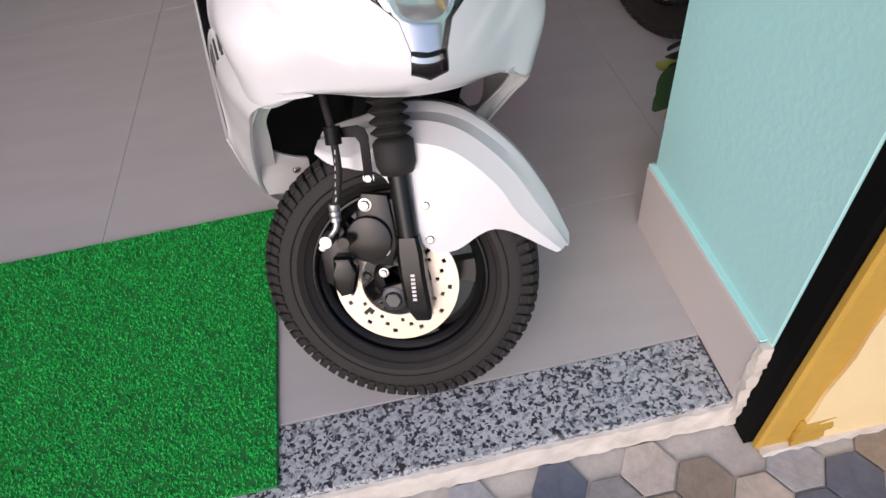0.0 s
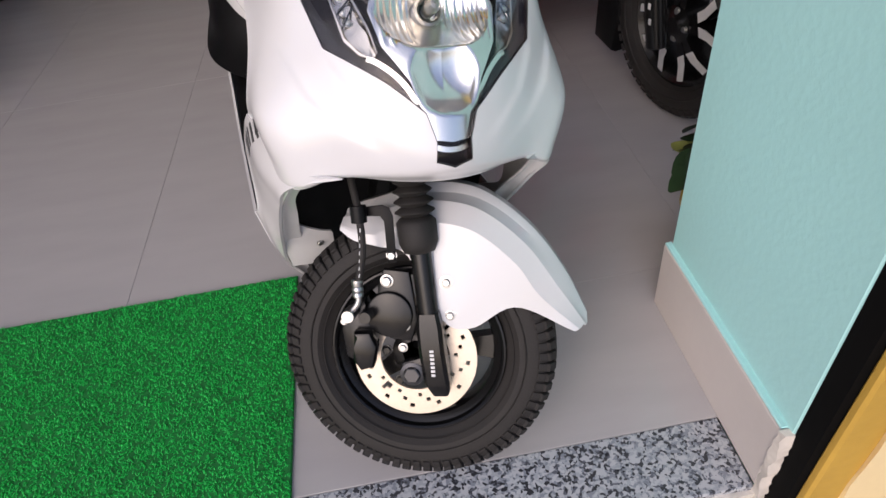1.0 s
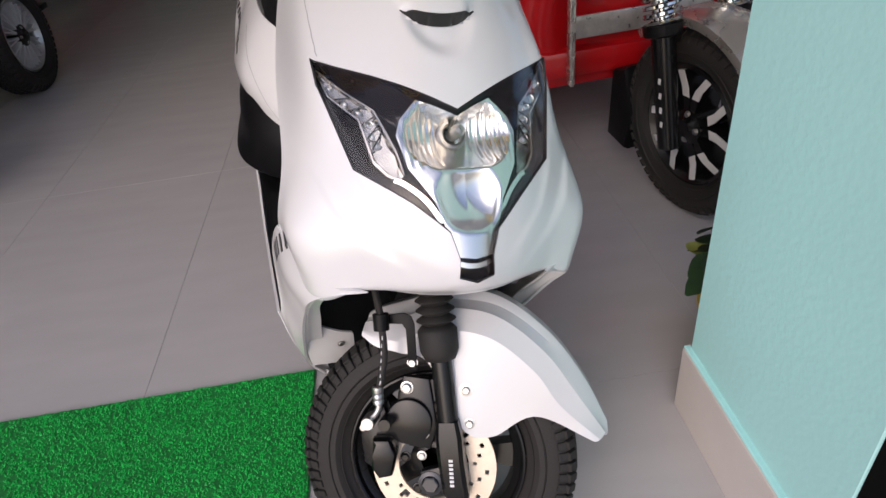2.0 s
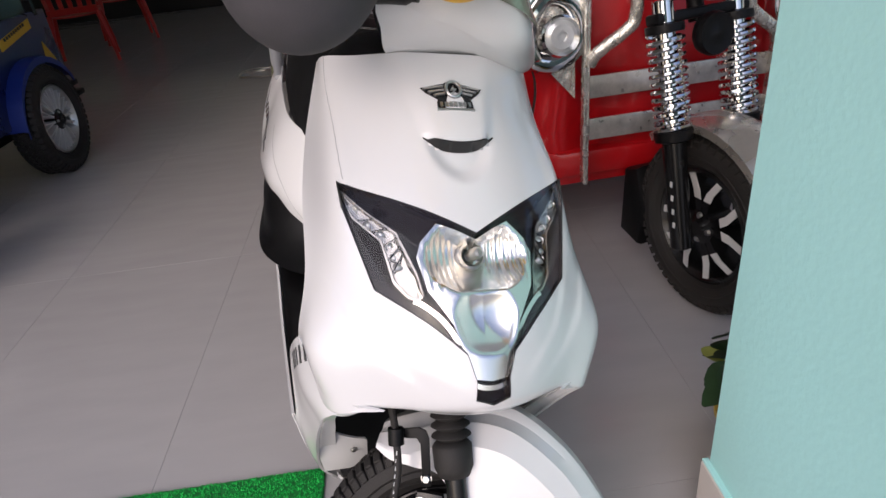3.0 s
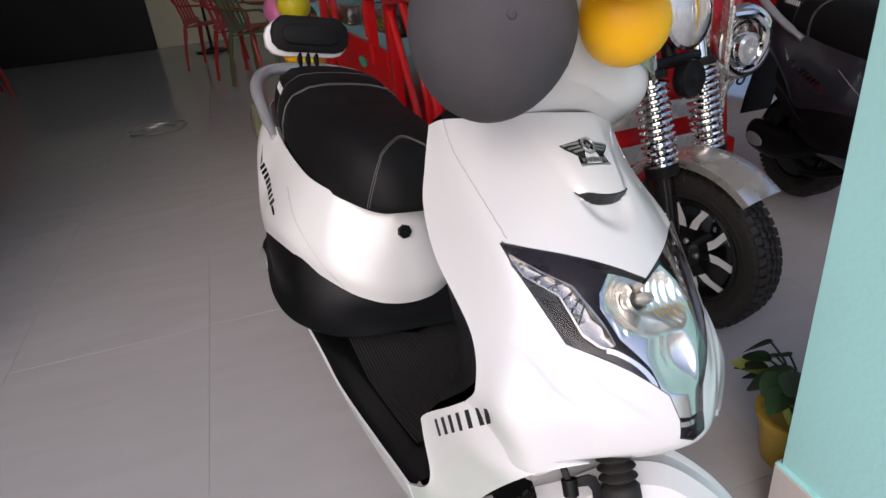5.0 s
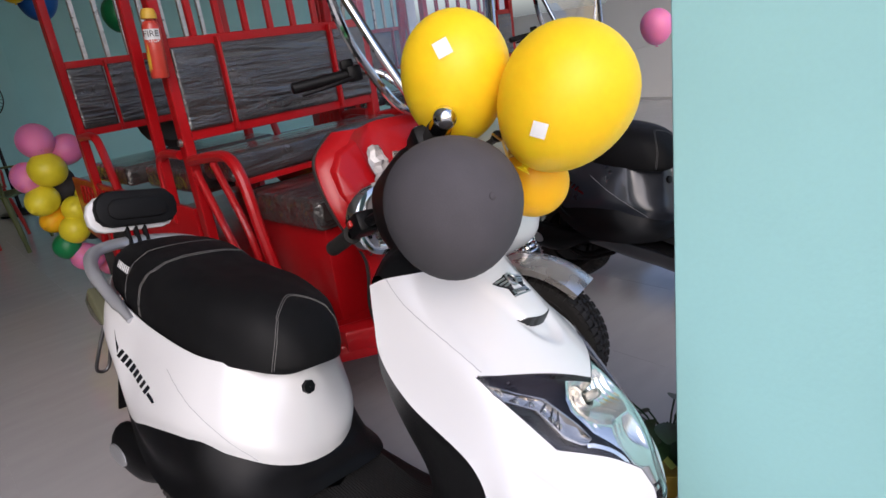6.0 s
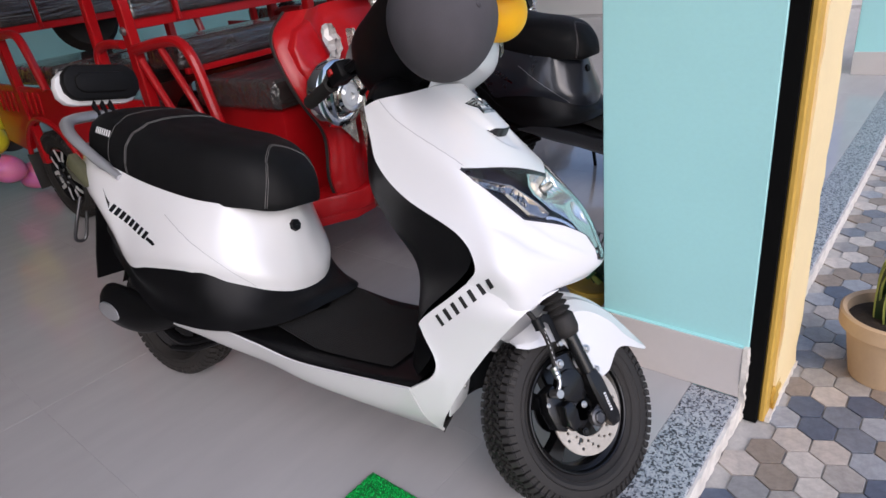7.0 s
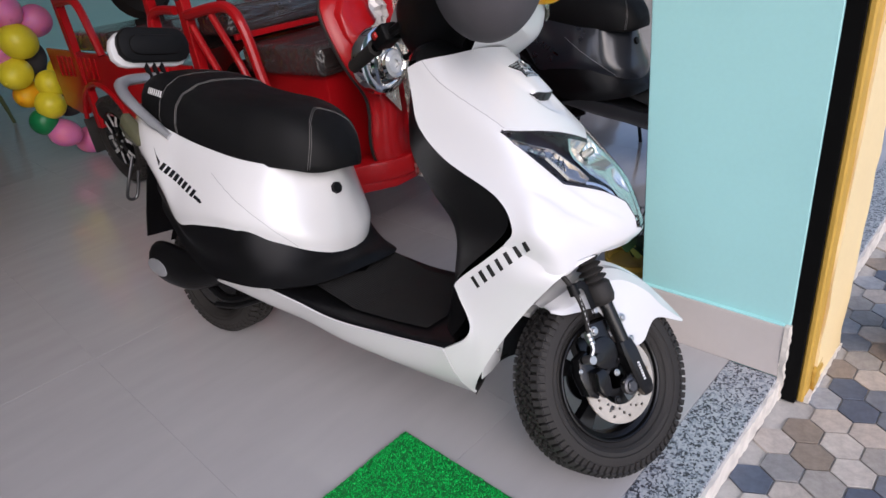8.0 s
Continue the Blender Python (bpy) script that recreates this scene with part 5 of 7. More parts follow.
    slab(bm, [(x * 0.62, y * 0.72) for x, y in outl], 0.012, bk @ pose(0, 0, 0.03), 0.006)
    part("backrest_pad", bm, LEATHER, back, "black vinyl backrest pad", 40)
    for y in (-0.025, 0.0, 0.025):
        bm = bmesh.new()
        tube(bm, [(-0.252, y + 0.008, 0.83), (-0.235, y + 0.006, 0.8), (-0.205, y, 0.765)], 0.008, 8, 8)
        part("backrest_stay", bm, BLACK, back)
    # rear wheel, swing arm, plate holder
    bm = tyre_mesh(0.2, 0.1, 0.127, 56)
    wheel = part("rear_wheel", bm, RUBBER, rt, "black rubber rear tyre")
    wheel.data.transform(pose(0, 0, 0.2))
    bm = bmesh.new()
    m2 = pose(0, 0, 0.2, 90, 0, 0)
    lathe(bm, [(0.13, -0.035), (0.122, -0.04), (0.115, -0.03), (0.11, -0.045), (0.03, -0.06), (0.0005, -0.06)], 48, m2)
    lathe(bm, [(0.13, 0.035), (0.122, 0.04), (0.115, 0.03), (0.11, 0.045), (0.03, 0.06), (0.0005, 0.06)], 48, m2)
    part("hub_motor", bm, GLOSSBLACK, wheel, "black hub motor")
    bm = bmesh.new()
    rows = []
    for x, z, hz, y0, y1 in ((-0.15, 0.255, 0.02, 0.1, 0.14), (-0.14, 0.25, 0.05, 0.09, 0.165), (-0.09, 0.24, 0.062, 0.085, 0.175), (0.0, 0.23, 0.06, 0.085, 0.17), (0.08, 0.235, 0.045, 0.08, 0.15), (0.17, 0.25, 0.03, 0.06, 0.12), (0.25, 0.26, 0.02, 0.05, 0.1)):
        rows.append([(x, -(y0 + y1) / 2 - (y1 - y0) / 2 * math.cos(a), z + hz * math.sin(a)) for a in [2 * math.pi * k / 14 for k in range(14)]])
    cols = [curve_through([r[j] for r in rows], 24) for j in range(14)]
    sheet(bm, list(zip(*cols)), True, True)
    arm = part("swing_arm_cover", bm, BLACK, rt, "black swing arm cover", 60)
    bm = bmesh.new()
    rows = [[(-0.085 + 0.044 * f * math.cos(a) - 0.012 * math.sin(a), -0.172 - y, 0.237 + 0.026 * f * math.sin(a)) for a in [2 * math.pi * k / 20 for k in range(20)]] for f, y in ((1.0, -0.004), (0.95, 0.004), (0.5, 0.007), (0.1, 0.008))]
    sheet(bm, rows, True, True)
    part("arm_cap", bm, SILVER, arm, "silver oval cap")
    bm = bmesh.new()
    for s in (1, -1):
        tube(bm, [(0.3, s * 0.06, 0.22), (0.14, s * 0.1, 0.16), (0.0, s * 0.085, 0.2)], 0.014, 8, 10)
        tube(bm, [(0.02, s * 0.1, 0.22), (0.06, s * 0.12, 0.42)], 0.02, 10)
    tube(bm, [(0.3, -0.1, 0.2), (0.2, -0.12, 0.16), (0.12, -0.13, 0.15)], 0.009, 8, 8)
    part("swing_arm", bm, BLACK, rt)
    bm = bmesh.new()
    rows = [[(-0.2, y, 0.62), (-0.23, y, 0.5), (-0.27, y, 0.36), (-0.285, y, 0.28)] for y in (-0.075, 0.075)]
    sheet(bm, rows)
    thicken(bm, 0.006)
    rows = [[(0.05 - 0.235 * math.cos(a), y, 0.2 + 0.235 * math.sin(a)) for a in [radians(20 + 12 * k) for k in range(11)]] for y in (-0.065, 0.065)]
    sheet(bm, rows)
    part("rear_mudguard", bm, BLACK, rt, "black rear mudguard and plate holder")
    bm = bmesh.new()
    tube(bm, [(-0.235, -0.11, 0.55), (-0.245, -0.13, 0.47), (-0.262, -0.13, 0.42), (-0.262, -0.1, 0.42), (-0.25, -0.09, 0.5)], 0.005, 8, 20)
    part("guard_rod", bm, DARKSTEEL, rt, "bent dark metal rod")
    # hidden frame, stand
    bm = bmesh.new()
    tube(bm, [(1.0, 0, 0.8), (1.05, 0, 0.6), (0.95, 0, 0.25), (0.6, 0, 0.19), (0.2, 0, 0.3), (0.1, 0, 0.5)], 0.025, 8, 24)
    part("frame_tube", bm, BLACK, rt)
    bm = bmesh.new()
    tube(bm, [(0.45, 0.1, 0.17), (0.44, 0.16, 0.08), (0.44, 0.185, -0.03)], 0.009, 8, 10)
    part("side_stand", bm, BLACK, rt)
    front_end(rt, body, BLACK, deck)
    return rt


BEZEL = paint("dark violet gloss plastic", (0.012, 0.011, 0.018), 0.42, vary=0.2, spec=0.4)
STRIPCHROME = paint("greyed chrome", (0.5, 0.47, 0.43), 0.16, 1.0, vary=0.2, scale=60)
HOUSING = paint("smoked brown lamp housing", (0.016, 0.0125, 0.0145), 0.28, vary=0.3, spec=0.35)
MIRRORCHROME = paint("vacuum chrome", (0.85, 0.84, 0.81), 0.2, 1.0, vary=0.06, rvary=0.05)
BULBMETAL = paint("dull brass bulb cap", (0.42, 0.39, 0.34), 0.3, 1.0, vary=0.2)
DISCSTEEL = paint("ground brake steel", (0.62, 0.55, 0.47), 0.38, 0.85, vary=0.14, scale=30, bump=0.0001, bump_scale=300)
DARKSTEEL = paint("dark grey steel", (0.09, 0.09, 0.095), 0.4, 0.8, vary=0.2)
GAPGREY = paint("shaded panel joint", (0.36, 0.36, 0.37), 0.7)
OLIVELENS = paint("smoked olive lens", (0.1, 0.1, 0.06), 0.15, vary=0.2, coat=0.5)
LENSGREY = paint("grey clear plastic", (0.3, 0.32, 0.25), 0.16, 0.45, vary=0.5, scale=45, coat=0.6)
SATINBLACK = paint("satin dark grey lacquer", (0.016, 0.018, 0.024), 0.3, vary=0.15, coat=0.4)
scooter(pose(-0.698, 1.315, 0.004) @ pose(0, 0, 0, 0, 0, -79.9) @ pose(0, 0, 0, -11.2, 0, 0), WHITE, "glossy pearl white electric scooter leaning on its side stand", 63.5, "parked scooters")

# ---- red electric rickshaws ----
def film_chrome():
    """Chrome under loose, scuffed clear film."""
    m = paint("chrome under scuffed film", (0.72, 0.69, 0.62), 0.25, 0.85, vary=0.3, scale=30, rvary=0.2)
    nt = m.node_tree
    n, l = nt.nodes, nt.links
    tc, mp, w, b = n.new("ShaderNodeTexCoord"), n.new("ShaderNodeMapping"), n.new("ShaderNodeTexNoise"), n.new("ShaderNodeBump")
    mp.inputs["Scale"].default_value, mp.inputs["Rotation"].default_value = (30, 30, 12), (0.5, 0.4, 0)
    w.inputs["Scale"].default_value, w.inputs["Detail"].default_value = 1.5, 6
    l.new(tc.outputs["Object"], mp.inputs["Vector"])
    l.new(mp.outputs[0], w.inputs["Vector"])
    b.inputs["Strength"].default_value, b.inputs["Distance"].default_value = 1, 0.012
    l.new(w.outputs["Fac"], b.inputs["Height"])
    l.new(b.outputs[0], n["Principled BSDF"].inputs["Normal"])
    return m


FILMCHROME = film_chrome()
LOOSEFILM = paint("crumpled clear film", (0.5, 0.47, 0.45), 0.18, vary=0.3, scale=40, coat=0.5)
ALLOY = paint("machined alloy", (0.75, 0.75, 0.75), 0.4, 0.25, vary=0.1)
def beam(bm, a, b, w, h=None, bevel=0.002):
    """A square bar from a to b."""
    a, b = Vector(a), Vector(b)
    box(bm, w, h or w, (b - a).length, along(a, b) @ pose(0, 0, (b - a).length / 2), bevel, 1)


def pipe(pts, r, n, name, mat, parent, label="", seg=10):
    bm = bmesh.new()
    tube(bm, pts, r, seg, n)
    return part(name, bm, mat, parent, label)


def road_wheel(name, m, R, w, rim, parent, seed, spokes=5, hubmat=None, rimmat=None, bar=0.0115, spread=0.05):
    bm = tyre_mesh(R, w, rim, 52)
    bm.transform(m)
    tyre = part(name, bm, RUBBER, parent, "black rubber tyre with block tread")
    bm = bmesh.new()
    q = m @ pose(0, 0, 0, 90, 0, 0)
    for s in (-1, 1):
        lathe(bm, [(rim + 0.004, s * w * 0.36), (rim - 0.004, s * w * 0.4), (rim - 0.012, s * w * 0.3), (rim - 0.02, s * w * 0.2), (rim - 0.022, 0)], 48, q)
    part("rim", bm, rimmat or GLOSSBLACK, tyre, "wheel rim")
    for k in range(spokes):
        bm = bmesh.new()
        for s in (-1, 1):
            a = m @ pose(0, 0, 0, 0, 360 / spokes * k, 0)
            rows = [[a @ Vector((s * x + dx, s2 * y, z)) for dx, s2 in ((-bar, -1), (bar, -1), (bar, 1), (-bar, 1))] for x, y, z in ((0.007, w * 0.36, rim * 0.25), (0.016, w * 0.36, rim * 0.55), (spread, w * 0.33, rim * 0.9))]
            sheet(bm, rows, True, True)
        part("spoke", bm, hubmat or (GLOSSBLACK if spokes == 5 else ALLOY), tyre, "cast alloy spoke")
        for t in ((-1, 1) if spokes == 5 else ()):
            bm = bmesh.new()
            for s in (-1, 1):
                rows = [[a @ Vector((s * x + dx, t * (y + dy), z)) for dx, dy in ((-bar, -0.001), (bar, -0.001), (bar, 0.0015), (-bar, 0.0015))] for x, y, z in ((0.016, w * 0.36, rim * 0.5), (0.024, w * 0.353, rim * 0.65), (spread, w * 0.33, rim * 0.9))]
                sheet(bm, rows, True, True)
            part("spoke_face", bm, ALLOY, tyre, "polished alloy spoke face")
    bm = bmesh.new()
    lathe(bm, [(0.0005, -w * 0.5), (0.02, -w * 0.5), (0.03, -w * 0.42), (rim * 0.3, -w * 0.36), (rim * 0.3, w * 0.36), (0.03, w * 0.42), (0.02, w * 0.5), (0.0005, w * 0.5)], 28, q)
    hub = part("hub", bm, GLOSSBLACK, tyre, "black wheel hub")
    for k in range(4):
        a = m @ pose(0, 0, 0, 0, 90 * k, 0)
        for s in (-1, 1):
            bm = bmesh.new()
            hexbolt(bm, a @ Vector((0, s * w * 0.38, 0.033)), (a.to_3x3() @ Vector((0, s, 0))), 0.007)
            part("wheel_nut", bm, ZINC, hub)
    return tyre


def cushion(bm, x0, x1, y0, y1, z0, z1, m=I4, puff=0.015):
    """A padded block with a swollen top and soft edges."""
    n = 10
    r = bmesh.ops.create_cube(bm, size=1, matrix=m @ pose((x0 + x1) / 2, (y0 + y1) / 2, (z0 + z1) / 2) @ Matrix.Diagonal((x1 - x0, y1 - y0, z1 - z0, 1)))
    es = list({e for v in r["verts"] for e in v.link_edges})
    bmesh.ops.bevel(bm, geom=es, offset=min(x1 - x0, y1 - y0, z1 - z0) * 0.3, segments=4, affect="EDGES", profile=0.6)


def rickshaw(m, label):
    rt = root("electric_rickshaw", m, label, "rickshaw", "parked rickshaws")
    # front wheel and fork, turned a little
    st = pose(0.0, -0.018, 0.0, 0, 0, 12)
    wheel = road_wheel("front_wheel", st @ pose(0, 0, 0.235), 0.235, 0.1, 0.15, rt, 3)
    for s in (-1, 1):
        y = 0.1 * s
        bm = bmesh.new()
        rod(bm, st @ Vector((0.015, y, 0.2)), st @ Vector((-0.055, y, 0.5)), 0.026, 16, 0.029)
        leg = part("fork_leg", bm, GLOSSBLACK, rt, "black fork slider")
        for k in range(4):
            bm = bmesh.new()
            box(bm, 0.009, 0.001, 0.014, st @ pose(0.002 - 0.007 * k + 0.01, y - 0.029, 0.27 + 0.034 * k))
            part("print", bm, PALEINK, leg, "small white printed mark")
        bm = bmesh.new()
        a, b = st @ Vector((-0.05, y, 0.48)), st @ Vector((-0.125, y, 0.78))
        rod(bm, a, b, 0.024, 18)
        part("fork_tube", bm, CHROME, leg, "chrome fork tube")
        bm = bmesh.new()
        pts = []
        q = along(a, b)
        for k in range(181):
            f = k / 180
            pts.append(q @ Vector((0.04 * math.cos(f * 75.4), 0.04 * math.sin(f * 75.4), 0.015 + 0.22 * f)))
        tube(bm, pts, 0.0056, 6)
        part("spring", bm, CHROME, leg, "bright chrome coil spring")
        bm = bmesh.new()
        lathe(bm, [(0.02, -0.02), (0.044, -0.012), (0.046, 0.012), (0.02, 0.014)], 20, q)
        part("spring_seat", bm, BLACK, leg)
        bm = bmesh.new()
        lathe(bm, [(0.02, 0.235), (0.044, 0.237), (0.044, 0.255), (0.02, 0.26)], 20, q)
        part("spring_seat", bm, BLACK, leg)
    bm = bmesh.new()
    rows = []
    for k in range(13):
        a = radians(48 + 84 * k / 12)
        r = 0.283
        w = 0.068
        c, d = math.cos(a), math.sin(a)
        rows.append([st @ Vector(((r - dz) * c, y, 0.235 + (r - dz) * d)) for y, dz in ((-w, 0.03), (-w, 0.01), (-w * 0.7, 0.001), (0, 0), (w * 0.7, 0.001), (w, 0.01), (w, 0.03))])
    sheet(bm, rows)
    thicken(bm, 0.003)
    # pale gold reflection comes from the base colour here
    part("mudguard", bm, PALECHROME, rt, "chromed front mudguard, golden reflection put into its colour")
    bm = bmesh.new()
    slab(bm, [(-0.31, 0.1), (-0.22, 0.08), (-0.2, 0.2), (-0.24, 0.32), (-0.3, 0.3)], 0.12, st @ pose(0, 0.06, 0, 90, 0, 0), 0.018)
    part("mud_flap", bm, BLACK, rt)
    bm = bmesh.new()
    box(bm, 0.05, 0.26, 0.025, st @ pose(-0.12, 0, 0.74, 0, -14, 0), 0.006)
    box(bm, 0.05, 0.24, 0.025, st @ pose(-0.155, 0, 0.88, 0, -14, 0), 0.006)
    rod(bm, st @ Vector((-0.12, 0, 0.72)), st @ Vector((-0.22, 0, 1.04)), 0.02)
    part("fork_yoke", bm, BLACK, rt)
    # headlamp
    q = st @ pose(-0.1, 0, 0.86, 0, 82, 0)
    bm = bmesh.new()
    lathe(bm, [(0.0005, -0.07), (0.04, -0.065), (0.075, -0.03), (0.085, 0.0), (0.092, 0.012), (0.092, 0.02), (0.084, 0.024)], 36, q)
    lamp = part("headlamp", bm, CHROME, rt, "round headlamp with chrome rim")
    bm = bmesh.new()
    lathe(bm, [(0.0845, 0.02), (0.07, 0.031), (0.04, 0.038), (0.0005, 0.04)], 36, q)
    glassob = part("lamp_glass", bm, LAMPGLASS, lamp, "fluted clear lamp glass")
    for k in range(-5, 6):
        x = k * 0.013
        hgt = math.sqrt(max(0, 0.07 ** 2 - x * x))
        if hgt > 0.02:
            bm = bmesh.new()
            tube(bm, [q @ Vector((-hgt, x, 0.028)), q @ Vector((0, x, 0.0405 - abs(x) * 0.12)), q @ Vector((hgt, x, 0.028))], 0.002, 5, 7)
            part("flute", bm, LAMPGLASS, lamp)
    bm = bmesh.new()
    tube(bm, [q @ Vector((-0.08, 0.004, 0.024)), q @ Vector((0, 0.004, 0.044)), q @ Vector((0.08, 0.004, 0.024))], 0.003, 6, 9)
    part("lamp_stripe", bm, YELLOWDECAL, lamp, "thin yellow stripe")
    bm = bmesh.new()
    q2 = st @ pose(-0.06, 0.0, 0.7, 0, 82, 0)
    lathe(bm, [(0.0005, -0.02), (0.046, -0.02), (0.05, 0.0), (0.046, 0.012), (0.03, 0.008), (0.012, 0.01), (0.0005, 0.014)], 28, q2)
    part("horn", bm, BLACK, rt, "round black horn")
    # handlebar with wide chrome bars
    bpts = [(-0.52, -0.39, 1.112), (-0.46, -0.22, 1.127), (-0.4, -0.16, 1.118), (-0.33, -0.125, 1.06), (-0.27, -0.08, 0.99), (-0.25, 0, 0.975)]
    bar = pipe(bpts + mirror_y(bpts[-2::-1]), 0.0115, 60, "handlebar", CHROME, rt, "bent chrome handlebar")
    for (a, b) in (((-0.523, -0.4, 1.11), (-0.462, -0.235, 1.126)), ((-0.523, 0.4, 1.11), (-0.462, 0.235, 1.126))):
        bm = bmesh.new()
        rod(bm, a, b, 0.017)
        box(bm, 0.045, 0.05, 0.045, along(b, a) @ pose(0, 0, -0.02), 0.008)
        box(bm, 0.03, 0.03, 0.04, along(b, a) @ pose(0.0, 0.03, -0.005), 0.006)
        tube(bm, [Vector(b) + Vector((0.03, 0, -0.01)), (Vector(a) + Vector(b)) / 2 + Vector((0.05, 0, -0.015)), Vector(a) + Vector((0.045, 0, -0.02))], 0.006, 6, 8)
        part("grip", bm, BLACK, bar, "black rubber grip and switch box")
    # apron
    # windscreen with rounded chrome frame
    wpts = [(-0.21, 0, 0.99), (-0.212, -0.13, 0.995), (-0.222, -0.185, 1.015), (-0.245, -0.215, 1.08), (-0.3, -0.29, 1.27), (-0.36, -0.35, 1.48), (-0.4, -0.36, 1.72)]
    screen = pipe(wpts[::-1] + mirror_y(wpts[1:]), 0.011, 70, "windscreen_frame", CHROME, rt, "chrome windscreen frame")
    bm = bmesh.new()
    rows = [[(x, y * f * 0.97, z) for f in (-1, -0.5, 0, 0.5, 1)] for x, y, z in curve_through(wpts[2:], 14)]
    sheet(bm, rows)
    thicken(bm, 0.003)
    part("glass", bm, CLEAR, screen, "dusty clear windscreen").visible_shadow = False
    for s in (-1, 1):
        pipe([(x - 0.004, s * (abs(y) - 0.016), z + 0.004) for x, y, z in wpts[3:]], 0.007, 20, "rubber_seal", RUBBER, screen, "black rubber seal", 6)
    bm = bmesh.new()
    rows = [[(-0.238 - 0.26 * (z - 1.05), y, z) for y in (-0.13, -0.06)] for z in (1.035, 1.09)]
    sheet(bm, rows)
    thicken(bm, 0.001)
    part("sticker", bm, YELLOWDECAL, screen, "yellow sticker on the glass")
    prof = [(-0.3, 0.37, 0.3), (-0.3, 0.4, 0.42), (-0.3, 0.383, 0.53), (-0.3, 0.39, 0.6), (-0.315, 0.43, 0.68), (-0.335, 0.455, 0.76), (-0.375, 0.455, 0.85), (-0.4, 0.43, 0.91), (-0.425, 0.34, 0.962)]
    bm = bmesh.new()
    rows = []
    for x, w, z in prof:
        rows.append([(x - 0.05, w * 0.955, z), (x - 0.03, w * 0.95, z), (x - 0.004, w * 0.8, z + 0.002), (x - 0.034, w * 0.56, z + 0.006), (x - 0.006, w * 0.3, z + 0.01), (x + 0.01, 0, z + 0.01)])
    rows = [r[:-1] + [r[-1]] + mirror_y(r[-2::-1]) for r in rows]
    surface(bm, rows, 30, 31)
    thicken(bm, -0.006)
    apron = part("apron", bm, RED, rt, "glossy red front apron", 30)
    for s in (-1, 1):
        pipe([(x - 0.052, s * (w * 0.955 + 0.003), z) for x, w, z in prof], 0.009, 30, "edge_trim", RUBBER, apron, "black rubber edge trim", 8)
        bm = bmesh.new()
        rows = [[(-0.38, s * 0.29, 0.52), (-0.35, s * 0.25, 0.52), (-0.37, s * 0.2, 0.52)], [(-0.39, s * 0.29, 0.45), (-0.33, s * 0.255, 0.45), (-0.38, s * 0.2, 0.45)], [(-0.41, s * 0.28, 0.36), (-0.35, s * 0.24, 0.36), (-0.4, s * 0.19, 0.36)]]
        surface(bm, rows, 10, 8)
        part("apron_pocket", bm, RED, apron)
        # chrome guards and fog lamps
        bm = bmesh.new()
        beam(bm, (-0.255, s * 0.266, 0.285), (-0.255, s * 0.262, 0.9), 0.034, 0.014, 0.003)
        box(bm, 0.02, 0.012, 0.5, pose(-0.247, s * 0.27, 0.58), 0.004)
        part("guard_bar", bm, FILMCHROME, rt, "film-wrapped chrome guard bar")
        pipe([(-0.245, s * 0.258, 0.62), (-0.235, s * 0.24, 0.65), (-0.222, s * 0.17, 0.7), (-0.218, s * 0.15, 0.735), (-0.218, s * 0.148, 0.86), (-0.25, s * 0.14, 0.97), (-0.28, s * 0.12, 1.0)], 0.0165, 36, "guard_bar", FILMCHROME, rt, "bent chrome guard bar", 12)
        bm = bmesh.new()
        slab(bm, [(s * y, z) for y, z in ((0.284, 0.8), (0.36, 0.796), (0.395, 0.77), (0.4, 0.7), (0.385, 0.64), (0.284, 0.525))][::s], 0.004, Matrix(((0, 0, 1, -0.285), (1, 0, 0, 0), (0, 1, 0, 0), (0, 0, 0, 1))))
        br = part("lamp_bracket", bm, FILMCHROME, rt, "film-wrapped chrome lamp plate", 50)
        pipe([(-0.262, s * 0.29, 0.8), (-0.25, s * 0.36, 0.795), (-0.245, s * 0.405, 0.755), (-0.25, s * 0.412, 0.7), (-0.265, s * 0.39, 0.64)], 0.016, 24, "bracket_lip", CHROME, br, "rounded chrome lip", 10)
        q3 = pose(-0.255, s * 0.336, 0.7, 0, 85, 0)
        bm = bmesh.new()
        lathe(bm, [(0.0005, -0.02), (0.035, -0.02), (0.048, 0.0), (0.052, 0.02), (0.046, 0.03), (0.04, 0.022)], 28, q3)
        fog = part("fog_lamp", bm, CHROME, br, "round fog lamp")
        bm = bmesh.new()
        lathe(bm, [(0.041, 0.022), (0.03, 0.03), (0.013, 0.03), (0.013, 0.022), (0.0005, 0.022)], 28, q3)
        part("fog_glass", bm, LAMPGLASS, fog, "pale lamp glass")
    # faceted side shields of the apron
    for s in (-1, 1):
        bm = bmesh.new()
        rim_pts = [(0.295, 0.945), (0.375, 0.92), (0.415, 0.87), (0.42, 0.8), (0.395, 0.715), (0.345, 0.64), (0.285, 0.66), (0.255, 0.8)]
        def lean(z):
            return -0.3 - 0.3 * max(0.0, z - 0.64)
        lo = [bm.verts.new((lean(z) - 0.035, s * y, z)) for y, z in rim_pts]
        mid = [bm.verts.new((lean(z) + 0.002, s * (0.335 + (y - 0.335) * 0.9), 0.8 + (z - 0.8) * 0.92)) for y, z in rim_pts]
        top = [bm.verts.new((lean(z) + 0.016, s * (0.33 + (y - 0.33) * 0.5), 0.8 + (z - 0.8) * 0.55)) for y, z in rim_pts]
        for a, b in ((lo, mid), (mid, top)):
            for k in range(8):
                bm.faces.new((a[k], a[(k + 1) % 8], b[(k + 1) % 8], b[k]))
        bm.faces.new(top)
        bmesh.ops.bevel(bm, geom=[e for e in bm.edges if not e.is_boundary], offset=0.006, segments=2, affect="EDGES", profile=0.5)
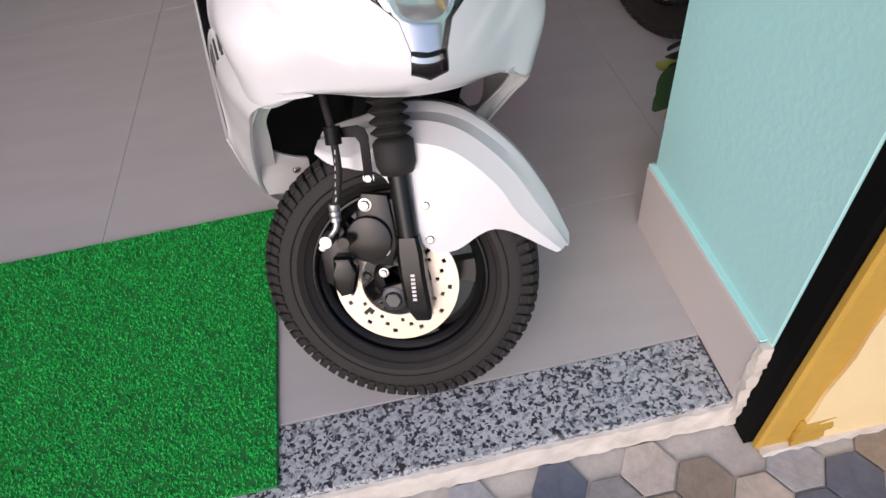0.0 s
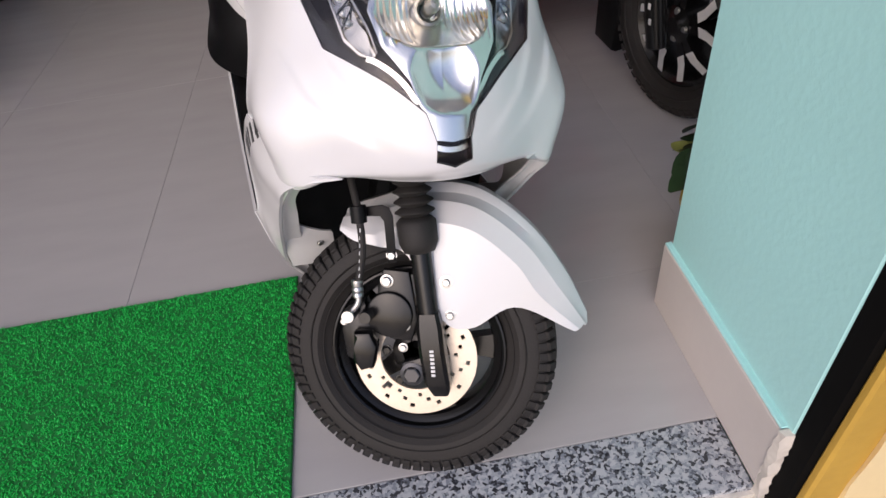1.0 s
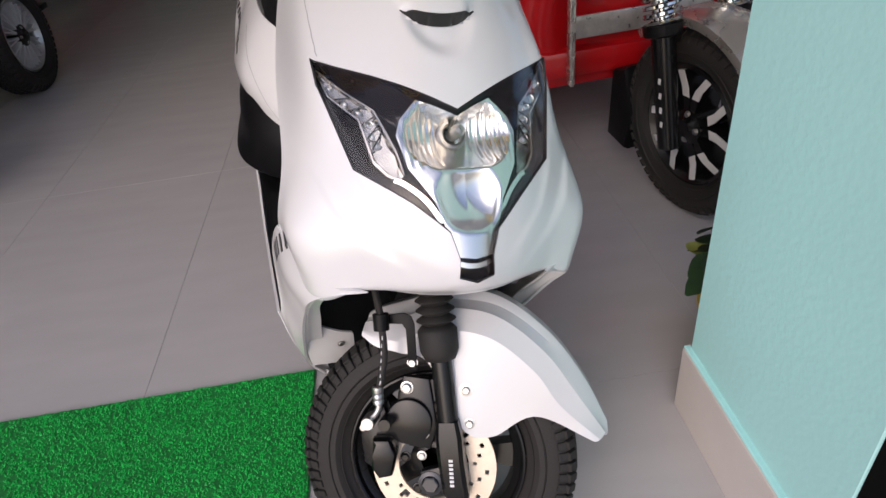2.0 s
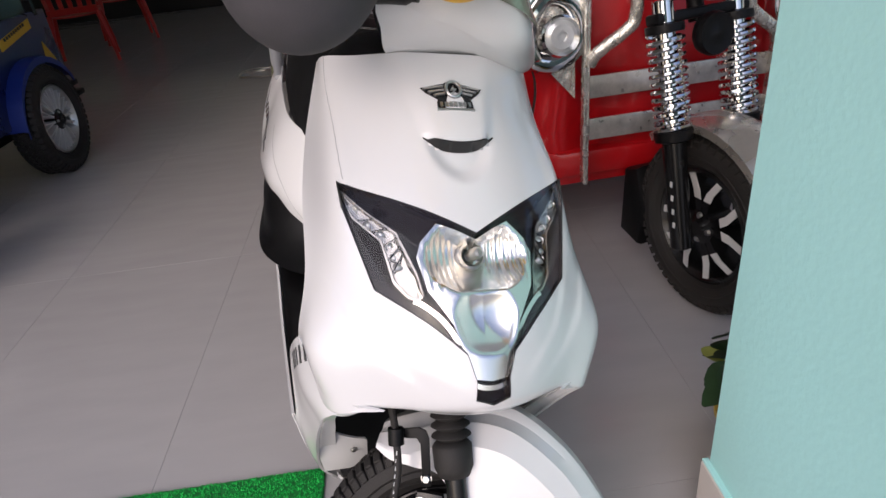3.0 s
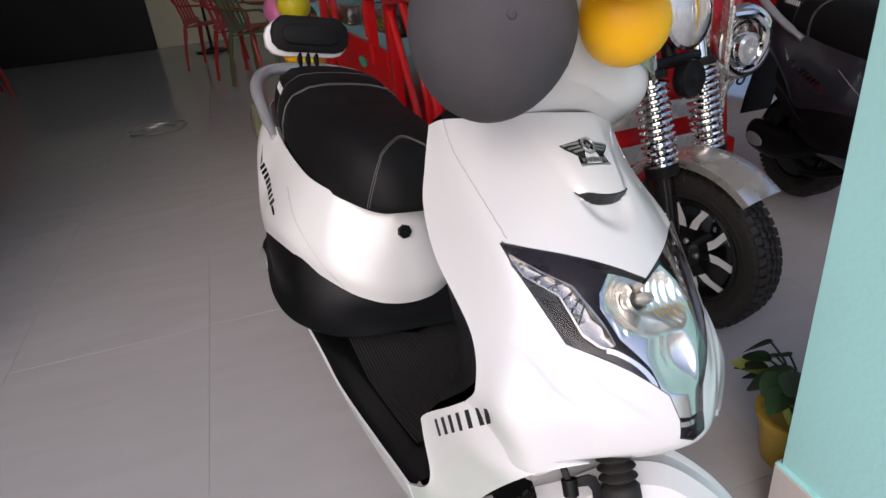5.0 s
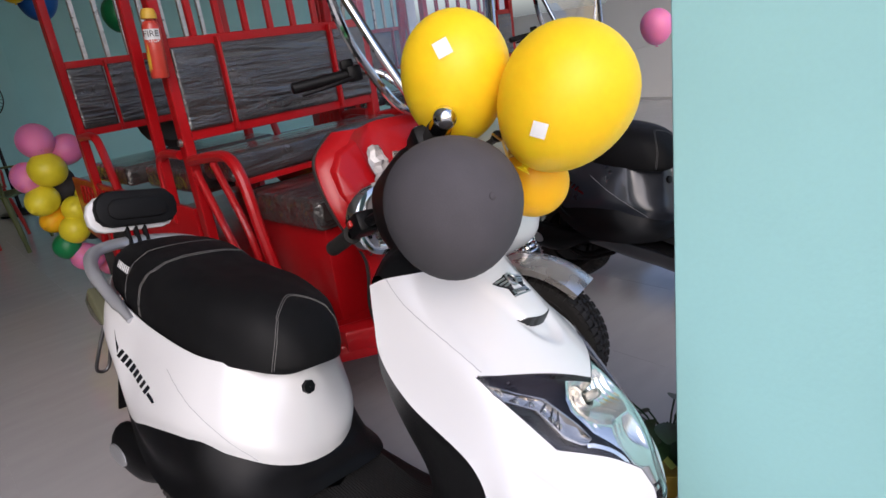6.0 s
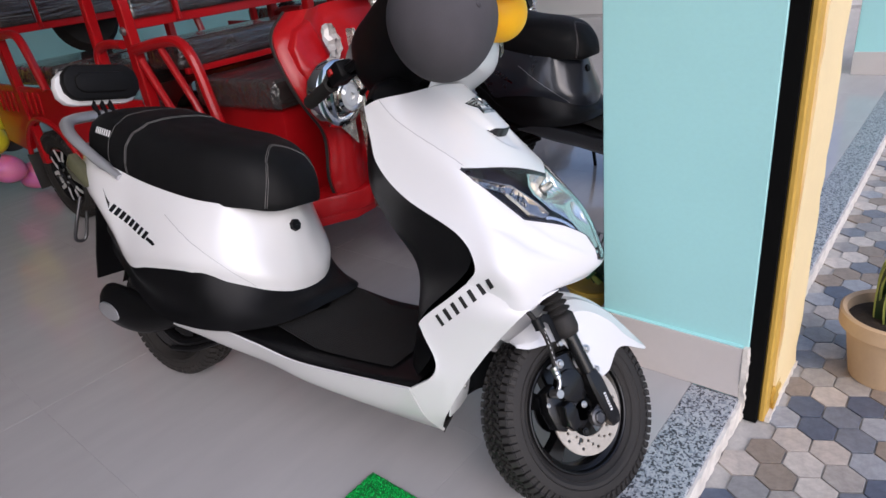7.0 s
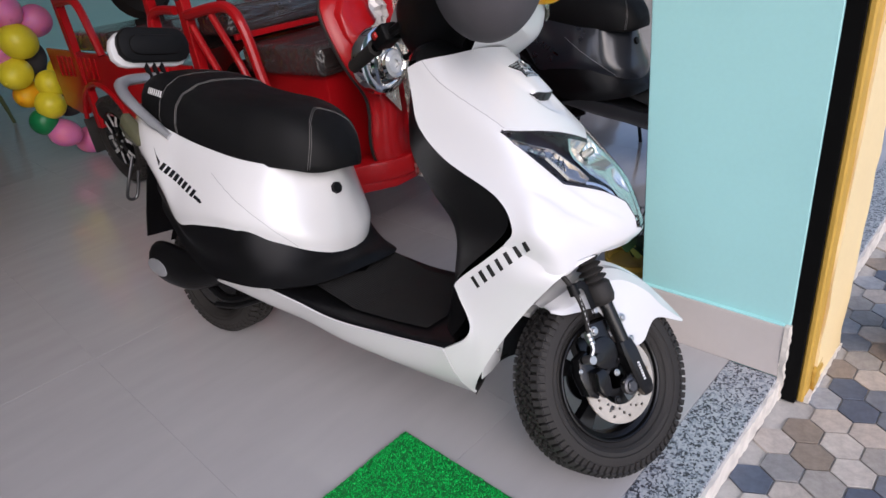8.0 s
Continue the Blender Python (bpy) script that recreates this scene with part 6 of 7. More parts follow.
        part("apron_shield", bm, RED, apron, "faceted glossy red shield", 30)
        # bulged chrome shroud behind the fog lamp
        bm = bmesh.new()
        q3 = pose(-0.262, s * 0.352, 0.715, 0, 88, 0)
        lathe(bm, [(0.108, -0.035), (0.112, -0.015), (0.104, 0.004), (0.088, 0.012), (0.07, 0.008), (0.055, -0.005)], 36, q3)
        part("lamp_shroud", bm, CHROME, apron, "bulged bright chrome lamp shroud", 40)
    for z in (0.552, 0.435):
        bm = bmesh.new()
        box(bm, 0.008, 0.52, 0.06, pose(-0.272, 0, z), 0.003)
        part("guard_plate", bm, SCUFFED, rt, "film-wrapped scratched metal plate")
    # crumpled scrap of wrapping film left on the apron
    bm = bmesh.new()
    rng = random.Random(6)
    rows = [[(-0.335 + 0.012 * rng.uniform(-1, 1) - 0.25 * max(0.0, z - 0.86), -0.3 + 0.012 * k + 0.004 * rng.uniform(-1, 1), z + 0.005 * rng.uniform(-1, 1)) for k in range(7 - abs(j - 3))] + [(-0.33 + 0.01 * rng.uniform(-1, 1), -0.3 + 0.012 * (6 - abs(j - 3)) + 0.002 * q, z) for q in range(abs(j - 3))] for j, z in enumerate([0.8 + 0.017 * i for i in range(8)])]
    sheet(bm, rows)
    part("film_scrap", bm, LOOSEFILM, rt, "crumpled scrap of clear wrapping film", 20)
    # floor and bumper
    bm = bmesh.new()
    slab(bm, [(-0.3, -0.34), (-0.3, 0.34), (-0.4, 0.5), (-1.25, 0.5), (-1.25, -0.5), (-0.4, -0.5)], 0.06, pose(0, 0, 0.262), 0.012)
    part("floor_pan", bm, RED, rt, "red painted floor pan")
    bm = bmesh.new()
    slab(bm, [(-0.28, -0.32), (-0.28, 0.32), (-0.38, 0.48), (-0.46, 0.49), (-0.35, 0.29), (-0.35, -0.29), (-0.46, -0.49), (-0.38, -0.48)], 0.075, pose(0, 0, 0.295), 0.012)
    part("front_sill", bm, RED, rt, "red front sill")
    # driver's bench
    bm = bmesh.new()
    box(bm, 0.42, 0.74, 0.34, pose(-0.76, 0, 0.48), 0.008)
    part("seat_box", bm, RED, rt, "red seat box")
    bm = bmesh.new()
    cushion(bm, -1.0, -0.52, -0.4, 0.4, 0.65, 0.76)
    part("driver_seat", bm, FILM, rt, "black bench cushion under clear plastic film", 50)
    bm = bmesh.new()
    beam(bm, (-0.98, -0.42, 0.79), (-0.98, 0.42, 0.79), 0.022)
    part("seat_bar", bm, RED, rt)
    bm = bmesh.new()
    cushion(bm, -1.24, -1.0, -0.42, 0.42, 0.79, 0.9, pose(0, 0, 0))
    part("seat_cushion", bm, FILM, rt, "black cushion under clear plastic film", 50)
    bm = bmesh.new()
    cushion(bm, -1.85, -1.3, -0.42, 0.42, 0.72, 0.82)
    part("seat_cushion", bm, FILM, rt, "black cushion under clear plastic film", 50)
    bm = bmesh.new()
    cushion(bm, -2.6, -2.1, -0.42, 0.42, 0.7, 0.8)
    part("rear_seat", bm, FILM, rt, "black rear bench under clear plastic film", 50)
    # frame
    for x in (-1.22, -2.46):
        for s in (-1, 1):
            bm = bmesh.new()
            beam(bm, (x, s * 0.46, 0.3), (x, s * 0.46, 1.78), 0.05, 0.04, 0.004)
            if x > -2:
                beam(bm, (x - 0.29, s * 0.46, 0.6), (x - 0.215, s * 0.46, 1.78), 0.04, 0.035, 0.004)
            post = part("roof_post", bm, RED, rt, "red square steel roof post")
            if x > -2:
                bm = bmesh.new()
                hexbolt(bm, (x, s * 0.481, 0.95), (0, s, 0), 0.012)
                part("bolt", bm, ZINC, post, "bright bolt")
        for z in (0.97, 1.3, 1.76):
            bm = bmesh.new()
            beam(bm, (x, -0.44, z), (x, 0.44, z), 0.035, 0.04, 0.003)
            part("cross_bar", bm, RED, rt, "red cross bar")
        for y in (-0.26, 0.26):
            bm = bmesh.new()
            beam(bm, (x + 0.035, y, 0.96), (x + 0.035, y, 1.31), 0.028, 0.012)
            part("back_strap", bm, RED, rt, "red flat strap with bolts")
        for a, b in ((-0.445, -0.268), (-0.252, 0.252), (0.268, 0.445)):
            bm = bmesh.new()
            cushion(bm, x - 0.014, x + 0.032, a, b, 0.985, 1.288)
            part("back_pad", bm, FILM, rt, "black back pad under clear plastic film", 50)
        for k in range(7):
            y = -0.33 + 0.11 * k
            bm = bmesh.new()
            beam(bm, (x, y, 1.31), (x, y, 1.75), 0.022)
            part("grille_bar", bm, RED if x > -2 else SCUFFED, rt)
    for s in (-1, 1):
        bm = bmesh.new()
        beam(bm, (-0.5, s * 0.46, 1.78), (-2.8, s * 0.46, 1.78), 0.035)
        part("roof_rail", bm, RED, rt)
        rail = [(-1.2, s * 0.47, 0.88), (-1.0, s * 0.47, 0.905), (-0.89, s * 0.47, 0.9), (-0.83, s * 0.47, 0.83), (-0.79, s * 0.47, 0.66), (-0.74, s * 0.47, 0.5), (-0.68, s * 0.47, 0.34)]
        pipe(rail, 0.02, 40, "arm_rail", RED, rt, "bent red tubular arm rail")
        pipe([(-1.18, s * 0.47, 0.84), (-0.98, s * 0.47, 0.5), (-0.92, s * 0.47, 0.34)], 0.015, 10, "brace", RED, rt)
        pipe([(-1.02, s * 0.47, 0.88), (-0.86, s * 0.47, 0.6), (-0.84, s * 0.47, 0.34)], 0.014, 10, "brace", RED, rt)
        pipe([(-2.44, s * 0.47, 0.95), (-2.28, s * 0.47, 0.96), (-2.2, s * 0.47, 0.93), (-2.15, s * 0.47, 0.8), (-2.12, s * 0.47, 0.7)], 0.02, 26, "arm_rail", RED, rt, "bent red tubular arm rail")
        pipe([(-1.28, s * 0.47, 0.9), (-1.42, s * 0.47, 0.9), (-1.5, s * 0.47, 0.86), (-1.52, s * 0.47, 0.72)], 0.018, 20, "arm_rail", RED, rt, "bent red tubular arm rail")
        bm = bmesh.new()
        out = [(-1.3, 0.34), (-1.3, 0.68), (-2.84, 0.72), (-2.86, 0.4), (-2.66, 0.36)] + [(-2.31 - 0.3 * math.cos(radians(a)), 0.24 + 0.3 * math.sin(radians(a))) for a in (25, 50, 75, 90, 105, 130, 155)] + [(-1.95, 0.34)]
        slab(bm, out, 0.02, pose(0, s * 0.46 + (0.0 if s > 0 else 0.0), 0, 90, 0, 0) @ pose(0, 0, -0.01), 0.004)
        panel = part("side_panel", bm, RED, rt, "red pressed steel side panel")
        for k in range(9):
            bm = bmesh.new()
            box(bm, 0.012, 0.008, 0.11, pose(-2.72 + 0.06 * k, s * 0.473, 0.63, 0, 12, 0), 0.003)
            part("pressed_rib", bm, RED, panel)
        bm = bmesh.new()
        pts = [(-2.31 - 0.31 * math.cos(radians(a)), s * 0.475, 0.24 + 0.31 * math.sin(radians(a))) for a in range(20, 161, 14)]
        tube(bm, pts, 0.014, 8, 30)
        part("arch_lip", bm, RED, panel)
        bm = bmesh.new()
        out2 = [(0, 0), (0.05, 0.018), (0.11, 0.012), (0.15, -0.01), (0.1, -0.03), (0.04, -0.03)]
        slab(bm, [(x - 1.75, z + 0.6) for x, z in out2], 0.003, pose(0, s * 0.473, 0, 90, 0, 0))
        part("decal", bm, GREENPLASTIC, panel, "small green and white sticker")
        wheel = road_wheel("rear_wheel", pose(-2.31, s * 0.42, 0.24), 0.24, 0.1, 0.155, rt, 7)
        bm = bmesh.new()
        box(bm, 0.012, 0.14, 0.2, pose(-2.62, s * 0.42, 0.24), 0.003)
        part("mud_flap", bm, RUBBER, rt)
    bm = bmesh.new()
    beam(bm, (-2.31, -0.4, 0.24), (-2.31, 0.4, 0.24), 0.06)
    beam(bm, (-1.2, -0.3, 0.24), (-2.8, -0.3, 0.3), 0.05)
    beam(bm, (-1.2, 0.3, 0.24), (-2.8, 0.3, 0.3), 0.05)
    part("axle_beam", bm, BLACK, rt)
    bm = bmesh.new()
    box(bm, 1.6, 0.9, 0.02, pose(-2.05, 0, 0.38), 0.004)
    part("rear_floor", bm, RED, rt)
    bm = bmesh.new()
    lathe(bm, [(0.0005, -0.06), (0.16, -0.05), (0.2, 0.0), (0.16, 0.05), (0.0005, 0.06)], 28, pose(-2.7, 0.1, 0.98, 0, 90, 0))
    part("spare_wheel", bm, RUBBER, rt, "black spare wheel behind the seat")
    # windscreen
    scr = [(-0.36, -0.36, 1.5), (-0.37, -0.3, 1.28), (-0.38, -0.22, 1.14), (-0.385, -0.1, 1.0), (-0.385, 0.05, 0.965), (-0.385, 0.22, 0.98), (-0.38, 0.32, 1.1), (-0.37, 0.36, 1.3), (-0.36, 0.38, 1.6)]
    pipe(scr, 0.014, 50, "windscreen_frame", CHROME, rt, "chrome windscreen frame")
    bm = bmesh.new()
    pts = curve_through(scr, 24)
    bm.faces.new([bm.verts.new(q) for q in pts])
    bmesh.ops.triangulate(bm, faces=bm.faces[:])
    thicken(bm, 0.004)
    g = part("windscreen", bm, CLEAR, rt, "clear windscreen")
    g.visible_shadow = False
    return rt


LAMPGLASS = paint("pale ribbed lamp glass", (0.62, 0.63, 0.62), 0.12, 0.35, vary=0.15, scale=30, coat=0.8)
SCUFFED = paint("scratched film on steel", (0.55, 0.53, 0.5), 0.3, 0.7, vary=0.35, scale=30, bump=0.0006, bump_scale=90)
# warm pale base colour paints in a golden reflection on the mudguard chrome
PALECHROME = paint("chrome with pale gold reflection", (0.86, 0.82, 0.74), 0.27, 0.9, vary=0.12, scale=15, rvary=0.12)
TRIKE = pose(0.341, 0.909, 0.0, 0, 0, -86.7)
trike = rickshaw(TRIKE, "glossy red electric rickshaw with film-wrapped seats")
copy_thing(trike, pose(2.5, 1.95, 0.0, 0, 0, -88))
scooter(pose(1.27, 1.45, 0.012, 0, 0, -91), SATINBLACK, "dark grey electric scooter standing beside the rickshaw", 20.0, "parked scooters")

# ---- fire extinguisher ----
def extinguisher():
    rt = root("fire_extinguisher", TRIKE @ pose(-1.15, -0.52, 1.19, 0, 4, 68), "small red fire extinguisher strapped to the rickshaw post", "extinguisher")
    bm = bmesh.new()
    lathe(bm, [(0.0005, 0), (0.026, 0), (0.03, 0.006), (0.03, 0.17), (0.024, 0.186), (0.012, 0.192), (0.012, 0.2)], 28)
    part("cylinder", bm, EXTRED, rt, "red printed can")
    bm = bmesh.new()
    lathe(bm, [(0.0005, 0.232), (0.02, 0.228), (0.026, 0.212), (0.026, 0.196), (0.012, 0.194)], 24)
    part("cap", bm, YELLOWDECAL, rt, "yellow cap")
    bm = bmesh.new()
    for a0, z0, z1 in ((-150, 0.02, 0.1), (-135, 0.03, 0.12), (-165, 0.025, 0.085)):
        rows = [[(0.0308 * math.cos(radians(a0 + d * f)), 0.0308 * math.sin(radians(a0 + d * f)), z0 + (z1 - z0) * g) for d in (-9, 0, 9)] for g, f in ((0, 0.4), (0.4, 1.0), (0.8, 0.5), (1, 0.1))]
        sheet(bm, rows)
    part("flame_print", bm, YELLOWDECAL, rt, "yellow flame print")
    bm = bmesh.new()
    rows = [[(0.0308 * math.cos(radians(a)), 0.0308 * math.sin(radians(a)), z) for a in range(-150, -39, 10)] for z in (0.128, 0.162)]
    sheet(bm, rows)
    part("label_band", bm, PALEINK, rt, "pale label band")
    writing("label_text", "STOP", 0.017, Matrix.Translation((0.002, -0.0318, 0.124)) @ pose(0, 0, 0, 90, 0, 0), PALEINK, rt)
    writing("label_text", "FIRE", 0.028, Matrix.Translation((-0.004, -0.0318, 0.146)) @ pose(0, 0, 0, 90, 0, 0), INK, rt)


EXTRED = paint("red can print", (0.5, 0.05, 0.03), 0.3, vary=0.15)
extinguisher()


# ---- balloons ----
def balloon(p, r, mat, label, stretch=1.15, axis=(0, 0, 1), knot=True, group="balloons"):
    bm = bmesh.new()
    prof = []
    n = 22
    for k in range(n + 1):
        a = math.pi * k / n
        z = -math.cos(a)
        w = math.sin(a) * (1 + 0.07 * z)
        prof.append((max(0.0006, w * r), z * r * stretch * (1.0 if z > 0 else 1.06)))
    m = Matrix.Translation(p) @ Vector(axis).to_track_quat("Z", "Y").to_matrix().to_4x4()
    lathe(bm, prof, 40)
    rt = part("balloon", bm, mat, None, label, 80)
    rt.matrix_world = m
    tagged(rt, label, "balloon", group)
    if knot:
        bm = bmesh.new()
        lathe(bm, [(0.004, -r * stretch * 1.05), (0.0055, -r * stretch * 1.07), (0.004, -r * stretch * 1.09), (0.011, -r * stretch * 1.13), (0.010, -r * stretch * 1.14)], 12)
        part("knot", bm, mat, rt)
    return rt


b_black = balloon((-0.517, 0.278, 0.99), 0.093, CHARCOAL, "large dark grey balloon tied to the scooter handlebar", 1.0, (0.3, 0.2, 1), False)
bm = bmesh.new()
e = (Vector((-1.2, -0.35, 1.2)) - Vector((-0.517, 0.278, 0.99))).normalized()
nv = (Vector((-0.53, 0.195, 1.015)) - Vector((-0.517, 0.278, 0.99))).normalized()
lathe(bm, [(0.006, 0.0915), (0.0045, 0.0945), (0.0015, 0.096), (0.0004, 0.0955)], 12, nv.to_track_quat("Z", "Y").to_matrix().to_4x4())
q = part("tip", bm, CHARCOAL, None)
q.data.transform(b_black.matrix_world.to_3x3().inverted().to_4x4())
q.parent = b_black
b1 = balloon((-0.417, 0.35, 1.147), 0.078, YELLOW, "yellow balloon with a scrap of white tape", 1.18, (0.1, -0.1, 1))
b2 = balloon((-0.366, 0.197, 1.108), 0.09, YELLOW, "large yellow balloon with a scrap of white tape", 1.1, (0.5, -0.3, 0.75))
b3 = balloon((-0.345, 0.285, 0.982), 0.053, ORANGEY, "small deep yellow balloon", 1.05, (0.5, 0.1, -1))


def tape(b, centre, radius_guess, toward, turn):
    """A square scrap of tape lying on a balloon's skin."""
    c = b.matrix_world.inverted() @ Vector(centre)
    eye = b.matrix_world.inverted() @ Vector(toward)
    tree = BVHTree.FromObject(b, bpy.context.evaluated_depsgraph_get())
    d = (c - eye).normalized()
    side = d.cross(Vector((0, 0, 1))).normalized()
    up = side.cross(d)
    bm = bmesh.new()
    rows = []
    for i in range(5):
        row = []
        for j in range(5):
            u, v = (i - 2) / 4 * radius_guess, (j - 2) / 4 * radius_guess
            u, v = u * math.cos(turn) - v * math.sin(turn), u * math.sin(turn) + v * math.cos(turn)
            h, nn, *_ = tree.ray_cast(eye + side * u + up * v, d, 3)
            row.append((h + nn * 0.0008) if h else c + side * u + up * v)
        rows.append(row)
    sheet(bm, rows)
    return part("tape", bm, TAPE, b, "scrap of white tape")


bpy.context.view_layer.update()
tape(b1, (-0.444, 0.34, 1.188), 0.021, (-1.052, -0.323, 1.207), 0.5)
tape(b2, (-0.369, 0.245, 1.063), 0.019, (-1.052, -0.323, 1.207), 0.25)
bm = bmesh.new()
for k in range(7):
    rng = random.Random(k)
    tube(bm, [(-0.42, 0.262, 1.035), (-0.4 + rng.uniform(-0.02, 0.02), 0.26 + rng.uniform(-0.02, 0.02), 1.05 + rng.uniform(-0.02, 0.02)), (-0.41 + rng.uniform(-0.03, 0.03), 0.25 + rng.uniform(-0.02, 0.03), 1.07)], 0.0018, 5, 8)
tagged(part("ribbon", bm, GOLD := paint("gold ribbon", (0.6, 0.4, 0.08), 0.3, 0.8), None, "crumpled gold ribbon tying the balloons"), "", "ribbon")

COLUMN = [(-0.36, 4.0, 0.93, 0.1, PINK, "pink"), (-0.22, 4.02, 0.85, 0.09, PINK, "pink"), (-0.354, 3.95, 0.762, 0.1, YELLOWGREEN := paint("lemon yellow balloon rubber", (0.8, 0.68, 0.02), 0.4), "lemon yellow"), (-0.46, 4.02, 0.735, 0.085, PINK, "pink"), (-0.43, 3.97, 0.595, 0.09, YELLOWGREEN, "lemon yellow"), (-0.271, 3.96, 0.5, 0.08, YELLOWGREEN, "lemon yellow"), (-0.322, 3.95, 0.384, 0.085, YELLOWGREEN, "lemon yellow"), (-0.39, 4.05, 0.46, 0.08, ORANGEY, "deep yellow"), (-0.3, 3.97, 0.2, 0.085, PINK, "pink"), (-0.38, 4.0, 0.29, 0.08, GREENBALLOON, "green"), (-0.19, 4.0, 0.58, 0.055, YELLOWGREEN, "lemon yellow"), (-0.2, 4.08, 0.36, 0.09, CHARCOAL, "dark grey"), (-0.3, 4.12, 0.65, 0.1, CHARCOAL, "dark grey"), (-0.15, 4.05, 0.1, 0.085, PINK, "pink")]
for i, (x, y, z, r, mat, word) in enumerate(COLUMN):
    balloon((x, y, z), r, mat, f"{word} balloon of a balloon column by the rickshaw", 1.12, (math.sin(i * 2.1), math.cos(i * 1.7), 0.4), True, "balloon column")
def string(a, b):
    bm = bmesh.new()
    tube(bm, [a, Vector(a).lerp(Vector(b), 0.5) + Vector((0.01, 0, 0)), b], 0.0015, 5, 6)
    tagged(part("string", bm, TAPE, None, "thin string holding a balloon"), "", "string", "balloon strings")


string((-0.73, 9.0, 1.3), (-0.73, 9.5, 1.2))
for sx, sy, sz in ((0.35, 6.2, 1.76), (0.15, 6.0, 1.9), (0.9, 6.0, 1.6)):
    string((sx, sy, sz), (sx, sy, 3.6))
string((2.25, 1.55, 1.0), (2.4, 1.9, 0.95))
balloon((-0.73, 9.0, 1.46), 0.13, GREENBALLOON, "green balloon hanging at the back wall", 1.15)
balloon((2.25, 1.55, 1.09), 0.085, PINK, "pink balloon tied to the far rickshaw", 1.1)
balloon((0.35, 6.2, 1.95), 0.16, BLUEBALLOON, "blue balloon hanging in the showroom", 1.15)
balloon((0.15, 6.0, 2.05), 0.13, YELLOW, "yellow balloon hanging in the showroom", 1.15)
balloon((0.9, 6.0, 1.75), 0.13, GREENBALLOON, "green balloon hanging in the showroom", 1.15)


# ---- plants ----
def sansevieria():
    rt = root("potted_plant", pose(0.365, -0.375, GROUND_Z), "snake plant with yellow-edged leaves in a clay-coloured pot", "plant")
    bm = bmesh.new()
    lathe(bm, [(0.0005, 0.0), (0.07, 0.0), (0.075, 0.01), (0.098, 0.15), (0.1, 0.155), (0.116, 0.16), (0.118, 0.2), (0.112, 0.205), (0.102, 0.2), (0.098, 0.17), (0.0005, 0.165)], 40)
    part("pot", bm, TERRACOTTA, rt, "clay-coloured plastic pot", 40)
    bm = bmesh.new()
    lathe(bm, [(0.1, 0.172), (0.06, 0.18), (0.0005, 0.183)], 24)
    part("soil", bm, SOIL, rt)
    rng = random.Random(12)
    for k in range(11):
        a = k * 2.4
        r = 0.012 + 0.045 * (k % 3) / 2
        x, y = r * math.cos(a), r * math.sin(a)
        h = rng.uniform(0.16, 0.34)
        lean = rng.uniform(0.05, 0.22)
        tw = rng.uniform(-0.8, 0.8)
        leaf, edge = bmesh.new(), bmesh.new()
        lrows, e1, e2 = [], [], []
        for i in range(9):
            f = i / 8
            w = 0.024 * (0.55 + 1.5 * f * (1 - f) + 0.2 * (1 - f)) * (1 - f ** 6)
            c = Vector((x + math.cos(a) * lean * h * f * f, y + math.sin(a) * lean * h * f * f, 0.175 + h * f))
            d = Vector((-math.sin(a + tw * f), math.cos(a + tw * f), 0))
            nrm = Vector((math.cos(a + tw * f), math.sin(a + tw * f), 0))
            lrows.append([c - d * w, c - d * w * 0.5 - nrm * w * 0.3, c - nrm * w * 0.4, c + d * w * 0.5 - nrm * w * 0.3, c + d * w])
            e1.append([c - d * w * 1.22 + nrm * 0.001, c - d * w * 0.97 - nrm * 0.001])
            e2.append([c + d * w * 0.97 - nrm * 0.001, c + d * w * 1.22 + nrm * 0.001])
        sheet(leaf, lrows)
        thicken(leaf, 0.002)
        lf = part("leaf", leaf, LEAF, rt, "", 60)
        sheet(edge, e1)
        sheet(edge, e2)
        thicken(edge, 0.0015)
        part("leaf_edge", edge, LEAFEDGE, lf, "yellow-green leaf margin")


def bushy(m, label, n, seed, potmat):
    rt = root("potted_plant", m, label, "plant")
    bm = bmesh.new()
    lathe(bm, [(0.0005, 0), (0.06, 0), (0.078, 0.11), (0.085, 0.115), (0.085, 0.128), (0.074, 0.128), (0.07, 0.11), (0.0005, 0.105)], 28)
    part("pot", bm, potmat, rt, "mustard yellow plastic pot")
    rng = random.Random(seed)
    for k in range(n):
        a, f = rng.uniform(0, 6.283), rng.uniform(0.1, 1)
        h, out = 0.06 + 0.16 * f, rng.uniform(0.03, 0.09)
        base = Vector((0, 0, 0.12))
        tip = Vector((math.cos(a) * out, math.sin(a) * out, 0.12 + h * 0.75))
        bm = bmesh.new()
        tube(bm, [base, base.lerp(tip, 0.5) + Vector((0, 0, 0.03)), tip], 0.0025, 5, 6)
        L, w = rng.uniform(0.06, 0.1), rng.uniform(0.02, 0.032)
        d = Vector((math.cos(a), math.sin(a), rng.uniform(-0.5, 0.4))).normalized()
        sd = d.cross(Vector((0, 0, 1))).normalized()
        nn = sd.cross(d)
        rows = []
        for i in range(7):
            g = i / 6
            ww = w * math.sin(math.pi * min(1, g * 0.92 + 0.05)) ** 0.8
            c = tip + d * L * g + Vector((0, 0, -0.03 * g * g))
            rows.append([c - sd * ww, c - nn * ww * 0.25, c + sd * ww])
        sheet(bm, rows)
        part("leaf", bm, LEAFEDGE if k % 9 == 4 else LEAF, rt, "yellow-green leaf" if k % 9 == 4 else "", 60)
    return rt


YELLOWPOT = paint("mustard yellow plastic", (0.5, 0.33, 0.04), 0.5)
sansevieria()
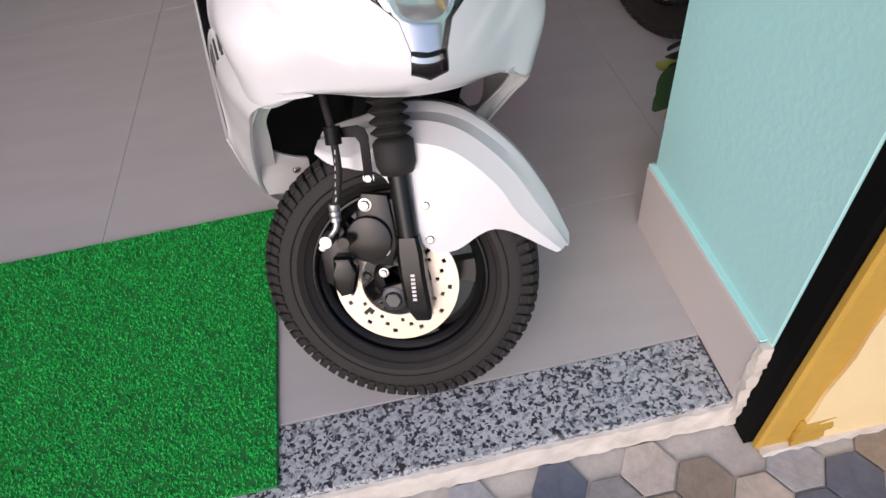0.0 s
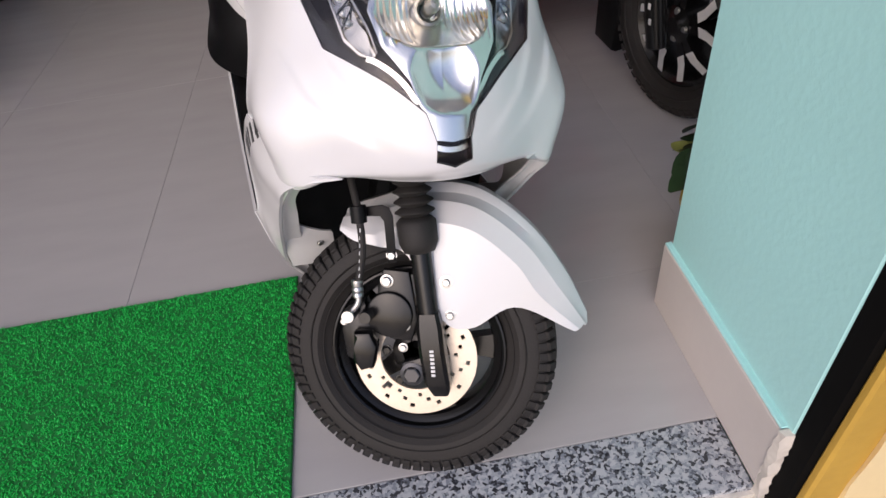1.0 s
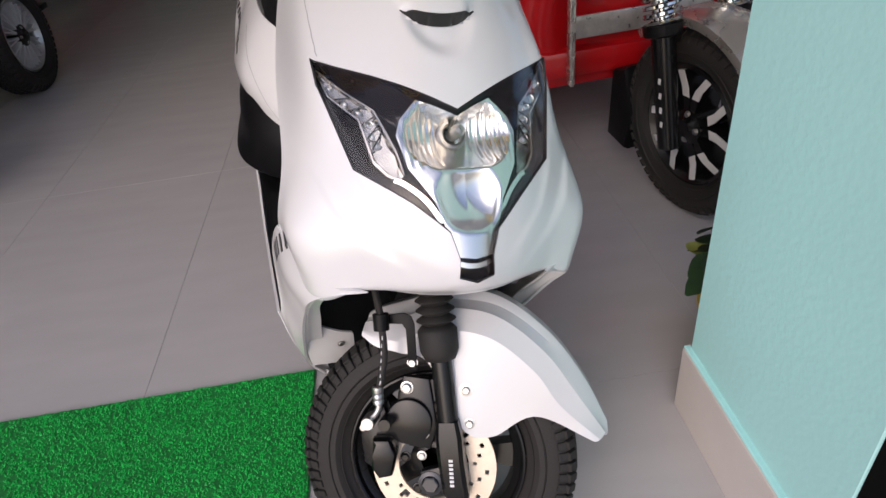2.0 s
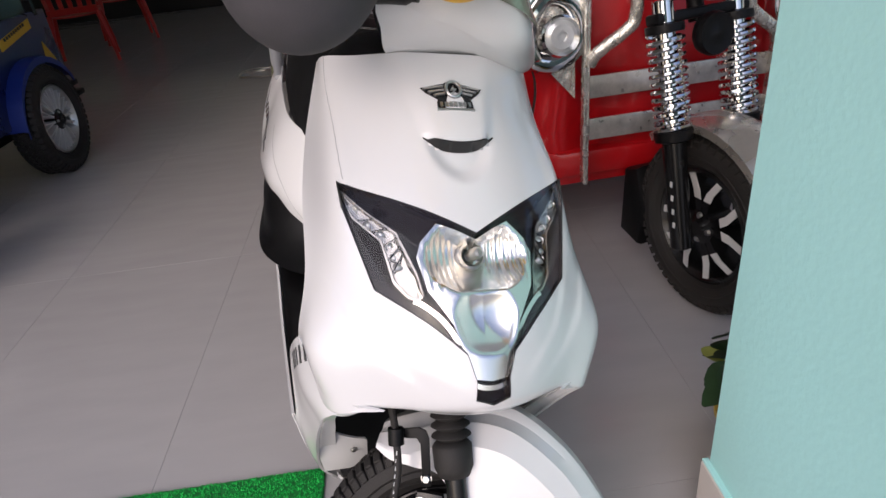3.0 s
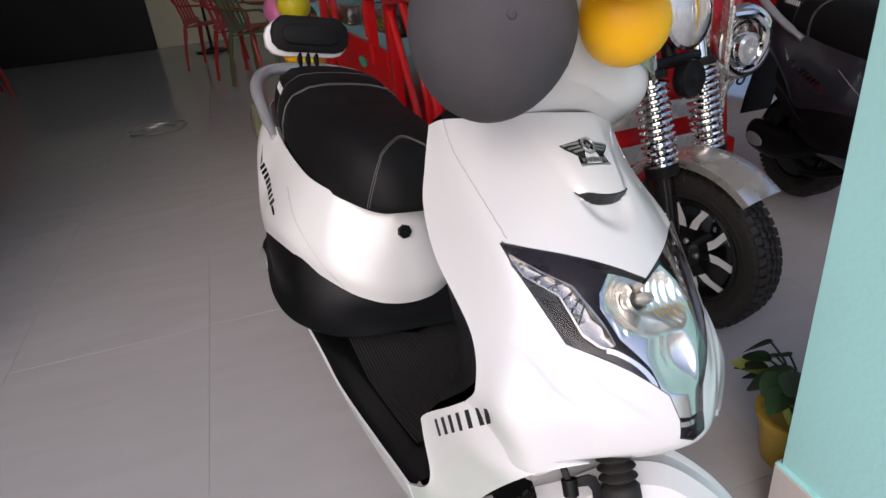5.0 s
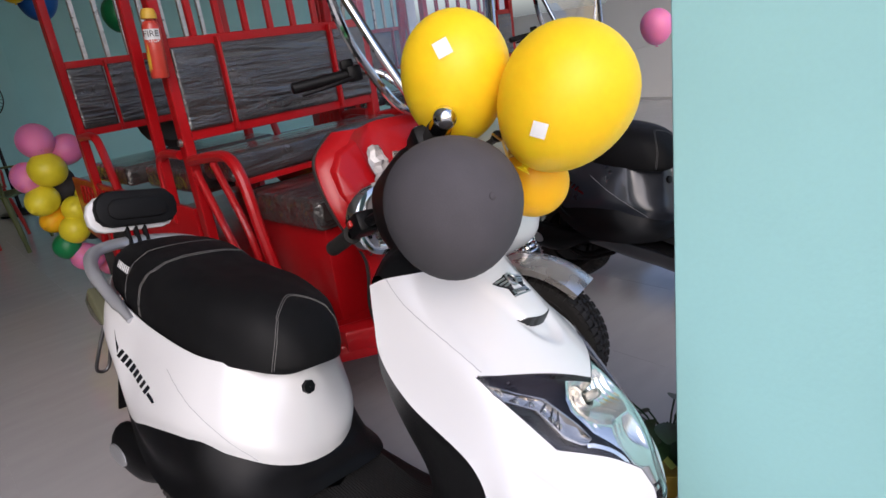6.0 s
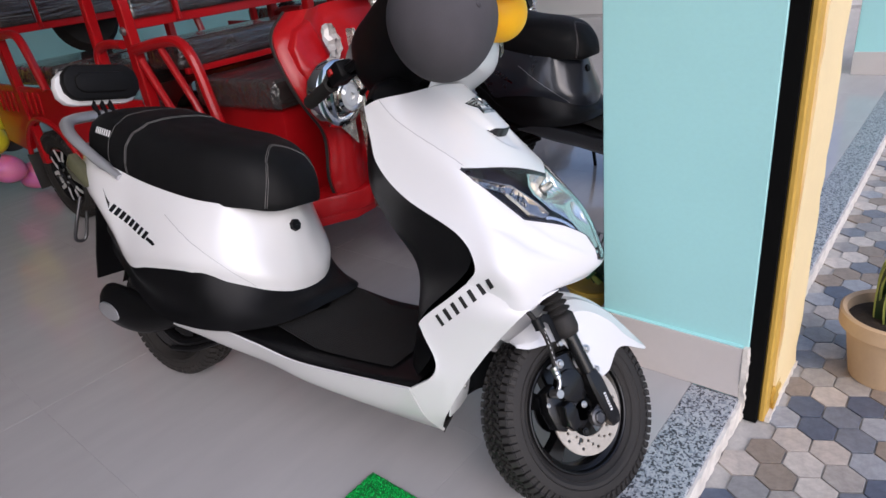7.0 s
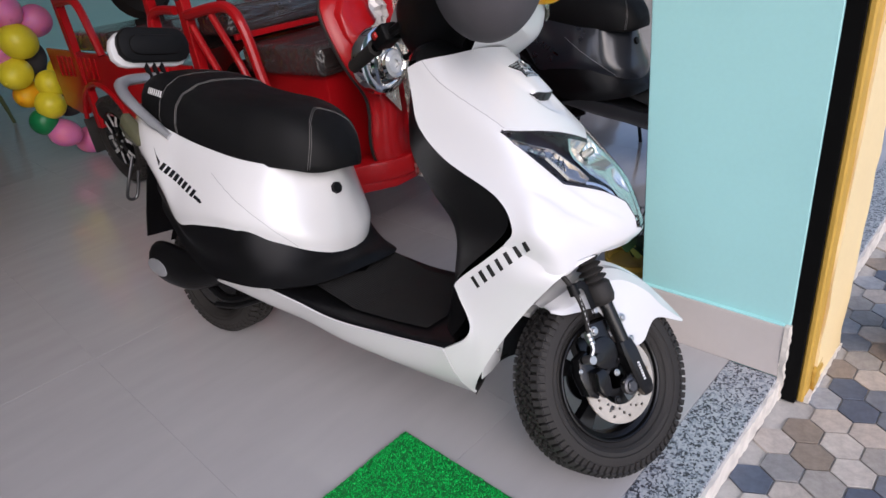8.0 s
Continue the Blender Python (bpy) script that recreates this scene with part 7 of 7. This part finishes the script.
bushy(pose(0.172, 0.365, 0), "dark leafy plant in a mustard yellow pot behind the pier", 26, 3, YELLOWPOT)


# ---- blue toy jeep ----
def jeep():
    rt = root("toy_jeep", pose(-2.14, 2.77, 0.0), "deep blue child-size jeep with yellow decals", "jeep")
    wheel = road_wheel("wheel", pose(-0.03, 0, 0.262, 0, 0, 90), 0.262, 0.14, 0.165, rt, 9, 14, None, ZINC, 0.0028, 0.02)
    road_wheel("wheel", pose(-0.03, -1.35, 0.262, 0, 0, 90), 0.262, 0.14, 0.165, rt, 9, 14, None, ZINC, 0.0028, 0.02)
    road_wheel("wheel", pose(-0.85, 0, 0.262, 0, 0, 90), 0.262, 0.14, 0.165, rt, 9, 14, None, ZINC, 0.0028, 0.02)
    bm = bmesh.new()
    out = [(-1.0, 0.3), (-0.28, 0.3)] + [(0.02 - 0.29 * math.cos(radians(a)), 0.27 + 0.27 * math.sin(radians(a))) for a in range(20, 161, 20)] + [(0.34, 0.36), (0.4, 0.42), (0.4, 0.74), (-0.9, 0.74), (-1.0, 0.68)]
    slab(bm, out, 0.9, Matrix(((0, 0, -1, -0.05), (1, 0, 0, 0), (0, 1, 0, 0), (0, 0, 0, 1))), 0.012)
    body = part("body", bm, BLUE, rt, "blue painted body")
    bm = bmesh.new()
    pts = [(-0.01, 0.02 - 0.32 * math.cos(radians(a)), 0.26 + 0.3 * math.sin(radians(a))) for a in range(5, 150, 12)]
    rows = [[Vector(q) + Vector((-0.12, 0, 0)), Vector(q) + Vector((0.0, 0, 0.006)), Vector(q) + Vector((0.03, 0, 0)), Vector(q) + Vector((0.03, 0, -0.03))] for q in pts]
    sheet(bm, rows)
    thicken(bm, 0.006)
    part("wheel_arch", bm, BLUEARCH, body, "blue plastic wheel arch", 50)
    bm = bmesh.new()
    slab(bm, [(-0.12, 0.665), (0.2, 0.72), (0.2, 0.675), (-0.12, 0.62)], 0.004, Matrix(((0, 0, 1, -0.049), (1, 0, 0, 0), (0, 1, 0, 0), (0, 0, 0, 1))))
    part("side_decal", bm, YELLOWDECAL, body, "yellow side sticker with dark print")
    bm = bmesh.new()
    for k in range(9):
        box(bm, 0.004, 0.014, 0.014, pose(-0.0435, -0.07 + 0.025 * k, 0.665 + 0.0043 * k))
    part("print", bm, INK, body, "dark printed marks")
    bm = bmesh.new()
    slab(bm, [(0.2, 0.36), (0.325, 0.3), (0.325, 0.5), (0.25, 0.6)], 0.004, Matrix(((0, 0, 1, -0.049), (1, 0, 0, 0), (0, 1, 0, 0), (0, 0, 0, 1))))
    part("corner_decal", bm, YELLOWDECAL, body, "yellow corner sticker")
    for y in (-0.9, -0.3, 0.3):
        bm = bmesh.new()
        beam(bm, (-0.07, y, 0.72), (-0.1, y, 1.3), 0.035, 0.045)
        part("window_post", bm, GLOSSBLACK, rt)
    bm = bmesh.new()
    box(bm, 0.85, 1.35, 0.05, pose(-0.5, -0.28, 1.32), 0.015)
    part("roof", bm, BLUE, rt, "blue roof")
    bm = bmesh.new()
    box(bm, 0.006, 1.15, 0.54, pose(-0.085, -0.3, 1.0, 0, -3, 0))
    g = part("window", bm, SMOKE, rt, "dark side window")
    for z, y in ((0.36, 0.36), (0.3, 0.4)):
        bm = bmesh.new()
        box(bm, 0.2, 0.1, 0.03, pose(-0.12, y, z), 0.008)
        part("rear_bumper", bm, BLACK, rt)
    bm = bmesh.new()
    box(bm, 0.6, 1.6, 0.08, pose(-0.5, -0.6, 0.24), 0.01)
    part("chassis", bm, BLACK, rt)


BLUEARCH = paint("bright blue plastic", (0.01, 0.028, 0.2), 0.35)
jeep()


# ---- plastic chairs ----
def chair(mat, label):
    rt = root("plastic_chair", pose(0, 0, 0), label, "chair", "plastic chairs")
    bm = bmesh.new()
    rows = [[(x, y, z + 0.012 * (abs(x) / 0.22) ** 2) for x in (-0.22, -0.12, 0, 0.12, 0.22)] for y, z in ((-0.22, 0.435), (-0.2, 0.45), (0, 0.44), (0.2, 0.43))]
    surface(bm, rows, 12, 12)
    thicken(bm, 0.012)
    part("seat", bm, mat, rt)
    bm = bmesh.new()
    for k in range(-2, 3):
        x = k * 0.075
        rows = [[(x - 0.02, 0.2, 0.45), (x + 0.02, 0.2, 0.45)], [(x * 1.05 - 0.02, 0.24, 0.6), (x * 1.05 + 0.02, 0.24, 0.6)], [(x * 0.95 - 0.02, 0.29, 0.79), (x * 0.95 + 0.02, 0.29, 0.79)]]
        surface(bm, rows, 8, 3)
    surface(bm, [[(-0.2, 0.26, 0.72), (0, 0.31, 0.74), (0.2, 0.26, 0.72)], [(-0.19, 0.28, 0.8), (0, 0.33, 0.84), (0.19, 0.28, 0.8)]], 4, 12)
    surface(bm, [[(-0.21, 0.19, 0.44), (0, 0.2, 0.45), (0.21, 0.19, 0.44)], [(-0.21, 0.21, 0.5), (0, 0.22, 0.5), (0.21, 0.21, 0.5)]], 4, 12)
    thicken(bm, 0.01)
    part("backrest", bm, mat, rt)
    for s in (-1, 1):
        bm = bmesh.new()
        tube(bm, [(s * 0.2, 0.27, 0.74), (s * 0.24, 0.2, 0.66), (s * 0.25, 0.0, 0.64), (s * 0.245, -0.19, 0.62), (s * 0.23, -0.2, 0.46)], 0.016, 8, 22, True, 0.6)
        part("armrest", bm, mat, rt)
        for y in (-0.2, 0.2):
            bm = bmesh.new()
            tube(bm, [(s * 0.2, y * 0.95, 0.45), (s * 0.235, y * 1.15, 0.2), (s * 0.25, y * 1.25, 0.0)], [0.026, 0.022, 0.017], 8, 10, True, 0.8)
            part("leg", bm, mat, rt)
    return rt


c1 = chair(REDPLASTIC, "red moulded plastic armchair")
c1.matrix_world = pose(-0.62, 6.25, 0, 0, 0, 55)
copy_thing(c1, pose(-0.95, 7.2, 0, 0, 0, 70))
copy_thing(c1, pose(-3.32, 6.05, 0, 0, 0, -160))
copy_thing(c1, pose(-3.3, 7.15, 0, 0, 0, -155))
c2 = chair(OLIVE, "olive green moulded plastic armchair")
c2.matrix_world = pose(-0.5, 5.85, 0, 0, 0, 60)


# ---- pedestal fans ----
def fan(m, label):
    rt = root("pedestal_fan", m, label, "fan", "pedestal fans")
    bm = bmesh.new()
    lathe(bm, [(0.0005, 0.0), (0.2, 0.0), (0.2, 0.02), (0.06, 0.04), (0.02, 0.06), (0.016, 0.7), (0.012, 0.72), (0.012, 1.15), (0.0005, 1.15)], 28)
    part("stand", bm, BLACK, rt, "black round-based stand")
    bm = bmesh.new()
    lathe(bm, [(0.0005, -0.15), (0.05, -0.14), (0.06, -0.05), (0.05, 0.0), (0.0005, 0.0)], 20, pose(0, -0.02, 1.2, 90, 0, 0))
    part("motor", bm, BLACK, rt)
    bm = bmesh.new()
    for s, dep in ((1, 0.05), (-1, -0.05)):
        for k in range(36):
            a = 2 * math.pi * k / 36
            tube(bm, [(0.04 * math.cos(a), -0.06 - dep, 1.2 + 0.04 * math.sin(a)), (0.14 * math.cos(a), -0.06 - dep * 0.9, 1.2 + 0.14 * math.sin(a)), (0.21 * math.cos(a), -0.06, 1.2 + 0.21 * math.sin(a))], 0.0016, 4, 5)
    tube(bm, [(0.212 * math.cos(2 * math.pi * k / 40), -0.06, 1.2 + 0.212 * math.sin(2 * math.pi * k / 40)) for k in range(41)], 0.006, 6)
    part("guard", bm, BLACK, rt, "black wire guard")
    for k in range(3):
        bm = bmesh.new()
        a = 2.094 * k
        rows = [[(r * math.cos(a + w), -0.06 + d, 1.2 + r * math.sin(a + w)) for w, d in ((-0.35, 0.02), (0, 0), (0.35, -0.02))] for r in (0.03, 0.1, 0.18)]
        sheet(bm, rows)
        part("blade", bm, SMOKE, rt)
    return rt


f1 = fan(pose(-0.12, 7.6, 0, 0, 0, -25), "black pedestal fan before the back wall")
copy_thing(f1, pose(-1.02, 8.4, 0.0, 0, 0, 60))

# green watering can by the far pier
bm = bmesh.new()
lathe(bm, [(0.0005, 0), (0.1, 0), (0.11, 0.02), (0.1, 0.2), (0.07, 0.26), (0.03, 0.3), (0.02, 0.34), (0.0005, 0.34)], 24)
tube(bm, [(0.09, 0, 0.06), (0.2, 0, 0.2), (0.26, 0, 0.36)], [0.025, 0.018, 0.014], 10, 10)
can = part("watering_can", bm, GREENPLASTIC, None, "green plastic watering can on the floor by the far pier")
can.matrix_world = pose(3.5, 0.42, 0, 0, 0, 40)
tagged(can, "", "watering can")

# loose wire on the floor
for k, (x, y, r) in enumerate(((-1.45, 4.5, 0.16), (-1.42, 4.55, 0.2))):
    bm = bmesh.new()
    tube(bm, [(x + r * math.cos(a * 0.3), y + r * 0.8 * math.sin(a * 0.3), 0.006 + 0.004 * math.sin(a)) for a in range(22)], 0.004, 5, 60)
    tagged(part("wire_loop", bm, STEEL, None, "thin loose loop of wire on the floor"), "", "wire", "wire loops")

# ---- floor tiles and pavers, piece by piece ----
def shared_piece(name, me, parent, x, y, z, turn=0.0):
    ob = new(name, me)
    ob.parent = parent
    ob.matrix_world = pose(x, y, z, 0, 0, turn)
    return ob


def tile_mesh(sx, sy):
    bm = bmesh.new()
    box(bm, sx, sy, 0.01, I4, 0.0004, 1)
    me = bpy.data.meshes.new("floor_tile")
    bm.to_mesh(me)
    bm.free()
    me.materials.append(FLOORTILE)
    return me


GAP = 0.001
full, front = tile_mesh(0.6 - GAP, 1.2 - GAP), tile_mesh(0.6 - GAP, 0.34 - GAP)
for i in range(-8, 14):
    x = -1.06 + 0.6 * i + 0.3
    if x - 0.3 < -5.7 or x + 0.3 > 7.2:
        continue
    shared_piece("floor_tile", front, floor, x, 0.17 + GAP / 2, -0.005)
    for j in range(8):
        shared_piece("floor_tile", full, floor, x, 0.34 + 1.2 * j + 0.6, -0.005)

HEX = 0.081


def hexagon(r):
    return [(r * math.cos(radians(60 * k)), r * math.sin(radians(60 * k))) for k in range(6)]


bm = bmesh.new()
slab(bm, hexagon(HEX / math.sqrt(3) * 0.955), 0.012, pose(0, 0, -0.01), 0.0012)
hexme = bpy.data.meshes.new("hex_paver")
bmesh.ops.recalc_face_normals(bm, faces=bm.faces[:])
bm.to_mesh(hexme)
bm.free()
hexme.materials.append(HEXSTONE)
cells = []
for i in range(-60, 75):
    for j in range(-40, 1):
        x = 0.0 + i * HEX * math.sqrt(3) / 2
        y = -0.165 + (j + 0.5 * (i % 2)) * HEX
        if y < -0.125 and -2.5 < x < 4.2 and not (-0.02 < x < 0.36 and y > -0.19):
            cells.append((math.hypot(x - 0.1, y + 0.3), x, y))
cells.sort()
rng = random.Random(21)
for d, x, y in cells[:300]:
    shared_piece("hex_paver", hexme, ground, x, y, GROUND_Z + rng.uniform(-0.0006, 0.0006), 60 * rng.randrange(6))
verts, faces = [], []
for d, x, y in cells[300:]:
    k = len(verts)
    r = HEX / math.sqrt(3) * 0.955
    for z, rr in ((GROUND_Z - 0.008, r), (GROUND_Z + 0.001, r), (GROUND_Z + 0.002, r * 0.975)):
        verts += [(x + px * rr / r, y + py * rr / r, z) for px, py in hexagon(r)]
    for a in range(2):
        faces += [(k + 6 * a + n, k + 6 * a + (n + 1) % 6, k + 6 * a + 6 + (n + 1) % 6, k + 6 * a + 6 + n) for n in range(6)]
    faces.append(tuple(k + 12 + n for n in range(6)))
me = bpy.data.meshes.new("pavers")
me.from_pydata(verts, [], faces)
me.materials.append(HEXSTONE_FAR)
rest = new("pavers", me)
rest.parent = ground
tagged(rest, "hexagonal stone pavers in mixed greys, blues and browns", "", "", "stuff")
